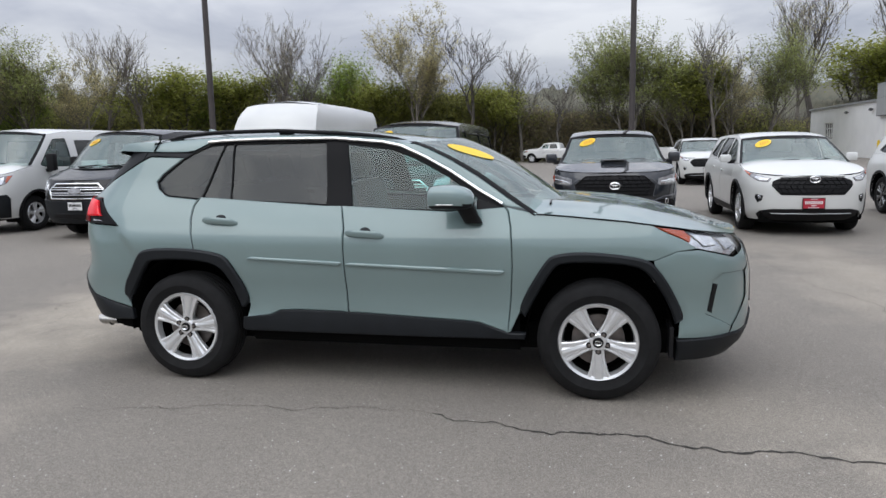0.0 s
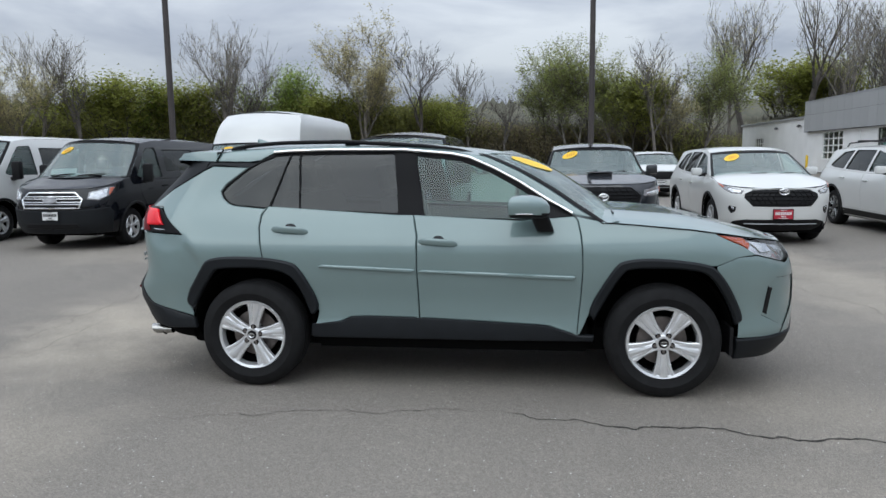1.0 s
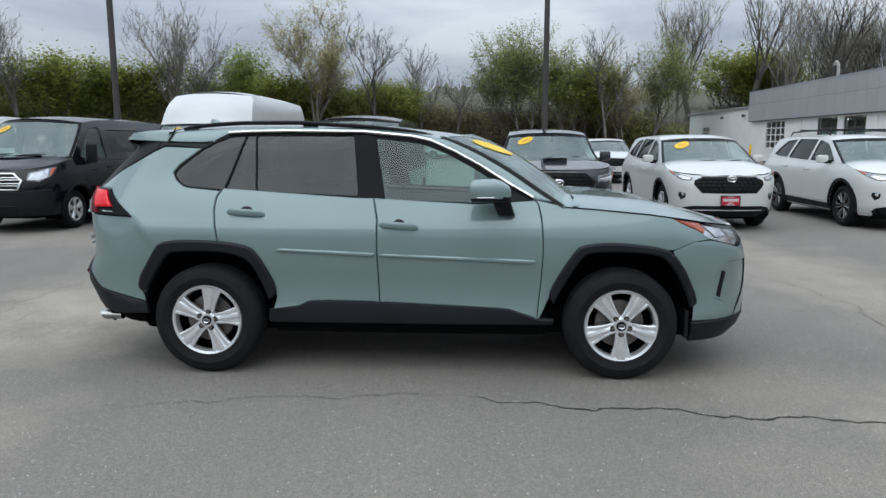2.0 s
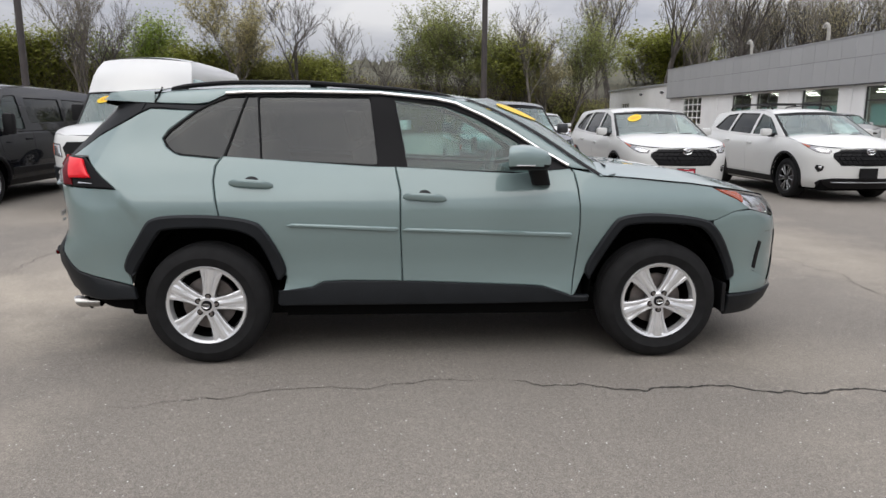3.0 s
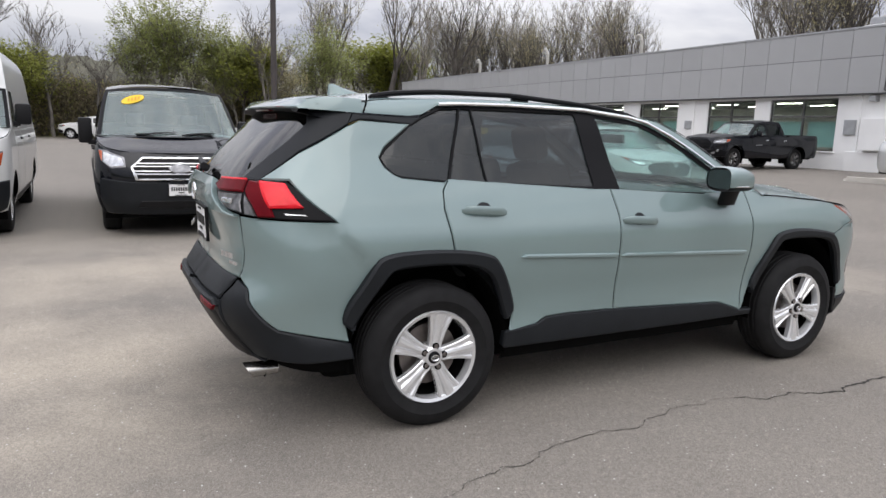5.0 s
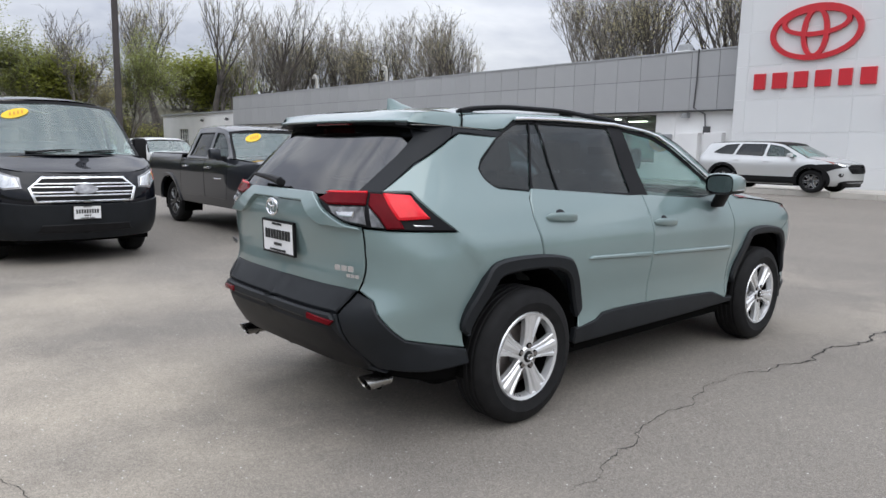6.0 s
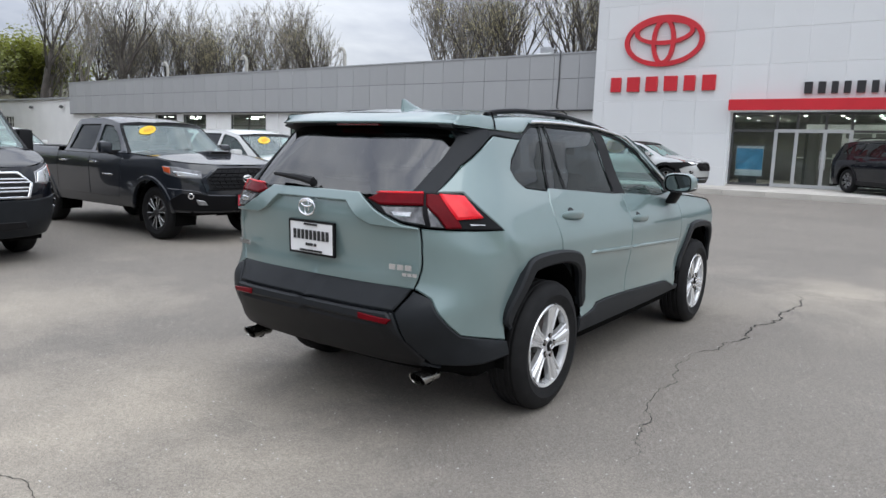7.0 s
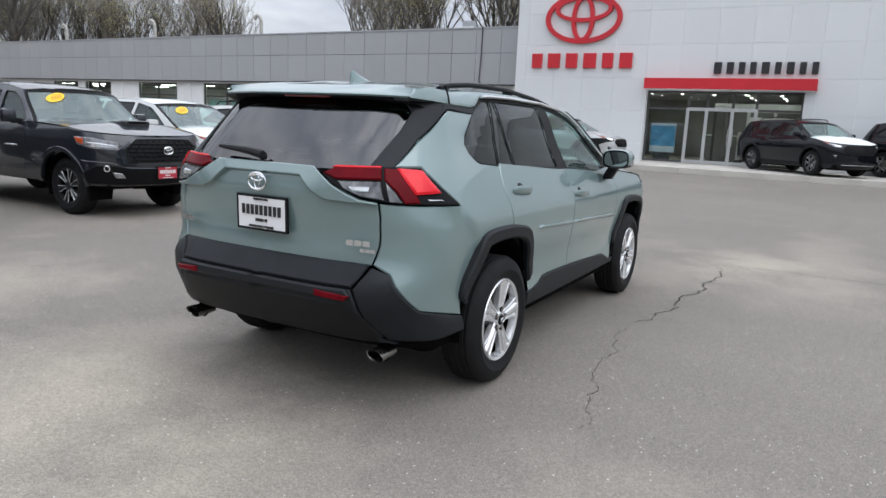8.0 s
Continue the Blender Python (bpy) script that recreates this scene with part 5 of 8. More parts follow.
            vs = [[bm.verts.new(p if side < 0 else (p.x, -p.y, p.z)) for p in row] for row in rows]
            for a, b in zip(vs, vs[1:]):
                for i in range(8):
                    bm.faces.new((a[i], a[(i + 1) % 8], b[(i + 1) % 8], b[i]))
            bm.faces.new(vs[0])
            bm.faces.new(vs[-1])
            bmesh.ops.recalc_face_normals(bm, faces=bm.faces)
            part("door_handle", bm, P, owner, "grey-green pull handle", True)
            # the shade in the handle cup is painted as a dark patch on the door
            cup = [(x + 0.052 * math.cos(k * math.tau / 16), z + 0.014 + 0.042 * math.sin(k * math.tau / 16)) for k in range(16)]
            panel("handle_cup", owner, S, cup, M["cladding"], "cup behind the handle with its shade painted dark", side, lift=0.0045, step=0.03, edge=0)
        # mirror: a rounded shell that tapers ahead of its glass
        sy = -1 if side < 0 else 1

        def mirror_loop(x, k, dz=0.0):
            ring = []
            for j in range(28):
                t = j * math.tau / 28
                ct, st = math.cos(t), math.sin(t)
                ring.append((x - 0.03 * ct * (k > 0.9), sy * (0.965 + 0.113 * k * math.copysign(abs(ct) ** 0.6, ct)), 1.222 + dz + 0.070 * k * math.copysign(abs(st) ** 0.6, st)))
            return ring + ring[:1]
        loft = [mirror_loop(x, k, dz) for x, k, dz in ((0.418, 0.90, 0.0), (0.410, 0.96, 0.0), (0.418, 1.0, 0.001), (0.47, 1.02, 0.003), (0.53, 0.99, 0.001), (0.58, 0.88, -0.006), (0.612, 0.70, -0.014), (0.628, 0.45, -0.02), (0.634, 0.02, -0.024))]
        shells = []
        for upper in (True, False):
            bm = grid_mesh(loft)
            gone = [f for f in bm.faces if (f.calc_center_median().z > 1.186) != upper]
            bmesh.ops.delete(bm, geom=gone, context="FACES")
            bmesh.ops.remove_doubles(bm, verts=bm.verts, dist=1e-5)
            bmesh.ops.recalc_face_normals(bm, faces=bm.faces)
            shells.append(bm)
        cap = part("mirror", shells[0], P, car, "grey-green door mirror", True)
        part("mirror_housing", shells[1], M["black_plastic"], cap, "black lower mirror housing", True)
        bm = grid_mesh([mirror_loop(0.419, 0.93), mirror_loop(0.414, 0.92), mirror_loop(0.424, 0.76), mirror_loop(0.426, 0.02)])
        part("mirror_bezel", bm, M["black_plastic"], cap, "black mirror bezel", True)
        part("mirror_glass", grid_mesh([mirror_loop(0.4205, 0.78), mirror_loop(0.4205, 0.02)]), M["mirror"], cap, "mirror glass")
        bm = bmesh.new()
        rows = []
        for i in range(6):                  # the foot leans ahead and in, down to the door
            t = i / 5
            cx, cy, cz = 0.565 + 0.045 * t, 0.930 - 0.075 * t, 1.175 - 0.115 * t
            rows.append([(cx + (0.058 - 0.004 * t) * math.copysign(abs(math.cos(q)) ** 0.7, math.cos(q)), sy * (cy + 0.042 * math.sin(q)), cz) for q in [j * math.tau / 14 for j in range(15)]])
        bm = grid_mesh(rows)
        bmesh.ops.remove_doubles(bm, verts=bm.verts, dist=1e-5)
        bmesh.ops.recalc_face_normals(bm, faces=bm.faces)
        part("mirror_foot", bm, M["black_plastic"], cap, "black mirror foot", True)
        part("turn_signal", boxed((0.425, sy * 1.02, 1.182), (0.53, sy * 1.078, 1.190), 0.003), M["lamp_bowl"], cap, "clear turn signal strip")
        panel("mirror_base", car, S, [(0.628, 1.205), (0.765, 1.155), (0.628, 1.132)], M["black_plastic"], "black corner trim at the mirror", side, lift=-0.004, step=0.05, edge=0.003)
        # lamps
        tail = [(-2.56, 1.166), (-2.49, 1.206), (-2.24, 1.218), (-2.04, 1.212), (-1.985, 1.18), (-1.815, 1.036), (-2.10, 1.046), (-2.268, 1.056), (-2.36, 1.070), (-2.474, 1.112)]
        lamp = panel("tail_lamp", car, S, inset(tail, 0.003), M["gloss_black"], "wide tail lamp with red and clear parts", side, lift=0.004, step=0.04, edge=0.005)
        panel("red_lens", lamp, S, [(-2.545, 1.168), (-2.475, 1.200), (-2.235, 1.206), (-2.235, 1.152), (-2.47, 1.146)], M["lens_deep_red"], "deep red lamp bar", side, lift=0.016, step=0.03, edge=0.006, skirt=0.012)
        panel("red_lens", lamp, S, [(-2.222, 1.203), (-2.14, 1.198), (-2.082, 1.090), (-2.074, 1.054), (-2.150, 1.052), (-2.172, 1.102), (-2.222, 1.152)], M["lens_deep_red"], "deep red lamp hook", side, lift=0.014, step=0.03, edge=0.006, skirt=0.012)
        panel("red_lens", lamp, S, [(-2.160, 1.200), (-2.036, 1.193), (-1.950, 1.094), (-2.090, 1.090)], M["lens_red"], "bright red lamp block", side, lift=0.024, step=0.025, edge=0.010, skirt=0.018)
        panel("red_lens", lamp, S, [(-2.50, 1.194), (-2.47, 1.203), (-2.236, 1.2085), (-2.236, 1.198), (-2.46, 1.192)], M["lens_red"], "bright red edge of the lamp", side, lift=0.019, step=0.03, edge=0.003)
        panel("clear_lens", lamp, S, [(-2.46, 1.140), (-2.240, 1.146), (-2.240, 1.066), (-2.35, 1.078), (-2.43, 1.108)], M["lamp_smoke"], "clear reversing lamp", side, lift=0.012, step=0.04, edge=0.005)
        panel("lamp_bowl", lamp, S, [(-2.40, 1.120), (-2.29, 1.122), (-2.30, 1.098), (-2.385, 1.100)], M["lamp_bowl"], "bright bowl in the lamp", side, lift=0.017, step=0.03, edge=0.005)
        panel("dark_lens", lamp, S, [(-2.218, 1.144), (-2.178, 1.100), (-2.158, 1.056), (-2.218, 1.060)], M["lamp_smoke"], "smoked lamp lens", side, lift=0.012, step=0.04, edge=0.004)
        panel("reflector_bar", lamp, S, [(-2.035, 1.073), (-1.95, 1.069), (-1.935, 1.060), (-2.025, 1.062)], M["lamp_bowl"], "", side, lift=0.008, step=0.04, edge=0.003)
        head = [(1.705, 1.050), (1.978, 1.022), (2.30, 0.972), (2.44, 0.945), (2.40, 0.905), (2.188, 0.858), (1.936, 0.916), (1.864, 0.974)]
        lamp = panel("headlamp", car, S, inset(head, 0.003), M["lamp_bowl"], "swept headlamp with an amber corner", side, lift=-0.02, step=0.04, edge=0.004)
        panel("amber_reflector", lamp, S, [(1.725, 1.044), (1.94, 1.022), (1.945, 0.98), (1.90, 0.95), (1.86, 0.984)], M["amber"], "amber corner lens", side, lift=-0.006, step=0.04, edge=0.005)
        panel("lamp_bowl", lamp, S, [(1.96, 1.008), (2.12, 0.985), (2.10, 0.93), (1.99, 0.925)], M["lamp_bowl"], "bright lamp bowl", side, lift=-0.012, step=0.03, edge=0.005)
        panel("lamp_bowl", lamp, S, [(2.14, 0.978), (2.32, 0.952), (2.30, 0.91), (2.16, 0.90)], M["lamp_bowl"], "bright lamp bowl", side, lift=-0.012, step=0.03, edge=0.005)
        lens = panel("lens", lamp, S, inset(head, 0.004), M["lens_clear"], "clear lamp cover", side, lift=0.004, step=0.04, edge=0.006)
        lens.visible_shadow = False
        # front corner
        nose_side = [(1.66, 0.800), (1.655, 0.846), (1.80, 0.901), (1.936, 0.908), (2.188, 0.848), (2.42, 0.885), (2.45, 0.80), (2.30, 0.76), (2.06, 0.765), (1.985, 0.72), (1.95, 0.53), (2.15, 0.44), (2.14, 0.392), (1.80, 0.392), (1.80, 0.49), (1.815, 0.53), (1.75, 0.64)]
        panel("front_bumper_side", car, S, inset(nose_side, 0.001), P, "", side, step=0.045, edge=0.003, drop=0.001)
        panel("fog_recess", car, S, inset([(2.06, 0.755), (2.30, 0.752), (2.32, 0.60), (2.16, 0.445), (1.96, 0.535), (1.993, 0.715)], -0.008), P, "", side, lift=-0.008, step=0.04, edge=0.004, drop=0.0)
        panel("fog_slot", car, S, [(1.997, 0.71), (2.03, 0.70), (1.995, 0.53), (1.965, 0.545)], M["black_plastic"], "dark slot in the bumper corner", side, lift=-0.002, step=0.03, edge=0.004)
        # exhaust tips
        y = sy * 0.62
        rows = []
        for x, r in ((-2.05, 0.036), (-2.176, 0.042), (-2.186, 0.041), (-2.180, 0.037), (-2.10, 0.034)):
            rows.append([(x - (0.022 * math.sin(a) if x < -2.16 else 0), y + r * 1.12 * math.cos(a), 0.322 + r * 0.86 * math.sin(a)) for a in [j * math.tau / 24 for j in range(25)]])
        bm = grid_mesh(rows)
        part("exhaust_tip", bm, M["exhaust"], car, "polished steel exhaust tip", True)
        # a plain black disc closes the tip from inside
        bm = bmesh.new()
        revolve(bm, [(0.0, 0), (0.044, 0)], 20)
        ob = part("exhaust_bore", bm, M["liner"], car, "black exhaust opening")
        ob.matrix_basis = pose(-2.11, y, 0.322, 0, 0, 90)
        # wheels and wells
        for x in (-1.345, 1.345):
            wheel(car, (x, sy * 0.900, 0.359), side, 0.359, twist=0.03 if x > 0 else 0.45)
            rows = []
            for yy in (0.852, 0.52):
                rows.append([(x + 0.428 * math.cos(a), sy * yy, 0.37 + 0.472 * math.sin(a)) for a in [math.radians(-6 + 192 * j / 20) for j in range(21)]])
            rows.append([(x, sy * 0.515, 0.4)] * 21)
            bm = grid_mesh(rows)
            bmesh.ops.remove_doubles(bm, verts=bm.verts, dist=1e-5)
            part("wheel_well", bm, M["liner"], car, "black wheel well", True)
            if x > 0:
                flap = boxed((x + 0.40, sy * 0.66, 0.28), (x + 0.424, sy * 0.865, 0.46), 0.006)
                part("splash_guard", flap, M["black_plastic"], car, "black splash guard")
        # dark liner behind the panels
        outline = [(U0, 0.30), (U0, 1.20), (-2.2, 1.20), (-1.83, 1.478), (-1.6, 1.52), (-1.33, 1.515), (-1.41, 1.475), (-1.555, 1.36), (-1.592, 1.318), (-1.56, 1.27), (-1.5, 1.23), (-1.235, 1.20), (-0.3, 1.155), (0.45, 1.118), (0.80, 1.145), (1.05, 1.095), (1.5, 1.058), (1.7, 1.038), (2.4, 0.94), (U1, 0.93), (U1, 0.24), (1.83, 0.24), (1.83, 0.46), (1.70, 0.80), (1.57, 0.85), (1.12, 0.86), (1.05, 0.82), (0.88, 0.53), (0.88, 0.24), (-0.9, 0.24), (-0.9, 0.53), (-1.02, 0.80), (-1.1, 0.84), (-1.26, 0.86), (-1.58, 0.85), (-1.66, 0.82), (-1.78, 0.56), (-1.78, 0.30)]
        panel("inner_shell", car, S, outline, M["liner"], "", side, lift=-0.045, step=0.08, edge=0)
        # rear bumper corner
        poly = [(-2.325, 0.755), (-2.23, 0.728), (-2.05, 0.548), (-1.755, 0.470), (-1.755, 0.395), (-2.0, 0.385), (-2.24, 0.40), (-2.32, 0.50), (-2.345, 0.60), (-2.372, 0.652)]
        panel("bumper_corner", car, S, inset(poly, 0.001), K, "", side, lift=0.004, step=0.045, edge=0.008, skirt=0.03)
        panel("reflector", car, S, [(-2.55, 0.640), (-2.37, 0.628), (-2.39, 0.604), (-2.545, 0.612)], M["lens_deep_red"], "dark red bumper reflector", side, lift=0.036, step=0.04, edge=0.004, skirt=0.01)

    # tailgate
    gate = [(U0, 1.152), (-2.66, 1.158), (-2.53, 1.070), (-2.36, 1.062), (-2.275, 1.050), (-2.30, 0.942), (-2.308, 0.852), (-2.33, 0.765), (-2.41, 0.765), (U0, 0.762)]
    tail_gate = panel("tailgate", car, S, gate, P, "grey-green tailgate", 0, step=0.045)
    brow = [(U0, 1.190), (-2.60, 1.188), (-2.49, 1.120), (-2.36, 1.066), (-2.275, 1.054), (-2.275, 1.046), (-2.36, 1.050), (-2.53, 1.056), (-2.60, 1.085), (-2.68, 1.146), (U0, 1.146)]
    panel("tailgate_brow", tail_gate, S, brow, P, "", 0, lift=0.026, step=0.04, edge=0.004, drop=0.003, skirt=0.028)
    panel("tailgate_panel", tail_gate, S, [(U0, 0.766), (-2.42, 0.768), (-2.335, 0.762), (-2.38, 0.660), (U0, 0.660)], K, "dark plastic lower tailgate panel", 0, lift=0.006, step=0.05, edge=0.01)
    panel("rear_bumper", car, S, [(U0, 0.654), (-2.38, 0.654), (-2.35, 0.60), (-2.32, 0.50), (-2.27, 0.41), (-2.2, 0.385), (U0, 0.385)], K, "dark plastic rear bumper", 0, lift=0.008, step=0.05, edge=0.01, skirt=0.04)
    panel("bumper_insert", car, S, [(U0, 0.600), (-2.40, 0.596), (-2.30, 0.50), (-2.26, 0.43), (-2.30, 0.39), (U0, 0.39)], M["black_plastic"], "black lower bumper insert", 0, lift=0.012, step=0.05, edge=0.012)
    panel("bumper_ledge", car, S, [(U0, 0.656), (-2.40, 0.656), (-2.372, 0.628), (-2.42, 0.606), (U0, 0.612)], K, "", 0, lift=0.030, step=0.05, edge=0.010, drop=0.010, skirt=0.025)
    # rear window with its wide black frame
    side_trim = [(-2.2, 1.528), (-1.80, 1.526), (-1.815, 1.468), (-1.918, 1.416), (-2.05, 1.339), (-2.172, 1.206), (-2.31, 1.208), (-2.18, 1.38), (-2.13, 1.47)]
    for side in (-1, 1):
        panel("rear_pillar_trim", car, S, inset(side_trim, 0.002), K, "dark plastic rear pillar trim", side, lift=-0.002, step=0.05, edge=0.006)
    glass = panel("rear_window", tail_gate, S, [(U0, 1.56), (-2.2, 1.552), (-2.13, 1.47), (-2.18, 1.38), (-2.31, 1.206), (-2.6, 1.196), (U0, 1.196)], M["tint_rear"], "dark tinted rear window", 0, lift=-0.006, step=0.07, edge=0)
    glass.visible_shadow = False
    bm = bmesh.new()
    tube(bm, [(-2.245, 0.03, 1.222), (-2.262, 0.02, 1.232), (-2.255, 0.12, 1.246), (-2.238, 0.33, 1.258)], [0.022, 0.022, 0.018, 0.010], 8)
    part("rear_wiper", bm, M["black_plastic"], tail_gate, "black rear wiper", True)
    # spoiler
    rows = []
    for i in range(25):
        y = -0.628 + 1.256 * i / 24
        q = abs(y) / 0.628
        tip = -1.990 + 0.055 * q**3
        rows.append([(-1.625, y * 0.985, 1.584 + 0.044 * (1 - q**2.6)), (-1.72, y * 0.99, 1.611 - 0.024 * q**4), (-1.80, y, 1.606 - 0.019 * q**4), (-1.90, y * 0.975, 1.588 - 0.010 * q**4), (tip + 0.03, y * 0.953, 1.560 - 0.006 * q**4), (tip + 0.006, y * 0.948, 1.550 - 0.004 * q**4), (tip, y * 0.945, 1.544 - 0.005 * q**4), (tip + 0.006, y * 0.945, 1.536 - 0.005 * q**4)])
    bm = grid_mesh(rows)
    bmesh.ops.recalc_face_normals(bm, faces=bm.faces)
    part("spoiler", bm, P, tail_gate, "grey-green roof spoiler", True)
    for side in (-1, 1):
        edge_top = [(-1.640, 1.586), (-1.72, 1.588), (-1.80, 1.588), (-1.90, 1.579), (-1.918, 1.556), (-1.938, 1.541)]
        rows = [[(x, side * (half + 0.001), zt), (x, side * (half + 0.010), zt - 0.25 * (zt - zb)), (x + 0.002, side * (half + 0.012 + 0.20 * (1.56 - zb)), zb)] for x, zt in edge_top for zb in [1.520 - 0.045 * (x + 1.64)] for half in [0.629 - 0.30 * max(0.0, -1.82 - x)]]
        part("spoiler_side", grid_mesh(rows), P, tail_gate, "", True)
        seam = [S.at(u, z) + S.normal(u, z) * 0.006 for u, z in ((-1.668, 1.606), (-1.672, 1.585), (-1.685, 1.555), (-1.708, 1.521))]
        bm = bmesh.new()
        tube(bm, [(v.x, v.y * -side, v.z) for v in seam], 0.0045, 6)
        part("spoiler_gap", bm, M["liner"], tail_gate, "dark gap before the spoiler")
    part("brake_light", boxed((-1.965, -0.15, 1.523), (-1.935, 0.15, 1.535), 0.003), M["lens_dark_red"], tail_gate, "high dark red brake light")
    bm = grid_mesh([[(-1.984 + 0.055 * (abs(y) / 0.628) ** 3, y * 0.945, 1.536 - 0.005 * (abs(y) / 0.628) ** 4), (-1.94, y * 0.955, 1.527 - 0.010 * (abs(y) / 0.628) ** 4), (-1.82, y, 1.49)] for y in [-0.628 + 1.256 * i / 16 for i in range(17)]])
    part("spoiler_underside", bm, M["black_plastic"], tail_gate, "black underside of the spoiler", True)

    # roof, windscreen, bonnet
    crown = curve([(-2.0, 0.042), (-1.2, 0.046), (0.0, 0.046), (0.3, 0.05)])
    rows = []
    for i in range(33):
        x = -1.86 + 2.02 * i / 32
        ze = top(x)
        ye = w(ze)
        lead = 0.22 * smooth01((x + 0.35) / 0.5)
        rows.append([(x + lead * (1 - f * f), f * ye, ze + crown(x) * (1 - abs(f) ** 2.6) - 0.03 * lead / 0.22 * (1 - f * f)) for f in [-1 + 2 * j / 24 for j in range(25)]])
    bm = grid_mesh(rows)
    bmesh.ops.recalc_face_normals(bm, faces=bm.faces)
    part("roof", bm, P, car, "grey-green roof", True)
    px = curve([(1.09, 0.985), (1.145, 0.90), (1.19, 0.83), (1.325, 0.63), (1.435, 0.44), (1.535, 0.22), (1.552, 0.165)])
    rows = []
    for i in range(15):
        z = 1.10 + (1.551 - 1.10) * i / 14
        x0, y0 = px(z), w(z)
        rows.append([(x0 + 0.225 * (1 - abs(f) ** 2.3), f * y0, z + 0.024 * (1 - f * f) * i / 14) for f in [-1 + 2 * j / 24 for j in range(25)]])
    bm = grid_mesh(rows)
    bmesh.ops.recalc_face_normals(bm, faces=bm.faces)
    glass = part("windscreen", bm, M["tint_screen"], car, "clear windscreen with a yellow sticker", True)
    glass.visible_shadow = False
    for side in (-1, 1):
        bm = grid_mesh([[(px(z) + d, side * (w(z) - e), z + 0.003) for d, e in ((-0.004, -0.004), (0.018, 0.004), (0.036, 0.022))] for z in [1.10 + 0.45 * i / 12 for i in range(13)]])
        part("windscreen_edge", bm, M["gloss_black"], car, "black windscreen edge", True)
    # yellow price sticker at the top of the windscreen
    bm = bmesh.new()
    ring = []
    for k in range(28):
        a = k * math.tau / 28
        f, z = -0.62 + 0.17 * math.cos(a), 1.465 + 0.042 * math.sin(a) - 0.03 * math.cos(a)
        x0, y0 = px(z), w(z)
        ring.append(bm.verts.new((x0 + 0.228 * (1 - abs(f) ** 2.3) + 0.004, f * y0, z + 0.004 + 0.024 * (1 - f * f) * (z - 1.1) / 0.451)))
    bm.faces.new(ring)
    part("price_sticker", bm, M["sticker"], glass, "yellow oval sticker")
    hood_z = curve([(0.92, 1.108), (1.05, 1.100), (1.3, 1.082), (1.5, 1.064), (1.7, 1.044), (2.0, 1.004), (2.4, 0.955), (U1, 0.945)])
    rows = []
    for i in range(34):
        u = 0.93 + (2.60 - 0.93) * i / 33
        e = S.at(u, hood_z(u))
        n = 22
        rise = 0.062 * smooth01((2.25 - e.x) / 0.75)
        rows.append([(e.x + (0.05 * (1 - f * f) if e.x > 1.6 else 0.0) * smooth01((e.x - 1.6) / 0.5), -f * e.y * 0.985, e.z + 0.006 + rise * (1 - abs(f) ** 4) + 0.012 * math.exp(-((abs(f) - 0.62) / 0.08) ** 2) * smooth01((2.2 - e.x) / 0.5)) for f in [-1 + 2 * j / n for j in range(n + 1)]])
    bm = grid_mesh(rows)
    bmesh.ops.recalc_face_normals(bm, faces=bm.faces)
    part("bonnet", bm, P, car, "grey-green bonnet", True)
    # cowl with wipers
    bm = grid_mesh([[(x0 + 0.19 * (1 - abs(f) ** 2.3), f * 0.80, z) for f in [-1 + j / 10 for j in range(21)]] for x0, z in ((0.82, 1.115), (0.97, 1.105), (1.06, 1.118))])
    part("cowl", bm, M["black_plastic"], car, "black cowl below the windscreen", True)
    for y0, y1 in ((-0.62, -0.05), (0.02, 0.58)):
        bm = bmesh.new()
        tube(bm, [(1.10, y0 + 0.3, 1.14), (1.05, y0 + 0.15, 1.165), (0.99 + 0.1 * (1 - abs(y0) ** 2), y0, 1.155)], [0.012, 0.009, 0.006], 6)
        part("wiper", bm, M["black_plastic"], car, "black wiper", True)
    # nose
    panel("front_bumper", car, S, [(2.45, 0.79), (2.42, 0.885), (2.44, 0.94), (U1, 0.93), (U1, 0.40), (2.15, 0.40), (2.17, 0.45), (2.33, 0.60), (2.31, 0.75)], P, "", 0, step=0.05, edge=0.003, drop=0.0)
    panel("grille", car, S, [(2.60, 0.80), (2.58, 0.90), (U1, 0.90), (U1, 0.52), (2.52, 0.52)], M["black_plastic"], "black grille", 0, lift=0.006, step=0.05, edge=0.01)
    panel("front_lip", car, S, [(1.79, 0.385), (2.15, 0.400), (2.42, 0.395), (2.55, 0.48), (U1, 0.48), (U1, 0.25), (1.83, 0.25)], K, "dark plastic front lip", 0, lift=0.012, step=0.05, edge=0.01, skirt=0.05)
    # roof rails and fin
    for s in (-1, 1):
        pts = [(-1.56, 1.602), (-1.46, 1.622), (-1.13, 1.643), (-0.8, 1.644), (-0.57, 1.632), (-0.3, 1.615), (0.04, 1.575), (0.12, 1.553)]
        bm = bmesh.new()
        path = []
        for i in range(29):
            x = pts[0][0] + (pts[-1][0] - pts[0][0]) * i / 28
            path.append((x, s * (0.565 - 0.02 * abs(x + 0.7)), curve(pts)(x)))
        tube(bm, path, 0.014, 8)
        for x in (-1.52, -0.70, 0.08):
            box(bm, (x - 0.05, s * 0.548 - 0.014, top(x) + 0.0), (x + 0.05, s * 0.548 + 0.014, curve(pts)(x)), 0.006)
        part("roof_rail", bm, M["gloss_black"], car, "black roof rail", True)
    rows = []
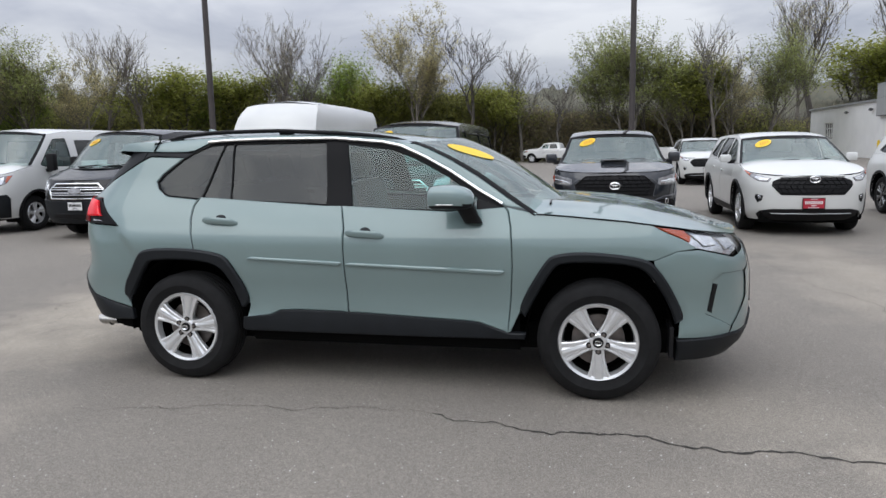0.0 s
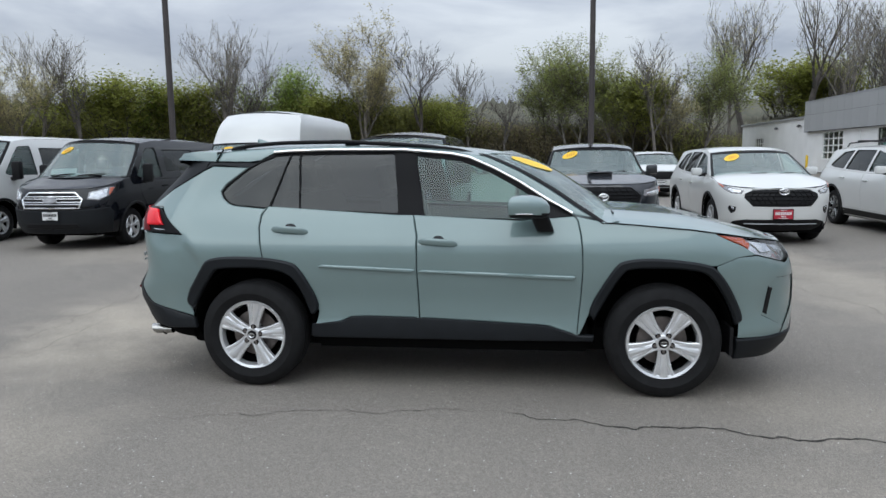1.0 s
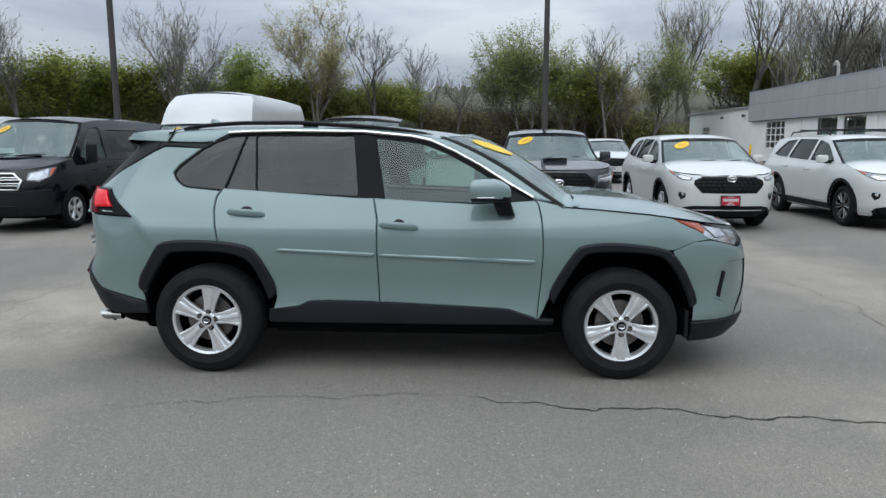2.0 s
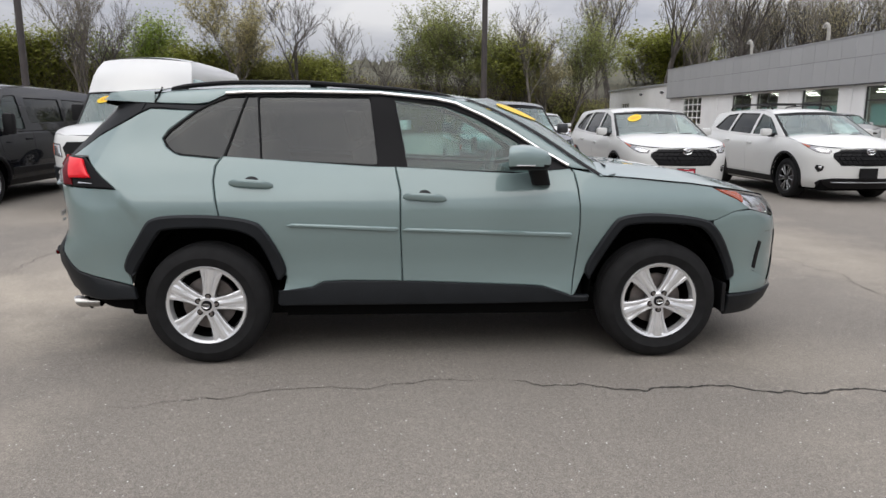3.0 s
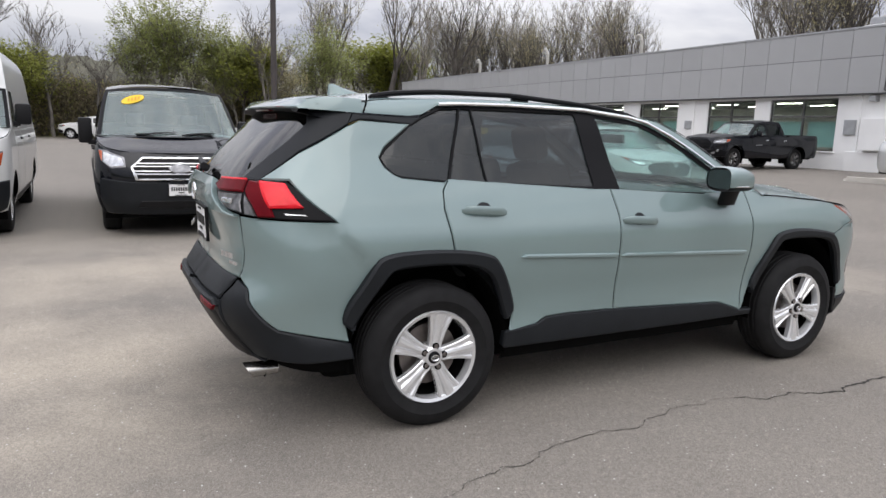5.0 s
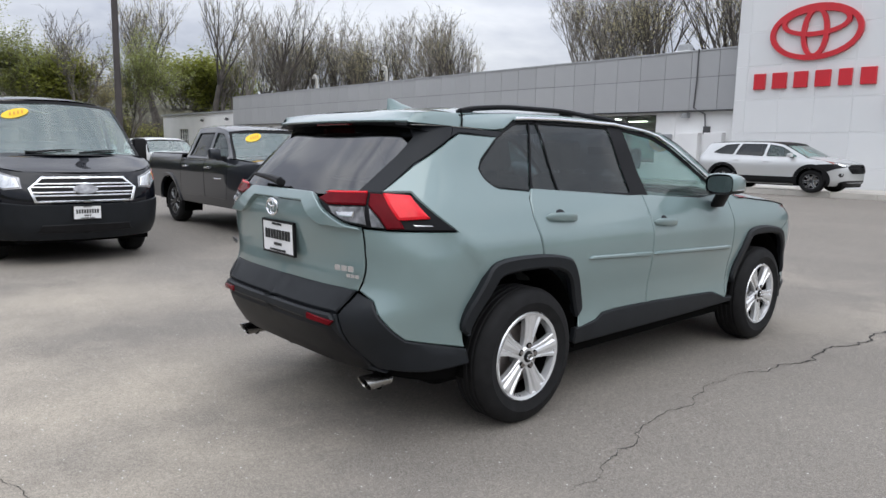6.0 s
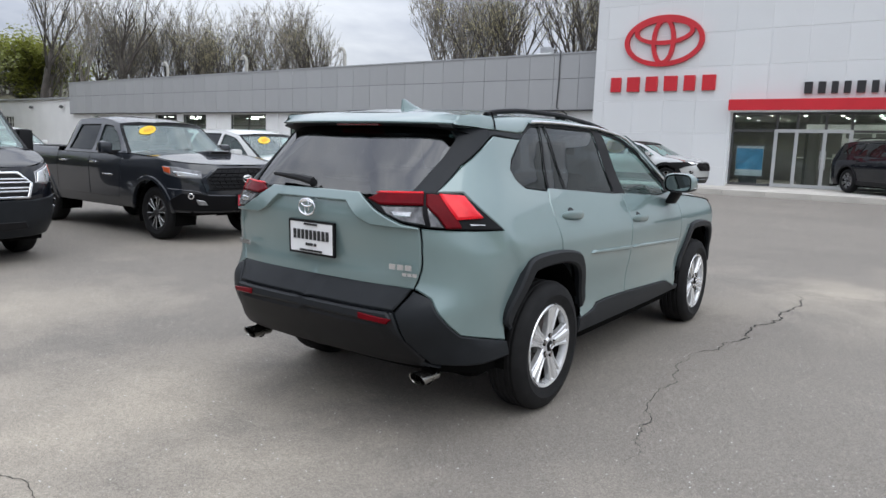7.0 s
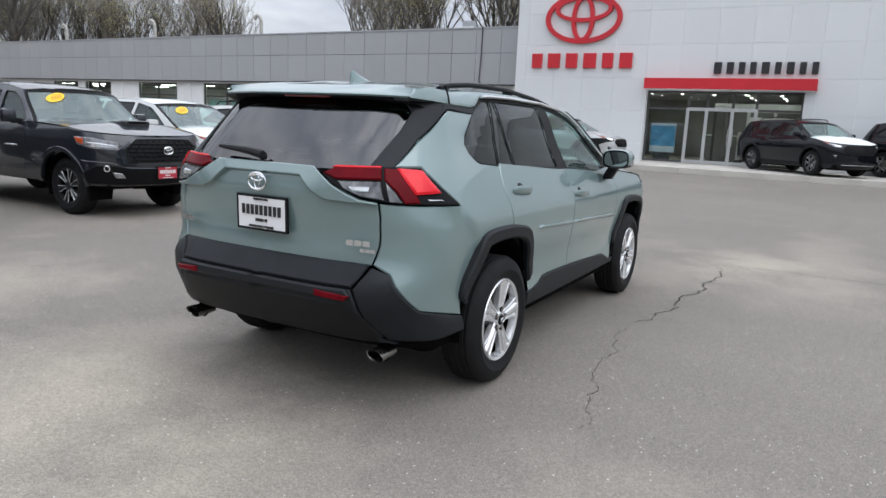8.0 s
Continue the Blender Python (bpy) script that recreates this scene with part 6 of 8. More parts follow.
    for z, x0, x1, half in ((1.600, -1.605, -1.34, 0.040), (1.632, -1.605, -1.38, 0.030), (1.650, -1.602, -1.445, 0.020), (1.668, -1.600, -1.515, 0.012), (1.684, -1.598, -1.558, 0.006), (1.687, -1.592, -1.572, 0.002)):
        cx, ax = (x0 + x1) / 2, (x1 - x0) / 2
        rows.append([(cx + ax * math.cos(t), half * math.sin(t), z) for t in [k * math.tau / 14 for k in range(15)]])
    bm = grid_mesh(rows)
    bmesh.ops.remove_doubles(bm, verts=bm.verts, dist=1e-5)
    bmesh.ops.recalc_face_normals(bm, faces=bm.faces)
    part("antenna_fin", bm, P, car, "grey-green shark-fin antenna", True)
    # rear badges and plate
    ring_mark(tail_gate, pose(-2.318, 0.0, 1.108, 0, 0, -90), 0.056, 0.040, 0.0055, M["chrome"])
    plate_sign(tail_gate, pose(-2.282, 0.0, 0.950, 2, 0, -90), M["plate_white"], M["plate_ink"])
    for y, z, widths, h, mat in ((-0.56, 0.866, [0.034, 0.034, 0.034], 0.026, M["chrome"]), (-0.60, 0.832, [0.022, 0.022, 0.022], 0.016, M["chrome"]), (0.56, 0.872, [0.03, 0.03, 0.03, 0.03], 0.024, M["chrome"])):
        text_bars(tail_gate, "badge", mat, pose(-2.255 + 0.02 * (abs(y) > 0.58), y, z, 0, 0, -90 + 14 * (1 if y < 0 else -1)), widths, h, 0.25, 0.005, "chrome badge as plain bars")
    # floor pan and cabin
    part("floor_pan", boxed((-1.85, -0.72, 0.25), (2.0, 0.72, 0.42), 0.05), M["liner"], car, "black underbody")
    part("cabin_floor", boxed((-1.95, -0.50, 0.40), (0.88, 0.50, 0.52), 0.02), M["cabin"], car, "dark cabin floor")
    for y in (-0.37, 0.37):
        seat(car, -0.02, y)
    seat(car, -0.72, 0, 1.24, bench=True)
    bm = boxed((0.55, -0.74, 0.72), (1.0, 0.74, 1.10), 0.08)
    part("dashboard", bm, M["cabin"], car, "dark dashboard", True)
    bm = bmesh.new()
    n = 28
    tube(bm, [(0.19 * math.sin(k * math.tau / n) * 0.35, 0.185 * math.cos(k * math.tau / n), 0.175 * math.sin(k * math.tau / n)) for k in range(n + 1)], 0.016, 8, False)
    box(bm, (-0.02, -0.16, -0.02), (0.02, 0.16, 0.03), 0.01)
    ob = part("steering_wheel", bm, M["cabin"], car, "dark steering wheel", True)
    ob.matrix_basis = pose(0.42, 0.37, 1.03)
    part("rear_view_mirror", boxed((0.42, -0.12, 1.40), (0.44, 0.12, 1.46), 0.01), M["cabin"], car, "inside mirror", True)
    for s in (-1, 1):
        poly = [(-1.15, 0.95), (-1.2, 1.18), (0.55, 1.11), (0.80, 1.10), (0.78, 0.55), (-0.80, 0.55)]
        panel("door_lining", car, S, poly, M["cabin"], "dark door lining", s, lift=-0.07, step=0.2, edge=0)
    part("headliner", grid_mesh([[(x, f * (w(top(x)) - 0.03), top(x) + 0.02 - 0.03 * f * f) for f in (-1, -0.5, 0, 0.5, 1)] for x in [-1.8 + 0.2 * i for i in range(10)]]), M["room"], car, "pale roof lining", True)
    return car


build_hero()


# ---- the other vehicles ----
def parked_vehicle(sp, at, turn, label, category, group="", paint="white_car", clad="black_plastic", wheel_style="five", sticker=False, plate=None, clear=False, size=(1, 1, 1)):
    """One vehicle from its numbers sp; local x points ahead."""
    car = thing(sp["name"], label, category, at, turn, group)
    car.scale = size
    P, K = M[paint], M[clad]
    w, xr, xf = curve(sp["w"]), curve(sp["xr"]), curve(sp["xf"])
    S = Shell(w, xr, xf, sp["rear"], sp["front"], sp.get("nr", 4.0), sp.get("nf", 3.0))
    C = Shell(w, curve(sp["cab_xr"]), xf, sp["cab_rear"], sp["front"], 6.0, 3.0) if "cab_xr" in sp else S
    U0, U1, V0 = S.u0 + 1e-4, S.u1 - 1e-4, C.u0 + 1e-4
    ax_r, ax_f, R = sp["axles"][0], sp["axles"][1], sp["radius"]
    a = R + 0.075
    zb = sp["floor"]

    def notch(x):
        pts = [(x + a * math.cos(math.radians(d)), R * 1.02 + a * math.sin(math.radians(d))) for d in range(180, -1, -15)]
        return [(x - a, zb)] + pts + [(x + a, zb)]
    belt, top = sp["belt"], curve(sp["top"])
    lower_top = [(U0, sp["low_top"][0][1])] + sp["low_top"] + [(U1, sp["nose_z"])]
    lower = [(U0, zb + 0.04)] + notch(ax_r) + notch(ax_f) + [(U1, zb)] + lower_top[::-1]
    st = 0.085
    body = panel("body", car, S, lower, P, "", 0, step=st)
    panel("liner", car, S, [(U0, zb + 0.05)] + notch(ax_r) + notch(ax_f) + [(U1, zb + 0.05)] + lower_top[::-1], M["liner"], "", 0, lift=-0.05, step=0.2, edge=0)
    pil = sp["pillar"]
    x_end = sp["roof_back"]
    xs = [x_end + (pil[-1][0] - x_end) * i / 12 for i in range(13)]
    cab = [(V0, belt[0][1])] + belt + pil + [(x, top(x)) for x in xs[::-1]] + [(V0, sp["rear_top"])]
    holes = [rounded(h, 0.03) for h in sp["windows"]]
    panel("upper_body", car, C, cab, P, "", 0, holes=holes, step=st)
    for i, h in enumerate(holes):
        for side in (-1, 1):
            kind = M["tint_clear"] if i == 0 else (M["tint_dark"])
            if sp.get("van") and i > 0:
                kind = M["tint_dark"]
            g = panel("window", car, C, inset(h, -0.004), kind, "clear side window" if i == 0 else "dark tinted side window", side, lift=-0.012, step=0.15, edge=0)
            g.visible_shadow = False
            panel("window_trim", car, C, inset(h, -0.018), M["gloss_black"], "", side, holes=[inset(h, 0.006)], lift=0.003, step=0.1, edge=0)
    # roof, windscreen, bonnet
    rows = []
    for i in range(17):
        x = x_end + (pil[-1][0] - x_end) * i / 16
        ze, lead = top(x), sp["bow"] * smooth01((i - 9) / 7)
        tail = (C.at(V0, sp["rear_top"]).x - x_end) * 0.9 * smooth01((5 - i) / 5)
        rows.append([(x + (lead + tail) * (1 - f * f), f * w(ze), ze + sp["crown"] * (1 - abs(f) ** 2.6)) for f in [-1 + 2 * j / 16 for j in range(17)]])
    bm = grid_mesh(rows)
    bmesh.ops.recalc_face_normals(bm, faces=bm.faces)
    part("roof", bm, M[sp.get("roof_mat", paint)], car, "", True)
    px = curve([(z, x) for x, z in pil])
    z0, z1, z2 = pil[0][1], sp.get("screen_top", pil[-1][1]), pil[-1][1]

    def screen(f, z, out=0.0):
        return Vector((px(z) + sp["bow"] * (1 - abs(f) ** 2.3) + out, f * (w(z) - 0.005), z + sp["crown"] * 0.6 * (1 - f * f) * (z - z0) / (z2 - z0) + out * 0.5))
    bm = grid_mesh([[screen(f, z0 + (z1 - z0) * i / 10) for f in [-1 + 2 * j / 16 for j in range(17)]] for i in range(11)])
    bmesh.ops.recalc_face_normals(bm, faces=bm.faces)
    glass = part("windscreen", bm, M["tint_screen"], car, "wide clear windscreen", True)
    glass.visible_shadow = False
    if z2 > z1 + 0.05:
        bm = grid_mesh([[screen(f, z1 + (z2 - z1) * i / 8) for f in [-1 + 2 * j / 16 for j in range(17)]] for i in range(9)])
        bmesh.ops.recalc_face_normals(bm, faces=bm.faces)
        part("roof_cap", bm, P, car, "", True)
    for f0, f1 in ((-1.0, -0.95), (0.95, 1.0)):
        part("windscreen_edge", grid_mesh([[screen(f, z0 + (z1 - z0) * i / 10, 0.004) for f in (f0, (f0 + f1) / 2, f1)] for i in range(11)]), M["gloss_black"], car, "black windscreen edge", True)
    part("windscreen_edge", grid_mesh([[screen(-1 + 2 * j / 16, z1 - d, 0.004) for j in range(17)] for d in (0.0, 0.035)]), M["gloss_black"], car, "black windscreen edge", True)
    for y in (-0.45, 0.12):
        bm = bmesh.new()
        tube(bm, [screen(y, z0 + 0.01, 0.02), screen(y + 0.25, z0 + 0.035, 0.02), screen(y + 0.5, z0 + 0.05, 0.015)], [0.014, 0.010, 0.007], 5)
        part("wiper", bm, M["black_plastic"], car, "black wiper")
    if sticker:
        bm = bmesh.new()
        cz, cf = z1 - (z1 - z0) * 0.25, -0.55
        bm.faces.new([bm.verts.new(screen(cf + 0.17 * math.cos(k * math.tau / 24), cz + 0.055 * math.sin(k * math.tau / 24) + 0.03 * math.cos(k * math.tau / 24), 0.012)) for k in range(24)])
        ob = part("sticker", bm, M["sticker"], glass, "yellow oval price sticker")
        bm = bmesh.new()
        for k in range(4):
            c = cf - 0.075 + 0.05 * k
            bm.faces.new([bm.verts.new(screen(c + d, cz + e + 0.03 * (c + d - cf) / 0.17, 0.017)) for d, e in ((0, -0.022), (0.026, -0.022), (0.026, 0.022), (0, 0.022))])
        part("sticker_writing", bm, M["sticker_ink"], glass, "writing as plain bars")
    hz = curve(sp["hood"])
    h0, h1 = sp["hood"][0][0], sp["hood"][-1][0]
    rows = []
    for i in range(19):
        u = h0 + (h1 - h0) * i / 18
        e = S.at(u, hz(u))
        rise = sp["hood_rise"] * smooth01((xf(0.7) - 0.02 - e.x) / 0.8)
        rows.append([(e.x + sp.get("hood_bow", 0.06) * (1 - f * f) * smooth01((e.x - h0) / 0.5), -f * e.y * 0.99, e.z + 0.004 + rise * (1 - abs(f) ** 3.4)) for f in [-1 + 2 * j / 16 for j in range(17)]])
    bm = grid_mesh(rows)
    bmesh.ops.recalc_face_normals(bm, faces=bm.faces)
    bonnet = part("bonnet", bm, P, car, "", True)
    bm = grid_mesh([[(px(z0) + d + sp["bow"] * (1 - abs(f) ** 2.3), f * (w(z0) - 0.03), z0 - k) for f in [-1 + j / 8 for j in range(17)]] for d, k in ((-0.12, 0.02), (0.02, 0.0), (0.10, 0.012))])
    part("cowl", bm, M["black_plastic"], car, "black cowl", True)
    # doors
    for nm, poly in sp["doors"]:
        for side in (-1, 1):
            d = panel(nm, car, S, inset(poly, 0.002), P, "", side, lift=0.004, step=st, edge=0.01, drop=0.009)
            xs_, zs_ = [p[0] for p in poly], [p[1] for p in poly]
            x, z = min(xs_) + 0.13, max(zs_) - 0.13
            n = S.at(x, z)
            bm = boxed((x - 0.09, n.y - 0.03, z - 0.016), (x + 0.09, n.y + 0.01, z + 0.016), 0.012)
            if side > 0:
                bmesh.ops.scale(bm, vec=(1, -1, 1), verts=bm.verts)
            part("door_handle", bm, M[sp.get("handle", paint)], d, "", True)
    # trims and lamps, by the distance from the nose's middle line
    for nm, poly, mat, lift, skirt, side, text in sp["front_parts"]:
        real = [(U1 - y, z) for y, z in poly]
        for s in ((0,) if side == 0 else (-1, 1)):
            panel(nm, car, S, real, M[mat] if mat in M else P, text, s, lift=lift, step=0.06, edge=0.006, skirt=skirt)
    for nm, poly, mat, lift, skirt, text in sp["side_parts"]:
        for s in (-1, 1):
            panel(nm, car, S, poly, M[mat] if mat in M else P, text, s, lift=lift, step=0.07, edge=0.006, skirt=skirt)
    for x in (ax_r, ax_f):
        if sp.get("arch"):
            ring = [(x + (a + 0.0) * math.cos(math.radians(d)), R * 1.02 + a * math.sin(math.radians(d))) for d in range(200, -21, -10)]
            ring += [(x + (a + sp["arch"]) * math.cos(math.radians(d)), R * 1.02 + (a + sp["arch"]) * math.sin(math.radians(d))) for d in range(-20, 201, 10)]
            ring = [(u, max(z, zb)) for u, z in ring]
            for s in (-1, 1):
                panel("arch_trim", car, S, ring, K if sp.get("arch_clad", True) else P, "", s, lift=0.02, step=0.07, edge=0.008, skirt=0.05)
        for s in (-1, 1):
            wheel(car, (x, s * (w(R) - 0.01), R), s, R, sp["rim"], 0.24, wheel_style, 0.3 * s + x, False)
            rows = [[(x + (a + 0.01) * math.cos(t), s * yy, R + (a + 0.01) * math.sin(t)) for t in [math.radians(-20 + 220 * j / 14) for j in range(15)]] for yy in (w(R) - 0.03, w(R) - 0.36)]
            rows.append([(x, s * (w(R) - 0.37), R)] * 15)
            bm = grid_mesh(rows)
            bmesh.ops.remove_doubles(bm, verts=bm.verts, dist=1e-5)
            part("wheel_well", bm, M["liner"], car, "black wheel well")
    # mirrors
    mx, mz, mw, mh = sp["mirror"]
    for s in (-1, 1):
        y = w(mz - 0.1)
        bm = boxed((mx - 0.06, s * (y + 0.04), mz - mh / 2), (mx + 0.07, s * (y + 0.04 + mw), mz + mh / 2), 0.045)
        m = part("mirror", bm, M[sp.get("mirror_mat", paint)], car, "", True)
        part("mirror_foot", boxed((mx - 0.02, s * (y - 0.04), mz - mh / 2 - 0.02), (mx + 0.06, s * (y + 0.10), mz - mh / 2 + 0.05), 0.015), M["black_plastic"], m, "black mirror foot")
        part("mirror_glass", boxed((mx - 0.066, s * (y + 0.06), mz - mh / 2 + 0.025), (mx - 0.058, s * (y + 0.02 + mw), mz + mh / 2 - 0.025)), M["chrome"], m, "mirror glass")
    # plate
    if plate:
        nose = S.at(U1, sp["plate_z"]).x + 0.03
        plate_sign(car, pose(nose, 0, sp["plate_z"], 0, 0, 90), M["red_plate"] if plate == "red" else M["plate_white"] if plate == "white" else M["black_plastic"], M["plate_white"] if plate == "red" else M["plate_ink"], plate != "black", sp.get("plate_w", 0.31))
    # cabin
    part("floor_pan", boxed((U_min(sp) + 0.15, -0.72, zb - 0.04), (xf(0.5) - 0.2, 0.72, zb + 0.2), 0.04), M["liner"], car, "black underbody")
    cx = pil[0][0]
    part("dashboard", boxed((cx - 0.45, -w(z0) + 0.12, z0 - 0.38), (cx + 0.02, w(z0) - 0.12, z0 - 0.02), 0.06), M["cabin"], car, "dark dashboard", True)
    for y in (-0.4, 0.4):
        bm = boxed((-0.07, -0.25, 0), (0.07, 0.25, 0.62), 0.05)
        box(bm, (-0.05, -0.13, 0.66), (0.05, 0.13, 0.84), 0.04)
        ob = part("seat_back", bm, M["seat"], car, "dark seat back", True)
        ob.matrix_basis = pose(cx - 1.05, y, z0 - 0.50, 0, -14, 0)
    bm = boxed((x_end + 0.2, -w(z0) + 0.15, z0 - 0.52), (cx - 0.3, w(z0) - 0.15, z0 - 0.48))
    part("cabin_floor", bm, M["cabin"], car, "dark cabin floor")
    if not clear:
        bm = boxed((cx - 1.95, -w(z0) + 0.12, z0 - 0.5), (cx - 1.9, w(z0) - 0.12, z0 + 0.16), 0.02)
        part("rear_seat_back", bm, M["seat"], car, "dark rear seat back")
    return car


def U_min(sp):
    return sp["xr"][1][1]


def net(sp, a, b, z0, z1, count):
    """Slanted bars across a grille, both ways, for a honeycomb look."""
    step = (b - a) / count
    for k in range(count):
        y, mid = a + step * k, (z0 + z1) / 2
        sp["front_parts"].append(("grille_mesh", [(y, z0), (y + 0.014, z0), (y + step + 0.014, mid), (y + 0.014, z1), (y, z1), (y + step, mid)], "gloss_black", 0.016, 0.008, 1, ""))


def suv_numbers(name="suv", grille="net"):
    sp = dict(name=name, rear=-1.75, front=1.55, nr=4.0, nf=2.7, floor=0.24, radius=0.375, rim=0.245, axles=(-1.425, 1.425),
              w=[(0.2, 0.82), (0.35, 0.915), (0.6, 0.935), (0.85, 0.955), (1.0, 0.94), (1.12, 0.885), (1.35, 0.80), (1.6, 0.69), (1.7, 0.62)],
              xr=[(0.25, -2.42), (0.5, -2.52), (0.8, -2.52), (1.1, -2.50), (1.3, -2.38), (1.6, -2.15), (1.7, -2.0)],
              xf=[(0.2, 2.25), (0.35, 2.40), (0.5, 2.43), (0.7, 2.43), (0.85, 2.40), (0.95, 2.34), (1.05, 2.2)],
              top=[(-2.2, 1.56), (-1.6, 1.62), (-0.8, 1.64), (0.0, 1.63), (0.5, 1.55)],
              low_top=[(-2.3, 1.20), (-1.75, 1.20), (-1.2, 1.165), (0.0, 1.125), (1.22, 1.125), (1.7, 1.07), (2.1, 1.0), (2.5, 0.96)], nose_z=0.95,
              belt=[(-2.3, 1.20), (-1.75, 1.20), (-1.2, 1.165), (0.0, 1.125), (1.22, 1.125)],
              pillar=[(1.25, 1.135), (1.0, 1.27), (0.72, 1.42), (0.46, 1.555)], roof_back=-1.95, rear_top=1.60, bow=0.26, crown=0.042,
              windows=[[(-0.02, 1.165), (0.95, 1.16), (0.62, 1.38), (0.42, 1.49), (0.02, 1.57)], [(-1.05, 1.20), (-0.12, 1.165), (-0.07, 1.575), (-0.9, 1.585)], [(-1.85, 1.27), (-1.6, 1.23), (-1.14, 1.205), (-1.0, 1.58), (-1.45, 1.545)]],
              doors=[("front_door", [(-0.10, 1.115), (-0.10, 0.42), (0.85, 0.40), (1.0, 0.62), (1.08, 0.95), (1.06, 1.115)]), ("rear_door", [(-1.08, 1.15), (-1.10, 0.98), (-0.98, 0.70), (-0.84, 0.42), (-0.12, 0.42), (-0.12, 1.118)])],
              hood=[(1.15, 1.128), (1.5, 1.095), (1.9, 1.035), (2.3, 0.985), (2.75, 0.955)], hood_rise=0.075, arch=0.045,
              mirror=(0.80, 1.21, 0.20, 0.14), plate_z=0.53, side_parts=[("sill_trim", [(-0.95, 0.40), (0.95, 0.38), (0.95, 0.27), (-0.95, 0.27)], "black_plastic", 0.008, 0.02, "black sill trim")],
              front_parts=[("grille", [(0, 0.935), (0.46, 0.925), (0.585, 0.87), (0.60, 0.80), (0.47, 0.655), (0, 0.65)], "black_plastic", 0.006, 0.0, 0, "black honeycomb grille"),
                           ("grille_brow", [(0, 0.96), (0.46, 0.95), (0.47, 0.93), (0, 0.94)], "paint", 0.02, 0.02, 0, ""),
                           ("headlamp", [(0.60, 0.92), (0.64, 0.86), (0.80, 0.865), (1.0, 0.95), (1.22, 1.055), (1.0, 1.01)], "lamp_dark", 0.004, 0.0, 1, "narrow swept headlamp"),
                           ("lamp_bowl", [(0.63, 0.915), (0.67, 0.875), (0.79, 0.88), (0.90, 0.935), (0.84, 0.955)], "lamp_bowl", 0.012, 0.0, 1, "bright lamp bowl"),
                           ("amber_reflector", [(0.95, 0.985), (0.99, 0.957), (1.19, 1.048), (1.04, 1.012)], "amber", 0.012, 0.0, 1, "amber corner lens"),
                           ("fog_recess", [(0.74, 0.645), (0.87, 0.665), (0.90, 0.61), (0.84, 0.53), (0.76, 0.565)], "black_plastic", 0.005, 0.0, 1, "black fog lamp recess"),
                           ("fog_lamp", [(0.77, 0.635), (0.83, 0.645), (0.83, 0.60), (0.78, 0.595)], "lamp_bowl", 0.012, 0.0, 1, "fog lamp"),
                           ("lower_grille", [(0, 0.44), (0.60, 0.435), (0.80, 0.40), (0.88, 0.34), (0.84, 0.25), (0, 0.24)], "black_plastic", 0.006, 0.02, 0, "black lower grille"),
                           ("lower_strip", [(0, 0.375), (0.62, 0.37), (0.60, 0.355), (0, 0.355)], "galv", 0.016, 0.01, 0, "grey strip")])
    for k in range(4):
        z = 0.69 + 0.062 * k
        half = (0.47, 0.53, 0.575, 0.54)[k]
        sp["front_parts"].append(("grille_bar", [(0, z), (half, z), (half, z + 0.012), (0, z + 0.012)], "gloss_black", 0.018, 0.01, 0, "glossy grille bar"))
    net(sp, 0.06, 0.50, 0.67, 0.92, 5)
    return sp


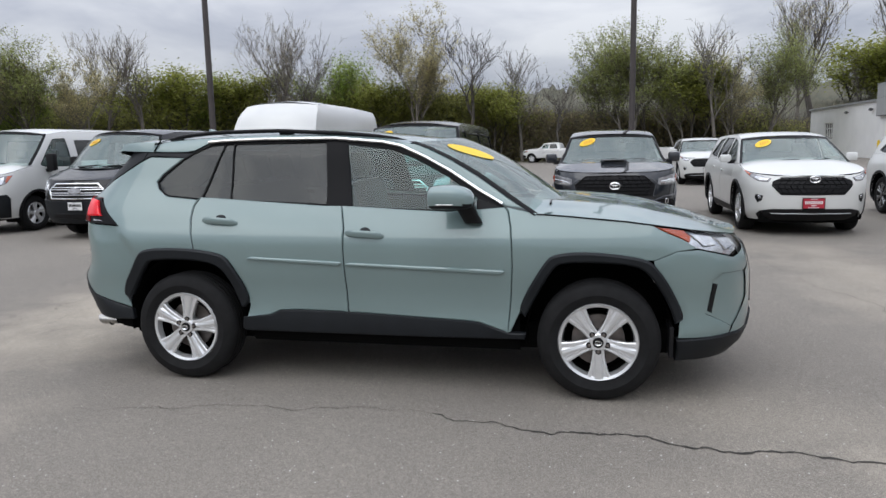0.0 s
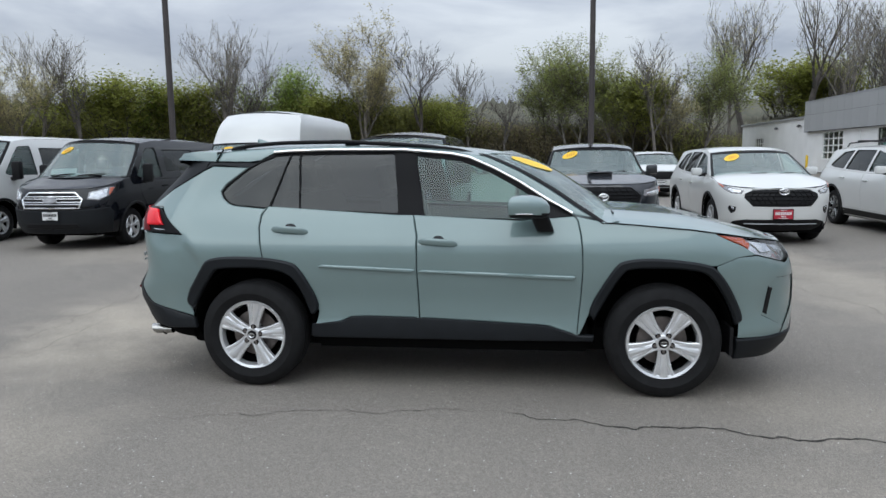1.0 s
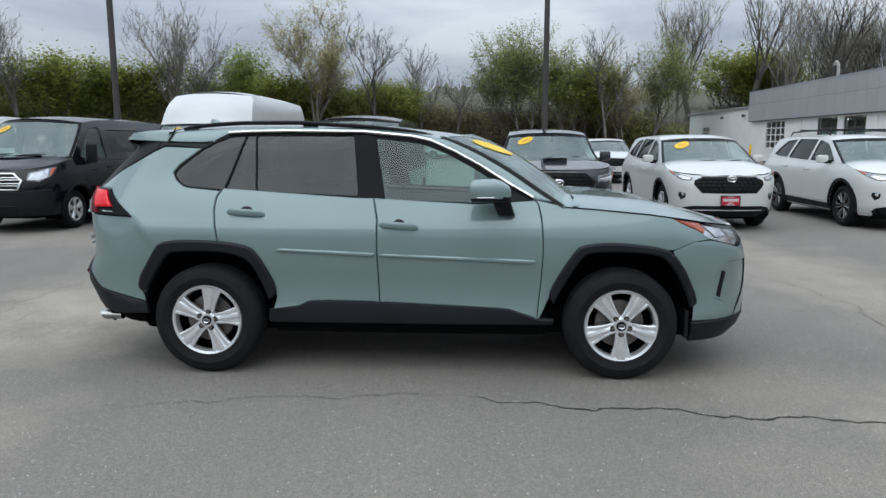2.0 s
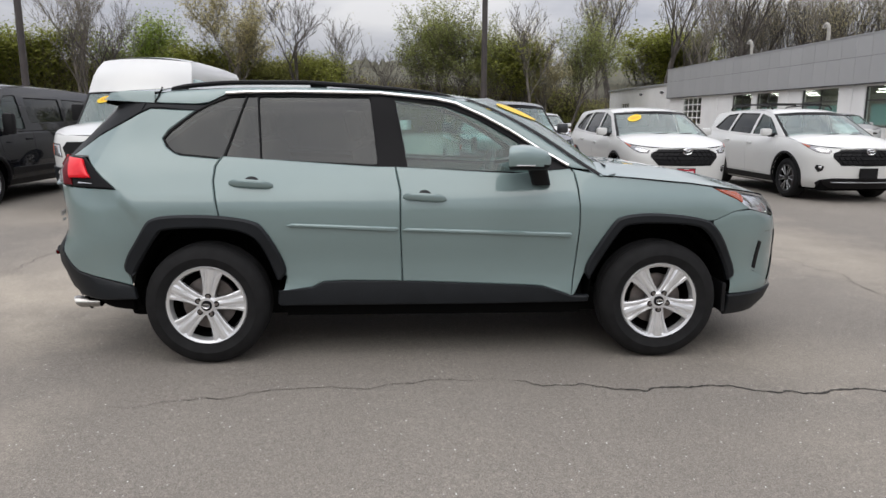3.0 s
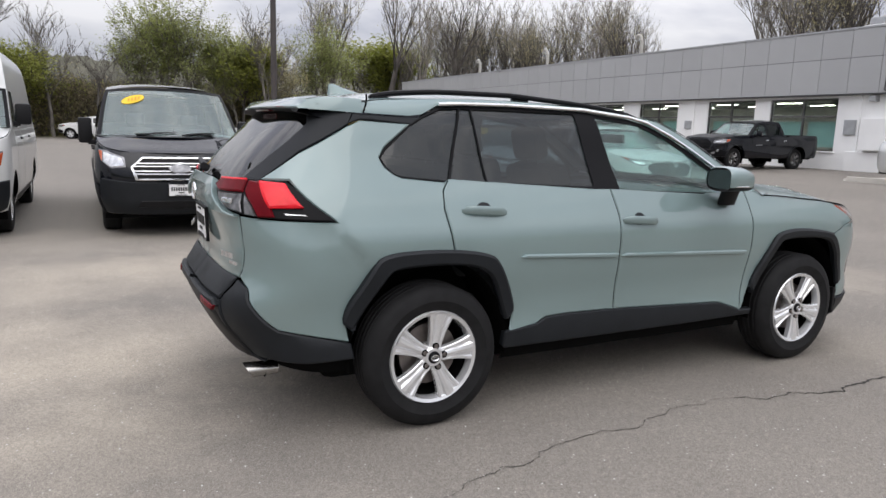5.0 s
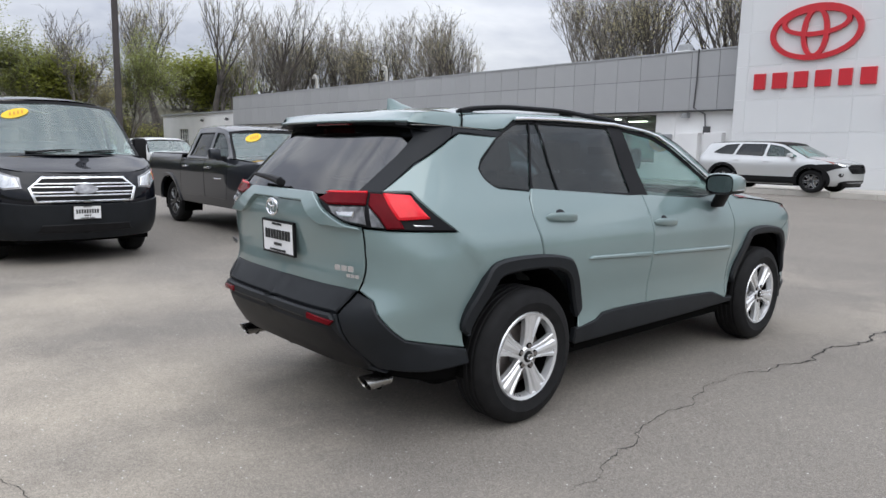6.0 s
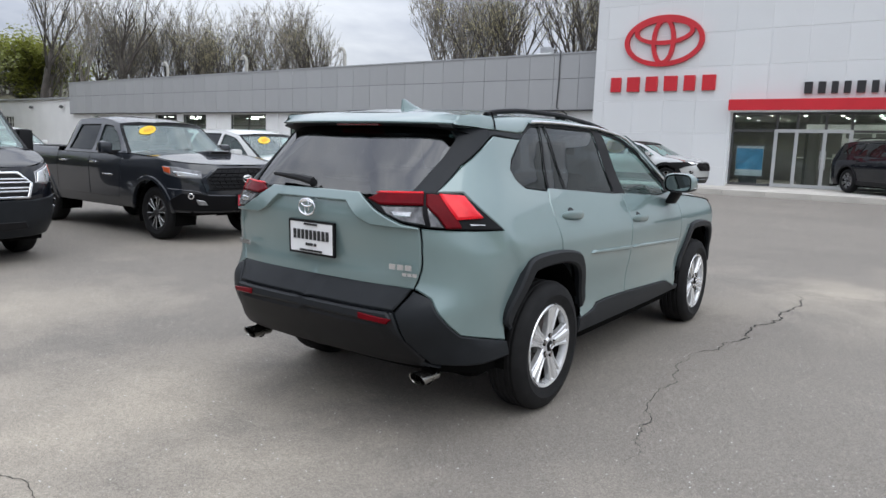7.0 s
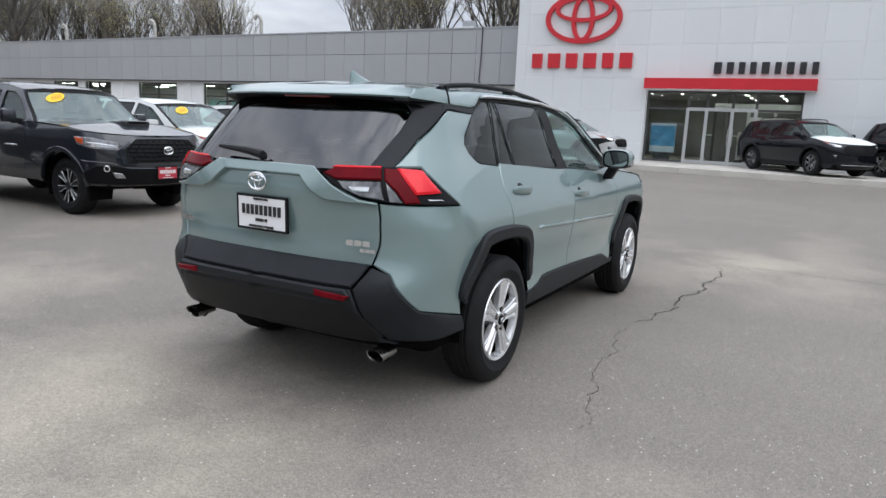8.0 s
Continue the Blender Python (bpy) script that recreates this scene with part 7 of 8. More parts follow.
def van_numbers():
    sp = dict(name="van", van=True, rear=-2.2, front=1.75, nr=6.0, nf=3.2, floor=0.30, radius=0.36, rim=0.215, axles=(-1.65, 1.65),
              w=[(0.25, 0.90), (0.5, 0.99), (0.9, 1.02), (1.15, 1.0), (1.4, 0.95), (1.8, 0.865), (2.02, 0.78), (2.1, 0.68)],
              xr=[(0.3, -2.85), (0.6, -2.92), (1.1, -2.92), (1.6, -2.88), (2.05, -2.80)],
              xf=[(0.25, 2.56), (0.5, 2.68), (0.8, 2.69), (1.0, 2.64), (1.15, 2.54), (1.25, 2.42)],
              top=[(-2.8, 2.0), (-1.0, 2.04), (0.4, 2.03), (1.05, 1.96)],
              low_top=[(-2.6, 1.26), (0.0, 1.24), (1.30, 1.24), (1.66, 1.31), (2.0, 1.27), (2.4, 1.18), (2.7, 1.13)], nose_z=1.10,
              belt=[(-2.6, 1.26), (0.0, 1.24), (1.30, 1.24), (1.66, 1.31)],
              pillar=[(1.70, 1.325), (1.48, 1.53), (1.26, 1.75), (1.04, 1.965)], roof_back=-2.6, rear_top=2.02, bow=0.34, crown=0.07,
              windows=[[(0.55, 1.28), (1.35, 1.29), (1.46, 1.33), (1.12, 1.70), (0.93, 1.86), (0.58, 1.88)], [(-0.95, 1.40), (0.33, 1.39), (0.33, 1.84), (-0.95, 1.84)], [(-2.45, 1.41), (-1.1, 1.40), (-1.1, 1.84), (-2.45, 1.82)]],
              doors=[("front_door", [(0.40, 1.23), (0.40, 0.42), (1.10, 0.42), (1.22, 0.72), (1.42, 0.92), (1.46, 1.20)]), ("sliding_door", [(-0.95, 1.22), (-0.95, 0.42), (0.36, 0.42), (0.36, 1.22)])],
              hood=[(1.62, 1.315), (2.0, 1.272), (2.4, 1.182), (2.85, 1.11)], hood_rise=0.07, arch=0.05, mirror_mat="black_plastic", handle="black_plastic",
              mirror=(1.30, 1.38, 0.18, 0.36), plate_z=0.64, side_parts=[("side_moulding", [(-1.15, 0.62), (1.15, 0.62), (1.15, 0.50), (-1.15, 0.50)], "black_plastic", 0.012, 0.02, "black side moulding"), ("sill_trim", [(-1.18, 0.42), (1.18, 0.42), (1.18, 0.31), (-1.18, 0.31)], "black_plastic", 0.006, 0.02, "black sill")],
              front_parts=[("grille", [(0.0, 1.06), (0.46, 1.055), (0.60, 0.93), (0.54, 0.765), (0.0, 0.76)], "black_plastic", 0.006, 0.0, 0, "dark grille field"),
                           ("headlamp", [(0.66, 0.93), (0.86, 0.91), (1.06, 1.0), (1.16, 1.15), (0.96, 1.14), (0.68, 1.06)], "lamp_dark", 0.004, 0.0, 1, "large swept headlamp"),
                           ("lamp_bowl", [(0.68, 0.945), (0.86, 0.925), (1.0, 0.99), (1.0, 1.12), (0.72, 1.05)], "lamp_bowl", 0.012, 0.0, 1, "bright lamp bowl"),
                           ("amber_reflector", [(1.03, 1.0), (1.06, 1.01), (1.145, 1.14), (1.04, 1.13)], "amber", 0.012, 0.0, 1, "amber corner lens"),
                           ("front_bumper", [(0, 0.74), (0.60, 0.74), (1.05, 0.78), (1.12, 0.70), (1.12, 0.33), (0, 0.31)], "cladding", 0.02, 0.03, 0, "dark plastic front bumper"),
                           ("bumper_grille", [(0, 0.50), (0.50, 0.50), (0.56, 0.42), (0, 0.40)], "black_plastic", 0.026, 0.0, 0, "black lower grille")])
    sp["front_parts"] += [("grille_bar", [(0, z0), (h0, z0), (h1, z1), (0, z1)], "chrome", 0.024, 0.02, 0, "chrome grille bar") for z0, z1, h0, h1 in ((0.762, 0.788, 0.54, 0.55), (0.835, 0.855, 0.57, 0.575), (0.872, 0.892, 0.58, 0.585), (0.932, 0.952, 0.585, 0.57), (0.970, 0.990, 0.56, 0.54), (1.035, 1.06, 0.48, 0.46))]
    sp["front_parts"] += [("grille_bar", [(0.46, 1.06), (0.44, 1.04), (0.57, 0.93), (0.52, 0.785), (0.55, 0.762), (0.605, 0.93)], "chrome", 0.025, 0.02, 1, "chrome grille end"),
                          ("grille_mark", [(0.14 * math.cos(k * math.pi / 12), 0.91 + 0.055 * math.sin(k * math.pi / 12)) for k in range(6, -7, -1)], "lamp_dark", 0.04, 0.02, 0, "plain dark oval mark")]
    return sp


def high_van_numbers():
    sp = van_numbers()
    sp.update(name="high_roof_van", floor=0.34, radius=0.385, rim=0.225, axles=(-1.855, 1.855), rear=-2.4, front=2.0,
              w=[(0.3, 0.92), (0.6, 1.0), (1.1, 1.015), (1.4, 0.98), (1.9, 0.92), (2.4, 0.85), (2.58, 0.76), (2.66, 0.62)],
              xr=[(0.35, -3.1), (0.7, -3.16), (1.4, -3.16), (2.0, -3.12), (2.6, -3.02)],
              xf=[(0.3, 2.78), (0.5, 2.88), (0.9, 2.90), (1.15, 2.88), (1.25, 2.82), (1.35, 2.7)],
              top=[(-3.0, 2.54), (-1.0, 2.60), (0.2, 2.60), (0.75, 2.55)],
              low_top=[(-2.8, 1.40), (0.0, 1.40), (1.20, 1.40), (1.60, 1.42), (2.1, 1.36), (2.5, 1.30), (2.9, 1.26)], nose_z=1.24,
              belt=[(-2.8, 1.40), (0.0, 1.40), (1.20, 1.40), (1.58, 1.42)],
              pillar=[(1.64, 1.43), (1.48, 1.62), (1.32, 1.82), (1.20, 2.0), (1.04, 2.28), (0.76, 2.55)], screen_top=1.97, roof_back=-2.8, rear_top=2.56, bow=0.24, crown=0.06,
              windows=[[(0.55, 1.42), (1.30, 1.44), (1.30, 1.60), (1.12, 1.86), (0.98, 1.95), (0.58, 1.95)]],
              doors=[("front_door", [(0.42, 1.39), (0.42, 0.50), (1.20, 0.50), (1.36, 0.85), (1.42, 1.2), (1.42, 1.39)]), ("sliding_door", [(-1.05, 1.39), (-1.05, 0.50), (0.36, 0.50), (0.36, 1.39)])],
              hood=[(1.52, 1.42), (2.1, 1.365), (2.5, 1.305), (2.95, 1.25)], hood_rise=0.06, arch=0, mirror=(1.24, 1.62, 0.20, 0.30), plate_z=0.62,
              side_parts=[("sill_trim", [(-1.3, 0.46), (1.35, 0.46), (1.35, 0.36), (-1.3, 0.36)], "black_plastic", 0.006, 0.02, "black sill")],
              front_parts=[("grille", [(0, 1.16), (0.60, 1.15), (0.68, 1.06), (0.60, 0.84), (0, 0.83)], "black_plastic", 0.012, 0.0, 0, "dark grey wide grille"),
                           ("grille_wing", [(0.16, 1.155), (0.30, 1.155), (0.25, 0.84), (0.11, 0.84)], "cladding", 0.04, 0.03, 1, "slanted grille wing"),
                           ("headlamp", [(0.70, 0.90), (0.98, 0.93), (1.06, 1.14), (0.74, 1.12)], "lamp_dark", 0.005, 0.0, 1, "square headlamp"),
                           ("lamp_bowl", [(0.73, 0.93), (0.92, 0.95), (0.93, 1.10), (0.76, 1.09)], "lamp_bowl", 0.012, 0.0, 1, "bright lamp bowl"),
                           ("amber_reflector", [(0.96, 0.95), (0.99, 0.955), (1.05, 1.12), (0.97, 1.11)], "amber", 0.012, 0.0, 1, "amber corner lens"),
                           ("front_bumper", [(0, 0.74), (0.7, 0.74), (1.14, 0.76), (1.14, 0.40), (0.9, 0.34), (0, 0.34)], "cladding", 0.03, 0.04, 0, "dark plastic front bumper"),
                           ("bumper_grille", [(0, 0.55), (0.45, 0.55), (0.48, 0.45), (0, 0.45)], "black_plastic", 0.036, 0.0, 0, "black lower grille")])
    return sp


def truck_numbers():
    sp = suv_numbers("pickup_truck")
    sp.update(floor=0.42, radius=0.385, rim=0.235, axles=(-1.618, 1.618), rear=-2.3, front=1.75, nr=8.0, nf=2.8,
              w=[(0.3, 0.80), (0.5, 0.90), (0.75, 0.925), (1.0, 0.93), (1.15, 0.905), (1.3, 0.83), (1.6, 0.72), (1.72, 0.66), (1.78, 0.58)],
              xr=[(0.4, -2.74), (0.6, -2.80), (0.9, -2.80), (1.2, -2.80), (1.4, -2.80)],
              xf=[(0.35, 2.42), (0.5, 2.52), (0.7, 2.55), (0.95, 2.53), (1.08, 2.48), (1.15, 2.40)],
              cab_xr=[(1.1, -0.80), (1.3, -0.78), (1.6, -0.64), (1.75, -0.52)], cab_rear=-0.35,
              top=[(-0.6, 1.70), (0.0, 1.725), (0.4, 1.70), (0.72, 1.64)],
              low_top=[(-2.5, 1.25), (-0.86, 1.25), (-0.84, 1.19), (0.5, 1.185), (1.22, 1.20), (1.7, 1.17), (2.1, 1.13), (2.5, 1.10)], nose_z=1.08,
              belt=[(-0.70, 1.19), (-0.35, 1.19), (0.5, 1.185), (1.20, 1.20)],
              pillar=[(1.24, 1.21), (1.08, 1.33), (0.90, 1.48), (0.74, 1.635)], roof_back=-0.42, rear_top=1.71, bow=0.2, crown=0.05,
              windows=[[(0.32, 1.225), (1.06, 1.23), (0.78, 1.49), (0.60, 1.60), (0.34, 1.62)], [(-0.52, 1.235), (0.22, 1.228), (0.24, 1.625), (-0.38, 1.615)]],
              doors=[("front_door", [(0.25, 1.18), (0.25, 0.55), (1.05, 0.55), (1.12, 0.85), (1.14, 1.18)]), ("rear_door", [(-0.70, 1.18), (-0.70, 0.62), (-0.60, 0.55), (0.23, 0.55), (0.23, 1.18)])],
              hood=[(1.12, 1.205), (1.7, 1.175), (2.1, 1.135), (2.5, 1.105), (2.75, 1.09)], hood_rise=0.06, arch=0.06, arch_clad=False, mirror=(0.90, 1.28, 0.19, 0.17), handle="chrome", plate_z=0.60,
              side_parts=[("sill_trim", [(-1.1, 0.55), (1.1, 0.55), (1.1, 0.44), (-1.1, 0.44)], "black_plastic", -0.02, 0.02, "black sill"), ("badge", [(0.62, 0.89), (0.92, 0.89), (0.92, 0.868), (0.62, 0.868)], "chrome", 0.012, 0.004, "chrome badge as a plain bar"), ("bed_seam", [(-0.80, 1.24), (-0.79, 1.24), (-0.79, 0.6), (-0.80, 0.6)], "liner", 0.002, 0, "gap between cab and bed")],
              front_parts=[("grille", [(0, 1.04), (0.42, 1.03), (0.60, 0.90), (0.56, 0.74), (0, 0.74)], "black_plastic", 0.008, 0.0, 0, "black honeycomb grille"),
                           ("grille_frame", [(0, 1.07), (0.45, 1.06), (0.66, 0.90), (0.60, 0.70), (0.55, 0.74), (0.585, 0.90), (0.42, 1.032), (0, 1.042)], "paint", 0.02, 0.03, 1, ""),
                           ("headlamp", [(0.64, 0.90), (0.98, 0.91), (1.20, 0.96), (1.24, 1.06), (0.95, 1.05), (0.64, 1.00)], "lamp_dark", 0.005, 0.0, 1, "headlamp with a bright bowl"),
                           ("lamp_bowl", [(0.67, 0.925), (0.98, 0.925), (1.05, 0.95), (1.05, 0.995), (0.86, 0.985), (0.67, 0.955)], "lamp_bowl", 0.014, 0.0, 1, "bright lamp bowl"),
                           ("amber_reflector", [(1.08, 0.96), (1.19, 0.985), (1.22, 1.05), (1.08, 1.04)], "amber", 0.014, 0.0, 1, "amber corner lens"),
                           ("front_bumper", [(0, 0.66), (0.56, 0.68), (0.75, 0.74), (1.15, 0.76), (1.2, 0.62), (1.1, 0.46), (0, 0.44)], "paint", 0.012, 0.03, 0, ""),
                           ("bumper_lower", [(0, 0.655), (0.55, 0.67), (0.70, 0.70), (0.92, 0.70), (1.12, 0.60), (1.08, 0.465), (0, 0.445)], "gloss_black", 0.020, 0.02, 0, "black lower bumper"),
                           ("bumper_vent", [(0.62, 0.60), (0.74, 0.62), (0.70, 0.54), (0.58, 0.54)], "lamp_dark", 0.026, 0.0, 1, "grey bumper insert"),
                           ("fog_lamp", [(0.80 + 0.045 * math.cos(k * math.tau / 12), 0.66 + 0.045 * math.sin(k * math.tau / 12)) for k in range(12)], "lamp_bowl", 0.02, 0.0, 1, "round fog lamp")])
    back = 0.25                 # the cab stands well behind the front axle
    for key in ("cab_xr",):
        sp[key] = [(z, x - back) for z, x in sp[key]]
    for key in ("top", "belt", "pillar"):
        sp[key] = [(x - back, z) for x, z in sp[key]]
    sp["low_top"] = [(x - (back if -1.0 < x < 1.3 else 0.0), z) for x, z in sp["low_top"]]
    sp["windows"] = [[(x - back, z) for x, z in one] for one in sp["windows"]]
    sp["doors"] = [(nm, [(max(x - back, -1.08 if z < 0.95 else -9), z) for x, z in one]) for nm, one in sp["doors"]]
    sp["hood"] = [(sp["hood"][0][0] - back, sp["hood"][0][1] + 0.006)] + sp["hood"]
    sp["cab_rear"], sp["roof_back"] = sp["cab_rear"] - back, sp["roof_back"] - back
    mx, mz, mw, mh = sp["mirror"]
    sp["mirror"] = (mx - back, mz, mw, mh)
    sp["side_parts"] = [(nm, [(x - (back if nm != "sill_trim" else 0), z) for x, z in one], *more) for nm, one, *more in sp["side_parts"]]
    for k in range(5):
        z = 0.765 + 0.052 * k
        sp["front_parts"].append(("grille_bar", [(0, z), (0.56 - 0.025 * abs(k - 2.4), z), (0.56 - 0.025 * abs(k - 2.4), z + 0.016), (0, z + 0.016)], "gloss_black", 0.022, 0.012, 0, "glossy grille bar"))
    net(sp, 0.05, 0.52, 0.75, 1.03, 5)
    return sp


# ---- the parked row and the cars by the building ----
def extras_truck(car, M_paint, scoop=True):
    bm = boxed((-2.74, -0.80, 1.235), (-1.11, 0.80, 1.262), 0.008)
    part("bed_cover", bm, M["black_plastic"], car, "black soft bed cover", True)
    if scoop:
        bm = boxed((1.50, -0.20, 1.20), (1.98, 0.20, 1.278), 0.025)
        for v in bm.verts:
            if v.co.x < 1.7 and v.co.z > 1.25:
                v.co.z -= 0.03
        part("bonnet_scoop", bm, M_paint, car, "", True)
        part("scoop_mouth", boxed((1.97, -0.15, 1.236), (1.985, 0.15, 1.264), 0.004), M["liner"], car, "black scoop mouth")


def van_vents(car):
    for y in (-0.48, 0.18):
        bm = boxed((1.93, y, 1.348), (1.99, y + 0.36, 1.364), 0.004)
        part("bonnet_vent", bm, M["black_plastic"], car, "black vent slot in the bonnet")


ROW = "vehicles in the parked row"
tr = van_numbers()
v = parked_vehicle(tr, (-7.68, 8.30, 0), -90, "black passenger van with a chrome grille, parked in the row", "van", ROW, "black_car", sticker=True, plate="white", size=(0.97, 0.95, 0.955))
van_vents(v)
v = parked_vehicle(tr, (-10.75, 8.75, 0), -90, "white cargo van with black bumpers, parked in the row", "van", ROW, "white_car")
v = parked_vehicle(tr, (-1.77, 8.15, 0), -90, "black passenger van with a chrome grille and white plate", "van", ROW, "black_car", sticker=True, plate="white", size=(0.97, 0.95, 0.955))
van_vents(v)
nv = high_van_numbers()
v = parked_vehicle(nv, (-4.58, 8.45, 0), -90, "white high-roof cargo van with a dark grille", "van", ROW, "white_car", sticker=True, plate="white", size=(0.96, 0.93, 0.93))
bm = bmesh.new()
tube(bm, [(0.085 * math.cos(k * math.tau / 32), 0, 0.085 * math.sin(k * math.tau / 32)) for k in range(33)], 0.012, 6, False)
box(bm, (-0.115, -0.014, -0.018), (0.115, 0.008, 0.018), 0.004)
badge = part("emblem", bm, M["chrome"], v, "plain chrome ring with a bar", True)
badge.matrix_basis = pose(2.945, 0, 1.0, 0, 0, 90)
tk = truck_numbers()
v = parked_vehicle(tk, (1.63, 8.10, 0), -90, "dark grey double-cab pickup truck with a bonnet scoop", "pickup truck", ROW, "grey_car", wheel_style="split", sticker=True, plate="red")
extras_truck(v, M["grey_car"])
ring_mark(v, pose(2.60, 0, 0.90, 0, 0, 90), 0.072, 0.05, 0.008, M["chrome"])
su = suv_numbers()
v = parked_vehicle(su, (4.68, 9.22, 0), -90, "white three-row SUV with a black grille and red plate", "car", ROW, "white_car", sticker=True, plate="red")
ring_mark(v, pose(2.465, 0, 0.905, 0, 0, 90), 0.075, 0.052, 0.008, M["chrome"])
v = parked_vehicle(su, (7.95, 9.22, 0), -90, "white three-row SUV with black roof bars", "car", ROW, "white_car", wheel_style="split", plate="black")
ring_mark(v, pose(2.465, 0, 0.905, 0, 0, 90), 0.075, 0.052, 0.008, M["chrome"])
for s in (-1, 1):
    bm = bmesh.new()
    tube(bm, [(-1.55, s * 0.62, 1.66), (-1.45, s * 0.62, 1.73), (-0.6, s * 0.62, 1.755), (0.12, s * 0.62, 1.73), (0.22, s * 0.62, 1.66)], 0.016, 6)
    part("roof_rail", bm, M["black_plastic"], v, "black roof rail")
for x in (-1.1, -0.15):
    bm = boxed((x - 0.03, -0.62, 1.755), (x + 0.03, 0.62, 1.785), 0.01)
    part("cross_bar", bm, M["black_plastic"], v, "black roof cross bar")


def on_lot(x, y):
    return (x, y, ground_z(x, y))


v = parked_vehicle(tk, on_lot(18.8, 13.95), 180, "black double-cab pickup truck beside the showroom wall", "pickup truck", "", "black_car", wheel_style="split")
extras_truck(v, M["black_car"], False)
bz = suv_numbers()
bz.update(name="suv", roof_mat="gloss_black", arch=0.10)
bz["side_parts"] = bz["side_parts"] + [("fender_trim", [(1.30, 0.86), (1.62, 0.93), (2.05, 0.955), (2.42, 0.93), (2.46, 0.86), (2.10, 0.80), (1.85, 0.70), (1.86, 0.40), (1.80, 0.40), (1.72, 0.72)], "black_plastic", 0.012, 0.02, "black fender band"), ("sill_trim", [(-1.0, 0.50), (1.0, 0.50), (1.0, 0.38), (-1.0, 0.38)], "black_plastic", 0.01, 0.02, "black door cladding")]
v = parked_vehicle(bz, (17.75, 5.85, 0.43), -93, "silver electric SUV with black wheel arches and roof", "car", "", "silver_car", wheel_style="split", size=(0.94, 0.95, 0.87))
v = parked_vehicle(su, (19.25, -1.56, 0.50), -137, "black compact SUV with the sky's reflection painted white on its bonnet", "car", "", "black_car", wheel_style="split", size=(0.90, 0.95, 0.95))
# the black bonnet's sky reflection is painted on as a white colour
M["film"] = shader("painted_sky_reflection", (0.80, 0.81, 0.82), 0.4, spread=0.06, scale=5, bump=0.2, grain=9)
for o in v.children:
    if o.name.split(".")[0] == "bonnet":
        o.data.materials[0] = M["film"]
        tagged(o, "black bonnet painted white for the reflected sky")
for y in (-0.60, 0.60):
    bm = bmesh.new()
    tube(bm, [(-1.55, y, 1.64), (-1.45, y, 1.70), (-0.6, y, 1.725), (0.10, y, 1.70), (0.20, y, 1.63)], 0.018, 6)
    part("roof_rail", bm, M["black_plastic"], v, "black roof rail")
v = parked_vehicle(su, (19.3, -5.25, 0.49), -137, "black SUV parked on the pavement by the tower", "car", "", "black_car", wheel_style="split")


def sedan_numbers():
    sp = suv_numbers("sedan")
    sp.update(radius=0.33, rim=0.22, floor=0.2, axles=(-1.37, 1.37),
              w=[(0.18, 0.80), (0.3, 0.87), (0.55, 0.90), (0.75, 0.90), (0.9, 0.87), (1.0, 0.82), (1.2, 0.70), (1.38, 0.58), (1.44, 0.48)],
              xr=[(0.22, -2.3), (0.4, -2.4), (0.7, -2.42), (0.95, -2.38), (1.05, -2.30), (1.4, -2.2)],
              xf=[(0.18, 2.15), (0.3, 2.28), (0.45, 2.32), (0.6, 2.30), (0.72, 2.22), (0.8, 2.1)],
              cab_xr=[(0.9, -1.95), (1.0, -1.90), (1.2, -1.45), (1.4, -0.95)], cab_rear=-0.75,
              top=[(-1.0, 1.36), (-0.4, 1.41), (0.1, 1.40), (0.45, 1.34)],
              low_top=[(-2.3, 1.03), (-1.5, 1.0), (-0.6, 0.96), (1.1, 0.93), (1.6, 0.88), (2.1, 0.80), (2.5, 0.76)], nose_z=0.75,
              belt=[(-1.5, 1.0), (-0.75, 0.965), (1.1, 0.93)], pillar=[(1.15, 0.94), (0.9, 1.10), (0.66, 1.24), (0.48, 1.335)], roof_back=-0.85, rear_top=1.39, bow=0.2, crown=0.04,
              windows=[[(-0.15, 0.985), (0.85, 0.965), (0.55, 1.21), (0.36, 1.31), (-0.13, 1.35)], [(-1.05, 1.0), (-0.22, 0.985), (-0.2, 1.35), (-0.62, 1.34), (-0.95, 1.18)]],
              doors=[("front_door", [(-0.2, 0.94), (-0.2, 0.34), (0.8, 0.34), (0.95, 0.6), (0.98, 0.92)]), ("rear_door", [(-1.0, 0.95), (-0.98, 0.7), (-0.8, 0.34), (-0.22, 0.34), (-0.22, 0.94)])],
              hood=[(1.05, 0.93), (1.6, 0.885), (2.1, 0.805), (2.6, 0.765)], hood_rise=0.08, arch=0, mirror=(0.72, 1.0, 0.19, 0.13), plate_z=0.42,
              front_parts=[("grille", [(0, 0.66), (0.5, 0.64), (0.55, 0.58), (0, 0.56)], "black_plastic", 0.006, 0.0, 0, "black grille"), ("headlamp", [(0.58, 0.66), (0.9, 0.70), (1.05, 0.74), (0.8, 0.62)], "lamp_bowl", 0.006, 0.0, 1, "narrow headlamp"), ("lower_grille", [(0, 0.45), (0.7, 0.44), (0.8, 0.28), (0, 0.26)], "black_plastic", 0.006, 0.0, 0, "black lower grille")], side_parts=[])
    return sp


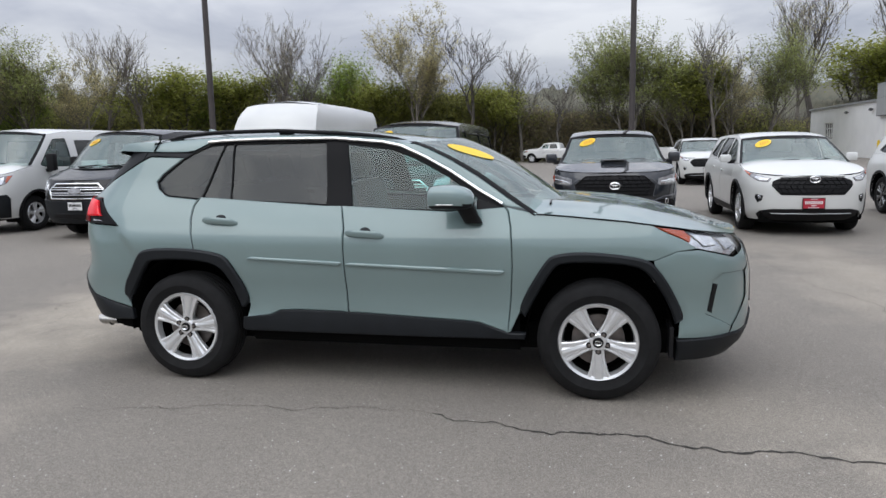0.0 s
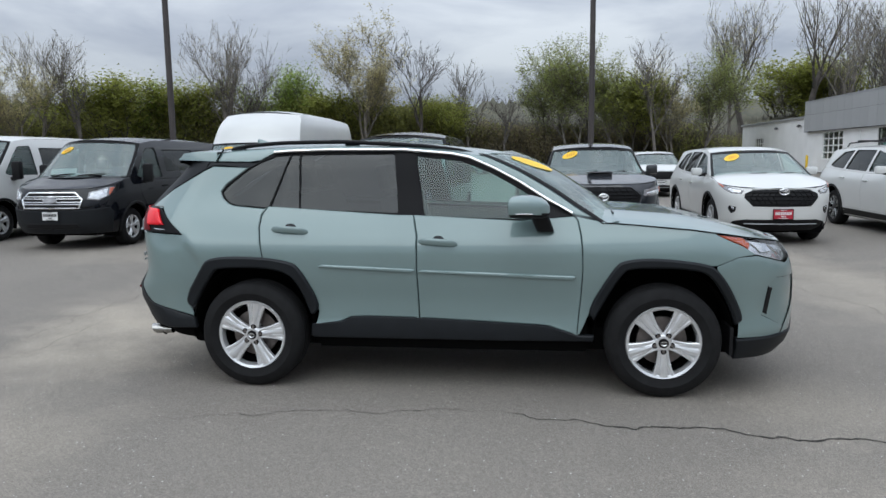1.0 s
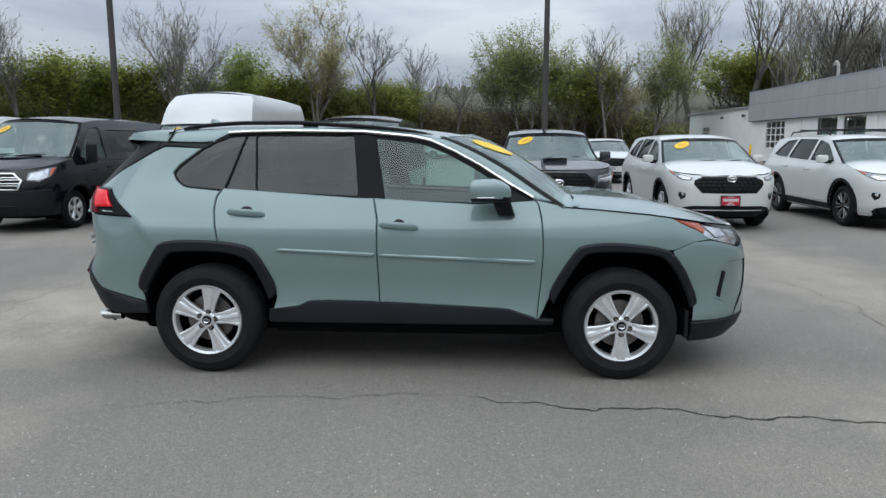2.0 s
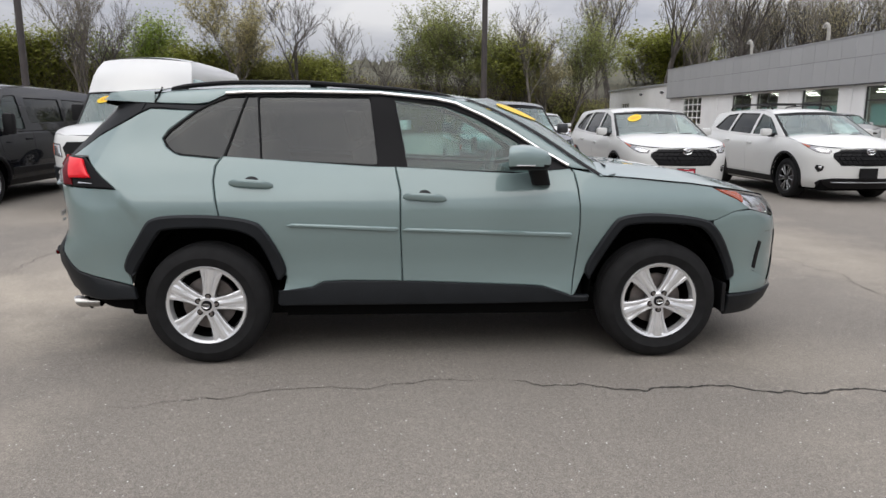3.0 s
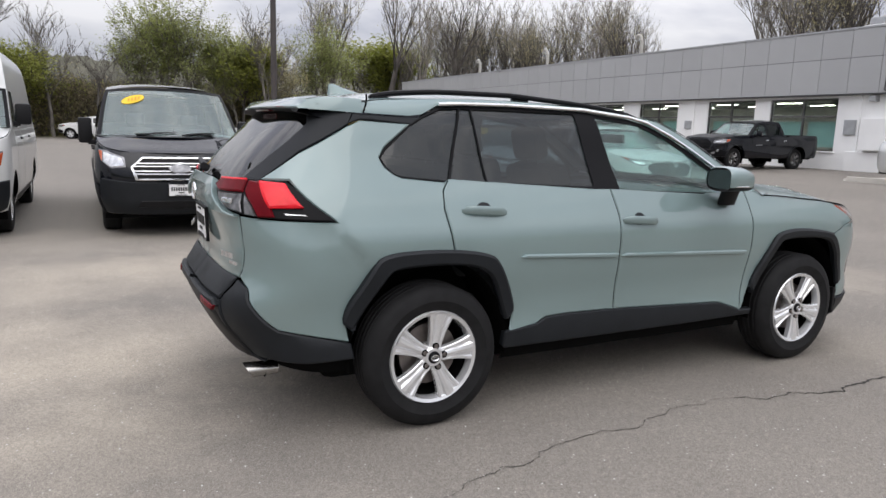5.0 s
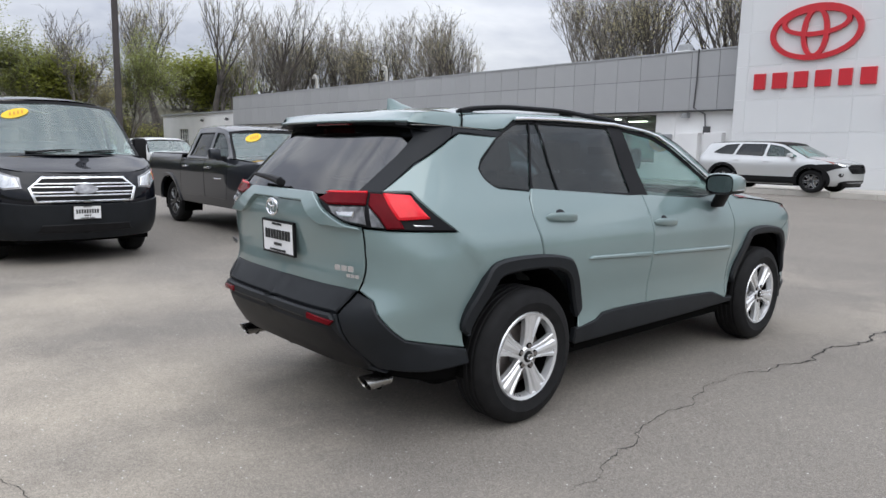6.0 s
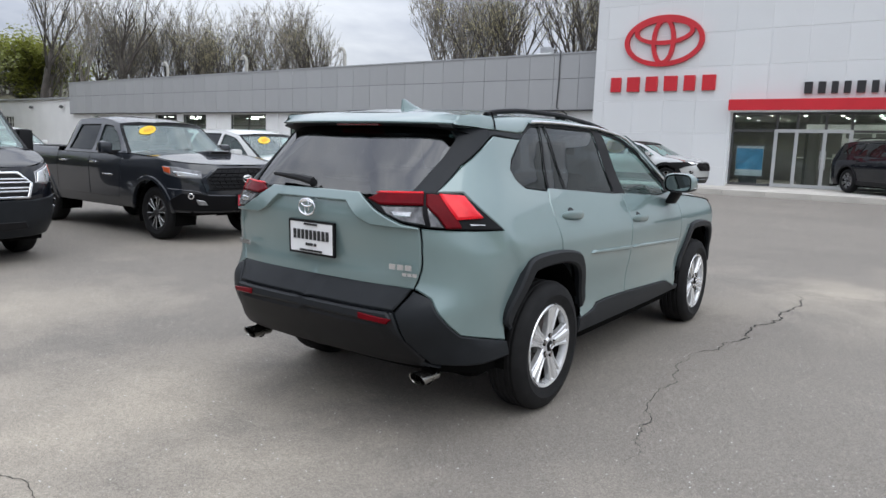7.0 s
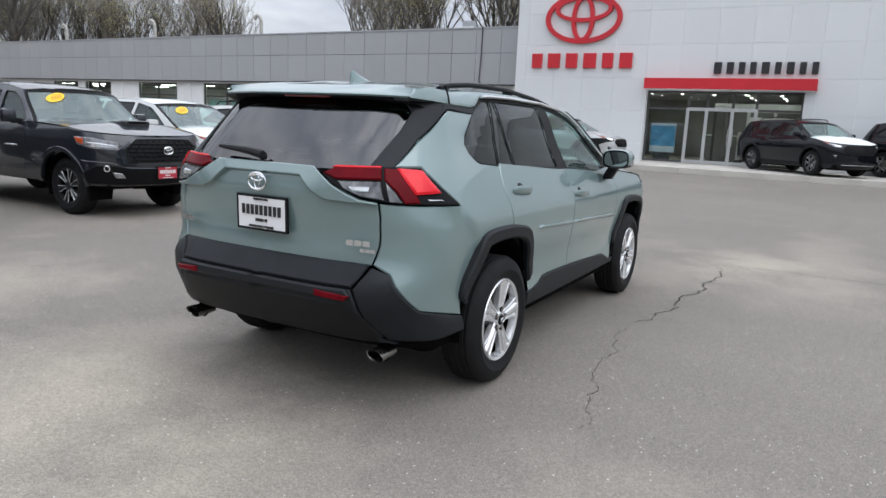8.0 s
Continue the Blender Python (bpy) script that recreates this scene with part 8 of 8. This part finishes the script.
def sedan_boot(car, paint):
    bm = grid_mesh([[(x, f * (0.80 - 0.03 * abs(x + 1.4)), 1.0 + 0.035 * (1 - f * f) + dz) for f in [-1 + k / 5 for k in range(11)]] for x, dz in ((-2.38, 0.0), (-2.1, 0.02), (-1.7, 0.01), (-1.3, -0.02))])
    part("boot_lid", bm, M[paint], car, "", True)
    bm = grid_mesh([[(x0 + 0.04 * (1 - f * f), f * hw, z) for f in [-1 + k / 5 for k in range(11)]] for x0, hw, z in ((-1.93, 0.78, 1.03), (-1.45, 0.68, 1.2), (-0.93, 0.56, 1.40))])
    g = part("rear_window", bm, M["tint_dark"], car, "dark rear window", True)


v = parked_vehicle(sedan_numbers(), on_lot(19.3, 25.3), -97, "silver sedan parked beside the showroom wall", "car", "", "silver_car")
sedan_boot(v, "silver_car")
v = parked_vehicle(su, (5.35, 23.1, 0), -92, "white crossover with a dark spindle grille, parked behind", "car", "", "white_car", plate="white")
v = parked_vehicle(tk, (-2.2, 57.5, 0), 168, "white pickup truck at the far edge of the lot", "pickup truck", "", "white_car")
extras_truck(v, M["white_car"], False)
v = parked_vehicle(tk, (7.6, 41.0, 0), 35, "white pickup truck on the far lot", "pickup truck", "", "white_car")
extras_truck(v, M["white_car"], False)
parked_vehicle(tr, (-15.4, 15.5, 0), -90, "dark passenger van behind the parked row", "van", "", "grey_car")


# ---- trees ----
def leaf_shader(name, color, second):
    return shader(name, color, 0.6, spread=0.0, second=second, scale=0.9, island=0.35, translucent=0.55, spec=0.2)


M["leaf_green"] = leaf_shader("fresh_green_leaves", (0.22, 0.30, 0.060), (0.33, 0.40, 0.11))
M["leaf_yellow"] = leaf_shader("pale_yellow_buds", (0.42, 0.38, 0.19), (0.54, 0.49, 0.29))
M["leaf_pale"] = leaf_shader("pale_green_leaves", (0.235, 0.265, 0.085), (0.33, 0.35, 0.14))
M["leaf_dark"] = leaf_shader("olive_leaves", (0.215, 0.240, 0.050), (0.300, 0.310, 0.082))
M["bark_dark"] = shader("dark_bark", (0.075, 0.066, 0.058), 0.9, spread=0.3, scale=1.5, bump=0.5, grain=12)
M["bark_pale"] = shader("pale_bark", (0.20, 0.18, 0.155), 0.9, spread=0.35, scale=1.5, bump=0.4, grain=10)


def grow(seed, height, spread, trunks=1, lean=0.0, limbs=5, twist=0.25, fork=0.25, depth=4, girth=1.0, twigs=4):
    """The limbs of a tree as (from, to, radius, radius), and the tips of its twigs."""
    rnd = random.Random(seed)
    limbs_out, tips = [], []

    def limb(p, d, length, r, level):
        n = 5 if level < 2 else 3
        start = p.copy()
        for i in range(n):
            d = (d + Vector((rnd.gauss(0, twist), rnd.gauss(0, twist), rnd.gauss(0.04, twist * 0.5))) * 0.5).normalized()
            q = p + d * length / n
            r1 = r * (0.86 if level else 0.88)
            limbs_out.append((p.copy(), q.copy(), r, r1))
            if level < depth and (i > 0 or level > 0):
                kids = 2 if (level < 2 and i >= n - 3) else (1 if rnd.random() < 0.75 else 0)
                if level == 0 and i < n * fork:
                    kids = 0
                for _ in range(kids):
                    side = Vector((rnd.gauss(0, 1), rnd.gauss(0, 1), rnd.uniform(-0.1, 0.5))).normalized()
                    nd = (d * (1.05 - spread) + side * (0.38 + 0.7 * spread)).normalized()
                    nd.z = max(nd.z, -0.05) + 0.34
                    limb(q, nd.normalized(), length * rnd.uniform(0.48, 0.72), r1 * rnd.uniform(0.45, 0.62), level + 1)
            p, r = q, r1
        if level >= depth - 1:
            tips.append((start, p.copy()))
    for k in range(trunks):
        a = rnd.uniform(0, math.tau)
        tilt = lean + (0.28 if trunks > 1 else 0.05)
        limb(Vector((0.25 * k * math.cos(a), 0.25 * k * math.sin(a), -0.15)), Vector((math.cos(a) * tilt, math.sin(a) * tilt, 1)).normalized(), height * rnd.uniform(0.5, 0.62), 0.019 * girth * height / math.sqrt(trunks), 0)
    sprays = []
    for a, b in tips:                       # fine twigs at the ends
        d = (b - a).normalized()
        for _ in range(twigs):
            p = a.lerp(b, rnd.uniform(0.15, 1.0))
            out = (d * 0.8 + Vector((rnd.gauss(0, 0.45), rnd.gauss(0, 0.45), rnd.gauss(0.25, 0.4)))).normalized()
            q = p + out * height * rnd.uniform(0.03, 0.085)
            sprays.append((p, q))
    limbs_out += [(p, q, 0.0, 0.0) for p, q in sprays]
    return limbs_out, (tips + sprays)


def limb_mesh(limbs, material, name="trunk"):
    verts, faces = [], []
    for i, (p, q, r0, r1) in enumerate(limbs):
        d = (q - p).normalized()
        a = d.cross(Vector((0.31, 0.17, 0.93)) if abs(d.z) < 0.9 else Vector((1, 0, 0.05))).normalized()
        b = d.cross(a)
        if r0 < 0.022:                      # a twig
            k, r0, side = len(verts), max(r0, 0.015), a * math.cos(i) + b * math.sin(i)
            if r1:
                verts += [tuple(p - side * r0), tuple(p + side * r0), tuple(q + side * r0 * 0.8), tuple(q - side * r0 * 0.8)]
                faces.append((k, k + 1, k + 2, k + 3))
            else:
                verts += [tuple(p - side * r0), tuple(p + side * r0), tuple(q)]
                faces.append((k, k + 1, k + 2))
            continue
        n = 7 if r0 > 0.08 else 4 if r0 > 0.03 else 3
        k = len(verts)
        for c, r in ((p - d * r0 * 0.4, r0), (q, r1)):
            verts += [tuple(c + (a * math.cos(i * math.tau / n) + b * math.sin(i * math.tau / n)) * r) for i in range(n)]
        faces += [(k + i, k + (i + 1) % n, k + n + (i + 1) % n, k + n + i) for i in range(n)]
    me = bpy.data.meshes.new(name)
    me.from_pydata(verts, [], faces)
    me.materials.append(material)
    me.shade_smooth()
    return me


def leaf_mesh(tips, count, size, jitter, material, seed, name="crown"):
    rnd = random.Random(seed)
    verts, faces = [], []
    for _ in range(count):
        a, b = tips[rnd.randrange(len(tips))]
        c = a.lerp(b, rnd.random()) + Vector((rnd.gauss(0, jitter), rnd.gauss(0, jitter), rnd.gauss(0, jitter)))
        up = Vector((rnd.gauss(0, 0.7), rnd.gauss(0, 0.7), 0.9 + rnd.random())).normalized()
        u = up.cross(Vector((rnd.gauss(0, 1), rnd.gauss(0, 1), rnd.gauss(0, 1)))).normalized()
        v = up.cross(u)
        s = size * rnd.uniform(0.5, 1.4)
        k = len(verts)
        verts += [tuple(c - u * s), tuple(c + u * s * 0.5 + v * s * 0.62), tuple(c + u * s * 0.5 - v * s * 0.62)]
        faces.append((k, k + 1, k + 2))
    me = bpy.data.meshes.new(name)
    me.from_pydata(verts, [], faces)
    me.materials.append(material)
    return me


def tree_kind(label, seed, height, leaves, size, jitter, leaf, bark, **more):
    limbs, tips = grow(seed, height, **more)
    top_z = max(q.z for _, q, _, _ in limbs)
    ob = thing("tree", label, "tree", (0, 0, -60), group="trees round the lot")
    trunk = new("trunk", limb_mesh(limbs, M[bark]))
    trunk.parent = ob
    if leaves:
        crown = new("crown", leaf_mesh(tips, leaves, size, jitter, M[leaf], seed + 1))
        crown.parent = ob
    return ob, top_z


KINDS = {
    "bare": tree_kind("tall bare grey tree with fine twigs", 11, 13, 900, 0.06, 0.12, "leaf_yellow", "bark_pale", spread=0.30, limbs=6, trunks=1, twist=0.13, twigs=4),
    "bare_b": tree_kind("tall bare tree with several stems", 12, 14, 300, 0.07, 0.15, "leaf_yellow", "bark", spread=0.22, trunks=3, twist=0.12, depth=3, twigs=5),
    "crook": tree_kind("bare dark tree with crooked limbs", 23, 10, 0, 0, 0, "leaf_yellow", "bark_dark", spread=0.42, twist=0.40, trunks=1, depth=3, twigs=5),
    "buds": tree_kind("tree with pale yellow spring buds", 14, 12, 15000, 0.10, 0.16, "leaf_yellow", "bark_pale", spread=0.34, trunks=2, twist=0.14, twigs=2),
    "green": tree_kind("broad tree with fresh green leaves", 35, 11, 15000, 0.115, 0.26, "leaf_pale", "bark", spread=0.36, trunks=2, twist=0.14, twigs=2),
    "dark": tree_kind("low tree with olive green leaves", 16, 9, 11000, 0.14, 0.40, "leaf_dark", "bark_dark", spread=0.42, trunks=2, twist=0.2, depth=3, twigs=4),
    "bush": tree_kind("dense bushy tree with bright green leaves", 17, 8, 20000, 0.12, 0.42, "leaf_green", "bark", spread=0.40, trunks=4, twist=0.2, fork=0.0, depth=3, twigs=3),
    "tall": tree_kind("tall dark bare tree with an upright trunk", 41, 16, 700, 0.07, 0.15, "leaf_yellow", "bark_dark", spread=0.24, trunks=1, twist=0.12, fork=0.5, girth=1.35, depth=3, twigs=3),
    "tall_b": tree_kind("tall dark bare tree with two upright stems", 47, 15, 1800, 0.08, 0.2, "leaf_yellow", "bark_dark", spread=0.22, trunks=2, twist=0.13, fork=0.45, girth=1.35, depth=3, twigs=2),
    "thin": tree_kind("small bare tree with thin twigs", 18, 9, 120, 0.06, 0.1, "leaf_yellow", "bark", spread=0.26, trunks=1, twist=0.14, twigs=3),
}
FAR = 66.0
# bearing (x for one metre ahead is its tangent), kind, height in metres
NORTH = [(-47, "green", 12.5), (-44.5, "buds", 10), (-43, "bush", 8), (-41, "green", 11), (-38.6, "buds", 10), (-37, "bare", 11.5), (-34.6, "thin", 10.6), (-33, "dark", 8.6), (-29.5, "bush", 8.4), (-27.5, "dark", 8), (-24.2, "bare", 12.6), (-23.6, "bare_b", 12.2), (-22.8, "crook", 10), (-19.6, "bush", 10), (-17, "dark", 7.5),
         (-13.4, "buds", 13.6), (-9.3, "crook", 12.8), (-6.8, "dark", 7.0), (-4.9, "thin", 10.0), (-1.8, "crook", 8.0), (0.9, "green", 11.8), (3.1, "green", 12.2), (4.4, "crook", 7.6), (7.4, "green", 9.8), (8.4, "dark", 8.6), (9.9, "thin", 11.5), (11.4, "buds", 9.6), (12.9, "green", 10.6), (15.2, "bare", 12.2), (16.7, "tall_b", 15.4), (20.3, "tall", 15.2), (23.0, "bare", 13.0), (25.4, "tall", 15.2), (27.5, "bare_b", 14.0)]
rnd = random.Random(8)


def plant(kind, x, y, height, z=0.0):
    ob, h = KINDS[kind]
    k = height / h
    wide = k * (1.3 if kind in ("green", "buds", "dark") else 1.0)
    m = Matrix.Translation((x, y, z)) @ Matrix.Rotation(rnd.uniform(0, math.tau), 4, "Z")
    made = copy_thing(ob, m)
    made.scale = (wide * rnd.uniform(0.92, 1.08), wide * rnd.uniform(0.92, 1.08), k)


for bearing, kind, height in NORTH:
    d = FAR * rnd.uniform(0.98, 1.08) * (1.36 if bearing > 14 else 1.0)
    plant(kind, 0.5 + d * math.sin(radians(bearing)), -5.2 + d * math.cos(radians(bearing)), height * d / 60)
# tall bare trees behind the building, with a gap of open sky
for k in range(30):
    y = 92 - 1.5 * k + rnd.uniform(-0.8, 0.8)
    plant(rnd.choice(("tall", "tall_b", "bare", "tall", "tall_b", "tall")), 46 + rnd.uniform(-3.5, 4.0), y, rnd.uniform(15.0, 17.8) + 0.09 * (y - 62), 0.0)
for y in (43.5, 39.0, 36.5):
    plant("thin", 52 + rnd.uniform(-2, 2), y, rnd.uniform(9.5, 11))
for k in range(19):
    plant(rnd.choice(("tall", "tall_b", "bare")), 44 + rnd.uniform(-3.0, 5.0), 34 - 1.2 * k + rnd.uniform(-0.6, 0.6), rnd.uniform(15.5, 18.5), 0.0)
for k in range(6):
    plant(rnd.choice(("bare", "tall", "dark")), 46 + rnd.uniform(-3, 3), 108 + 3.2 * k, rnd.uniform(16, 20))
for k in range(5):
    plant(rnd.choice(("dark", "thin", "buds")), 52 + rnd.uniform(-2, 4), 90 - 9.0 * k + rnd.uniform(-2, 2), rnd.uniform(6.5, 9))
# a few on the far sides of the lot
for k in range(16):
    a = radians(110 + 11 * k)
    plant(rnd.choice(("bare", "tall", "thin", "bare")), 64 * math.sin(a), 64 * math.cos(a), rnd.uniform(9, 13))
for ob, h in KINDS.values():
    for o in list(ob.children) + [ob]:
        bpy.data.objects.remove(o)


def thicket(name, label, line, depth, count, low, high, seed, mats, size):
    """Undergrowth: a belt of leaf clumps and stems with an uneven top."""
    rnd = random.Random(seed)
    verts, faces, kinds = [], [], []
    total = len(line) - 1
    for i in range(count):
        s = rnd.random() * total
        k = int(s)
        a, b = Vector(line[k]), Vector(line[k + 1])
        p = a.lerp(b, s - k)
        n = Vector((-(b - a).y, (b - a).x)).normalized()
        p = p + n * rnd.uniform(0, depth)
        bulk = 0.5 + 0.32 * noise.noise(Vector((p.x * 0.11, p.y * 0.11, seed))) + 0.24 * noise.noise(Vector((p.x * 0.43, p.y * 0.43, seed)))
        top_h = low * rnd.uniform(0.8, 1.0) + (high - low) * bulk * rnd.uniform(0.45, 1.2)
        z = top_h * rnd.random() ** 0.8
        c = Vector((p.x, p.y, z))
        tone = noise.noise(Vector((p.x * 0.06, p.y * 0.06, 3.0 + z * 0.08)))
        if i % 9 == 0:
            d = Vector((rnd.gauss(0, 0.3), rnd.gauss(0, 0.3), 1)).normalized() * rnd.uniform(0.8, 2.6)
            r = 0.028
            v = d.cross(Vector((1, 0.3, 0))).normalized() * r
            k0 = len(verts)
            verts += [tuple(c - d - v), tuple(c - d + v), tuple(c + d + v * 0.4), tuple(c + d - v * 0.4)]
            kinds.append(2)
        else:
            up = Vector((rnd.gauss(0, 1.0), rnd.gauss(-0.4, 1.0), 0.2 + 0.8 * rnd.random())).normalized()
            u = up.cross(Vector((rnd.gauss(0, 1), rnd.gauss(0, 1), rnd.gauss(0, 1)))).normalized()
            v = up.cross(u)
            s = size * rnd.uniform(0.5, 1.5)
            k0 = len(verts)
            verts += [tuple(c - u * s), tuple(c + u * s * 0.5 + v * s * 0.7), tuple(c + u * s * 0.5 - v * s * 0.7)]
            kinds.append(0 if tone + rnd.uniform(-0.25, 0.25) > -0.10 else 1)
        faces.append(tuple(range(k0, len(verts))))
    me = bpy.data.meshes.new(name)
    me.from_pydata(verts, [], faces)
    for one in mats:
        me.materials.append(M[one])
    me.polygons.foreach_set("material_index", kinds)
    tagged(new(name, me), label, "undergrowth", kind="stuff")


M["leaf_olive"] = leaf_shader("olive_undergrowth", (0.265, 0.280, 0.080), (0.370, 0.370, 0.130))
M["leaf_brown"] = leaf_shader("brown_undergrowth", (0.235, 0.200, 0.115), (0.310, 0.270, 0.165))
thicket("undergrowth", "tangled olive and brown undergrowth below the trees", [(-75, 36), (-45, 50), (-22, 60), (-8, 62)], 9.0, 260000, 4.4, 9.6, 3, ("leaf_olive", "leaf_brown", "bark"), 0.13)
thicket("undergrowth", "tangled pale olive undergrowth below the trees", [(-8, 62), (0, 63), (13, 66), (21, 75)], 9.0, 120000, 3.0, 6.9, 6, ("leaf_olive", "leaf_brown", "bark"), 0.13)
thicket("undergrowth", "thin olive undergrowth beside the wing", [(21, 75), (38, 77)], 7.0, 26000, 2.4, 5.4, 7, ("leaf_olive", "leaf_brown", "bark"), 0.13)
thicket("undergrowth", "olive undergrowth behind the building", [(38, 77), (50, 96), (54, 60), (54, 30), (52, -8)], 6.0, 9000, 2.0, 4.6, 4, ("leaf_olive", "leaf_brown", "bark"), 0.3)
thicket("undergrowth", "olive undergrowth at the far sides of the lot", [(52, -30), (30, -52), (0, -60), (-30, -55), (-55, -30), (-66, 5), (-70, 36)], 6.0, 9000, 2.5, 7.0, 5, ("leaf_olive", "leaf_brown", "bark"), 0.5)


def hills():
    rows = []
    for r, k in ((80, 0.0), (86, 0.10), (92, 0.17), (104, 0.22), (120, 0.29), (150, 0.42), (200, 0.62), (300, 1.0), (420, 0.85)):
        row = []
        for i in range(901):
            a = radians(-120 + 240 * i / 900)
            h = (24 + 8 * noise.noise(Vector((math.sin(a) * 2.3, math.cos(a) * 2.3, 0.4))) + 2.2 * noise.noise(Vector((a * 30, r, 0)))) * k + (1.1 * noise.noise(Vector((a * r * 0.55, r, 1.0))) + 0.8 * noise.noise(Vector((a * r * 1.4, r, 2.0)))) * min(1, k * 4) * r / 120
            row.append((r * math.sin(a), r * math.cos(a), h + 0.05))
        rows.append(row)
    bm = grid_mesh(rows)
    bmesh.ops.recalc_face_normals(bm, faces=bm.faces)
    tagged(link_mesh("backdrop", bm, shader("far_wooded_hill", (0.062, 0.062, 0.038), 0.95, second=(0.105, 0.098, 0.06), scale=0.12, bump=0.8, grain=0.6), smooth=True), "low wooded hills beyond the lot", "hill", kind="structure")


hills()
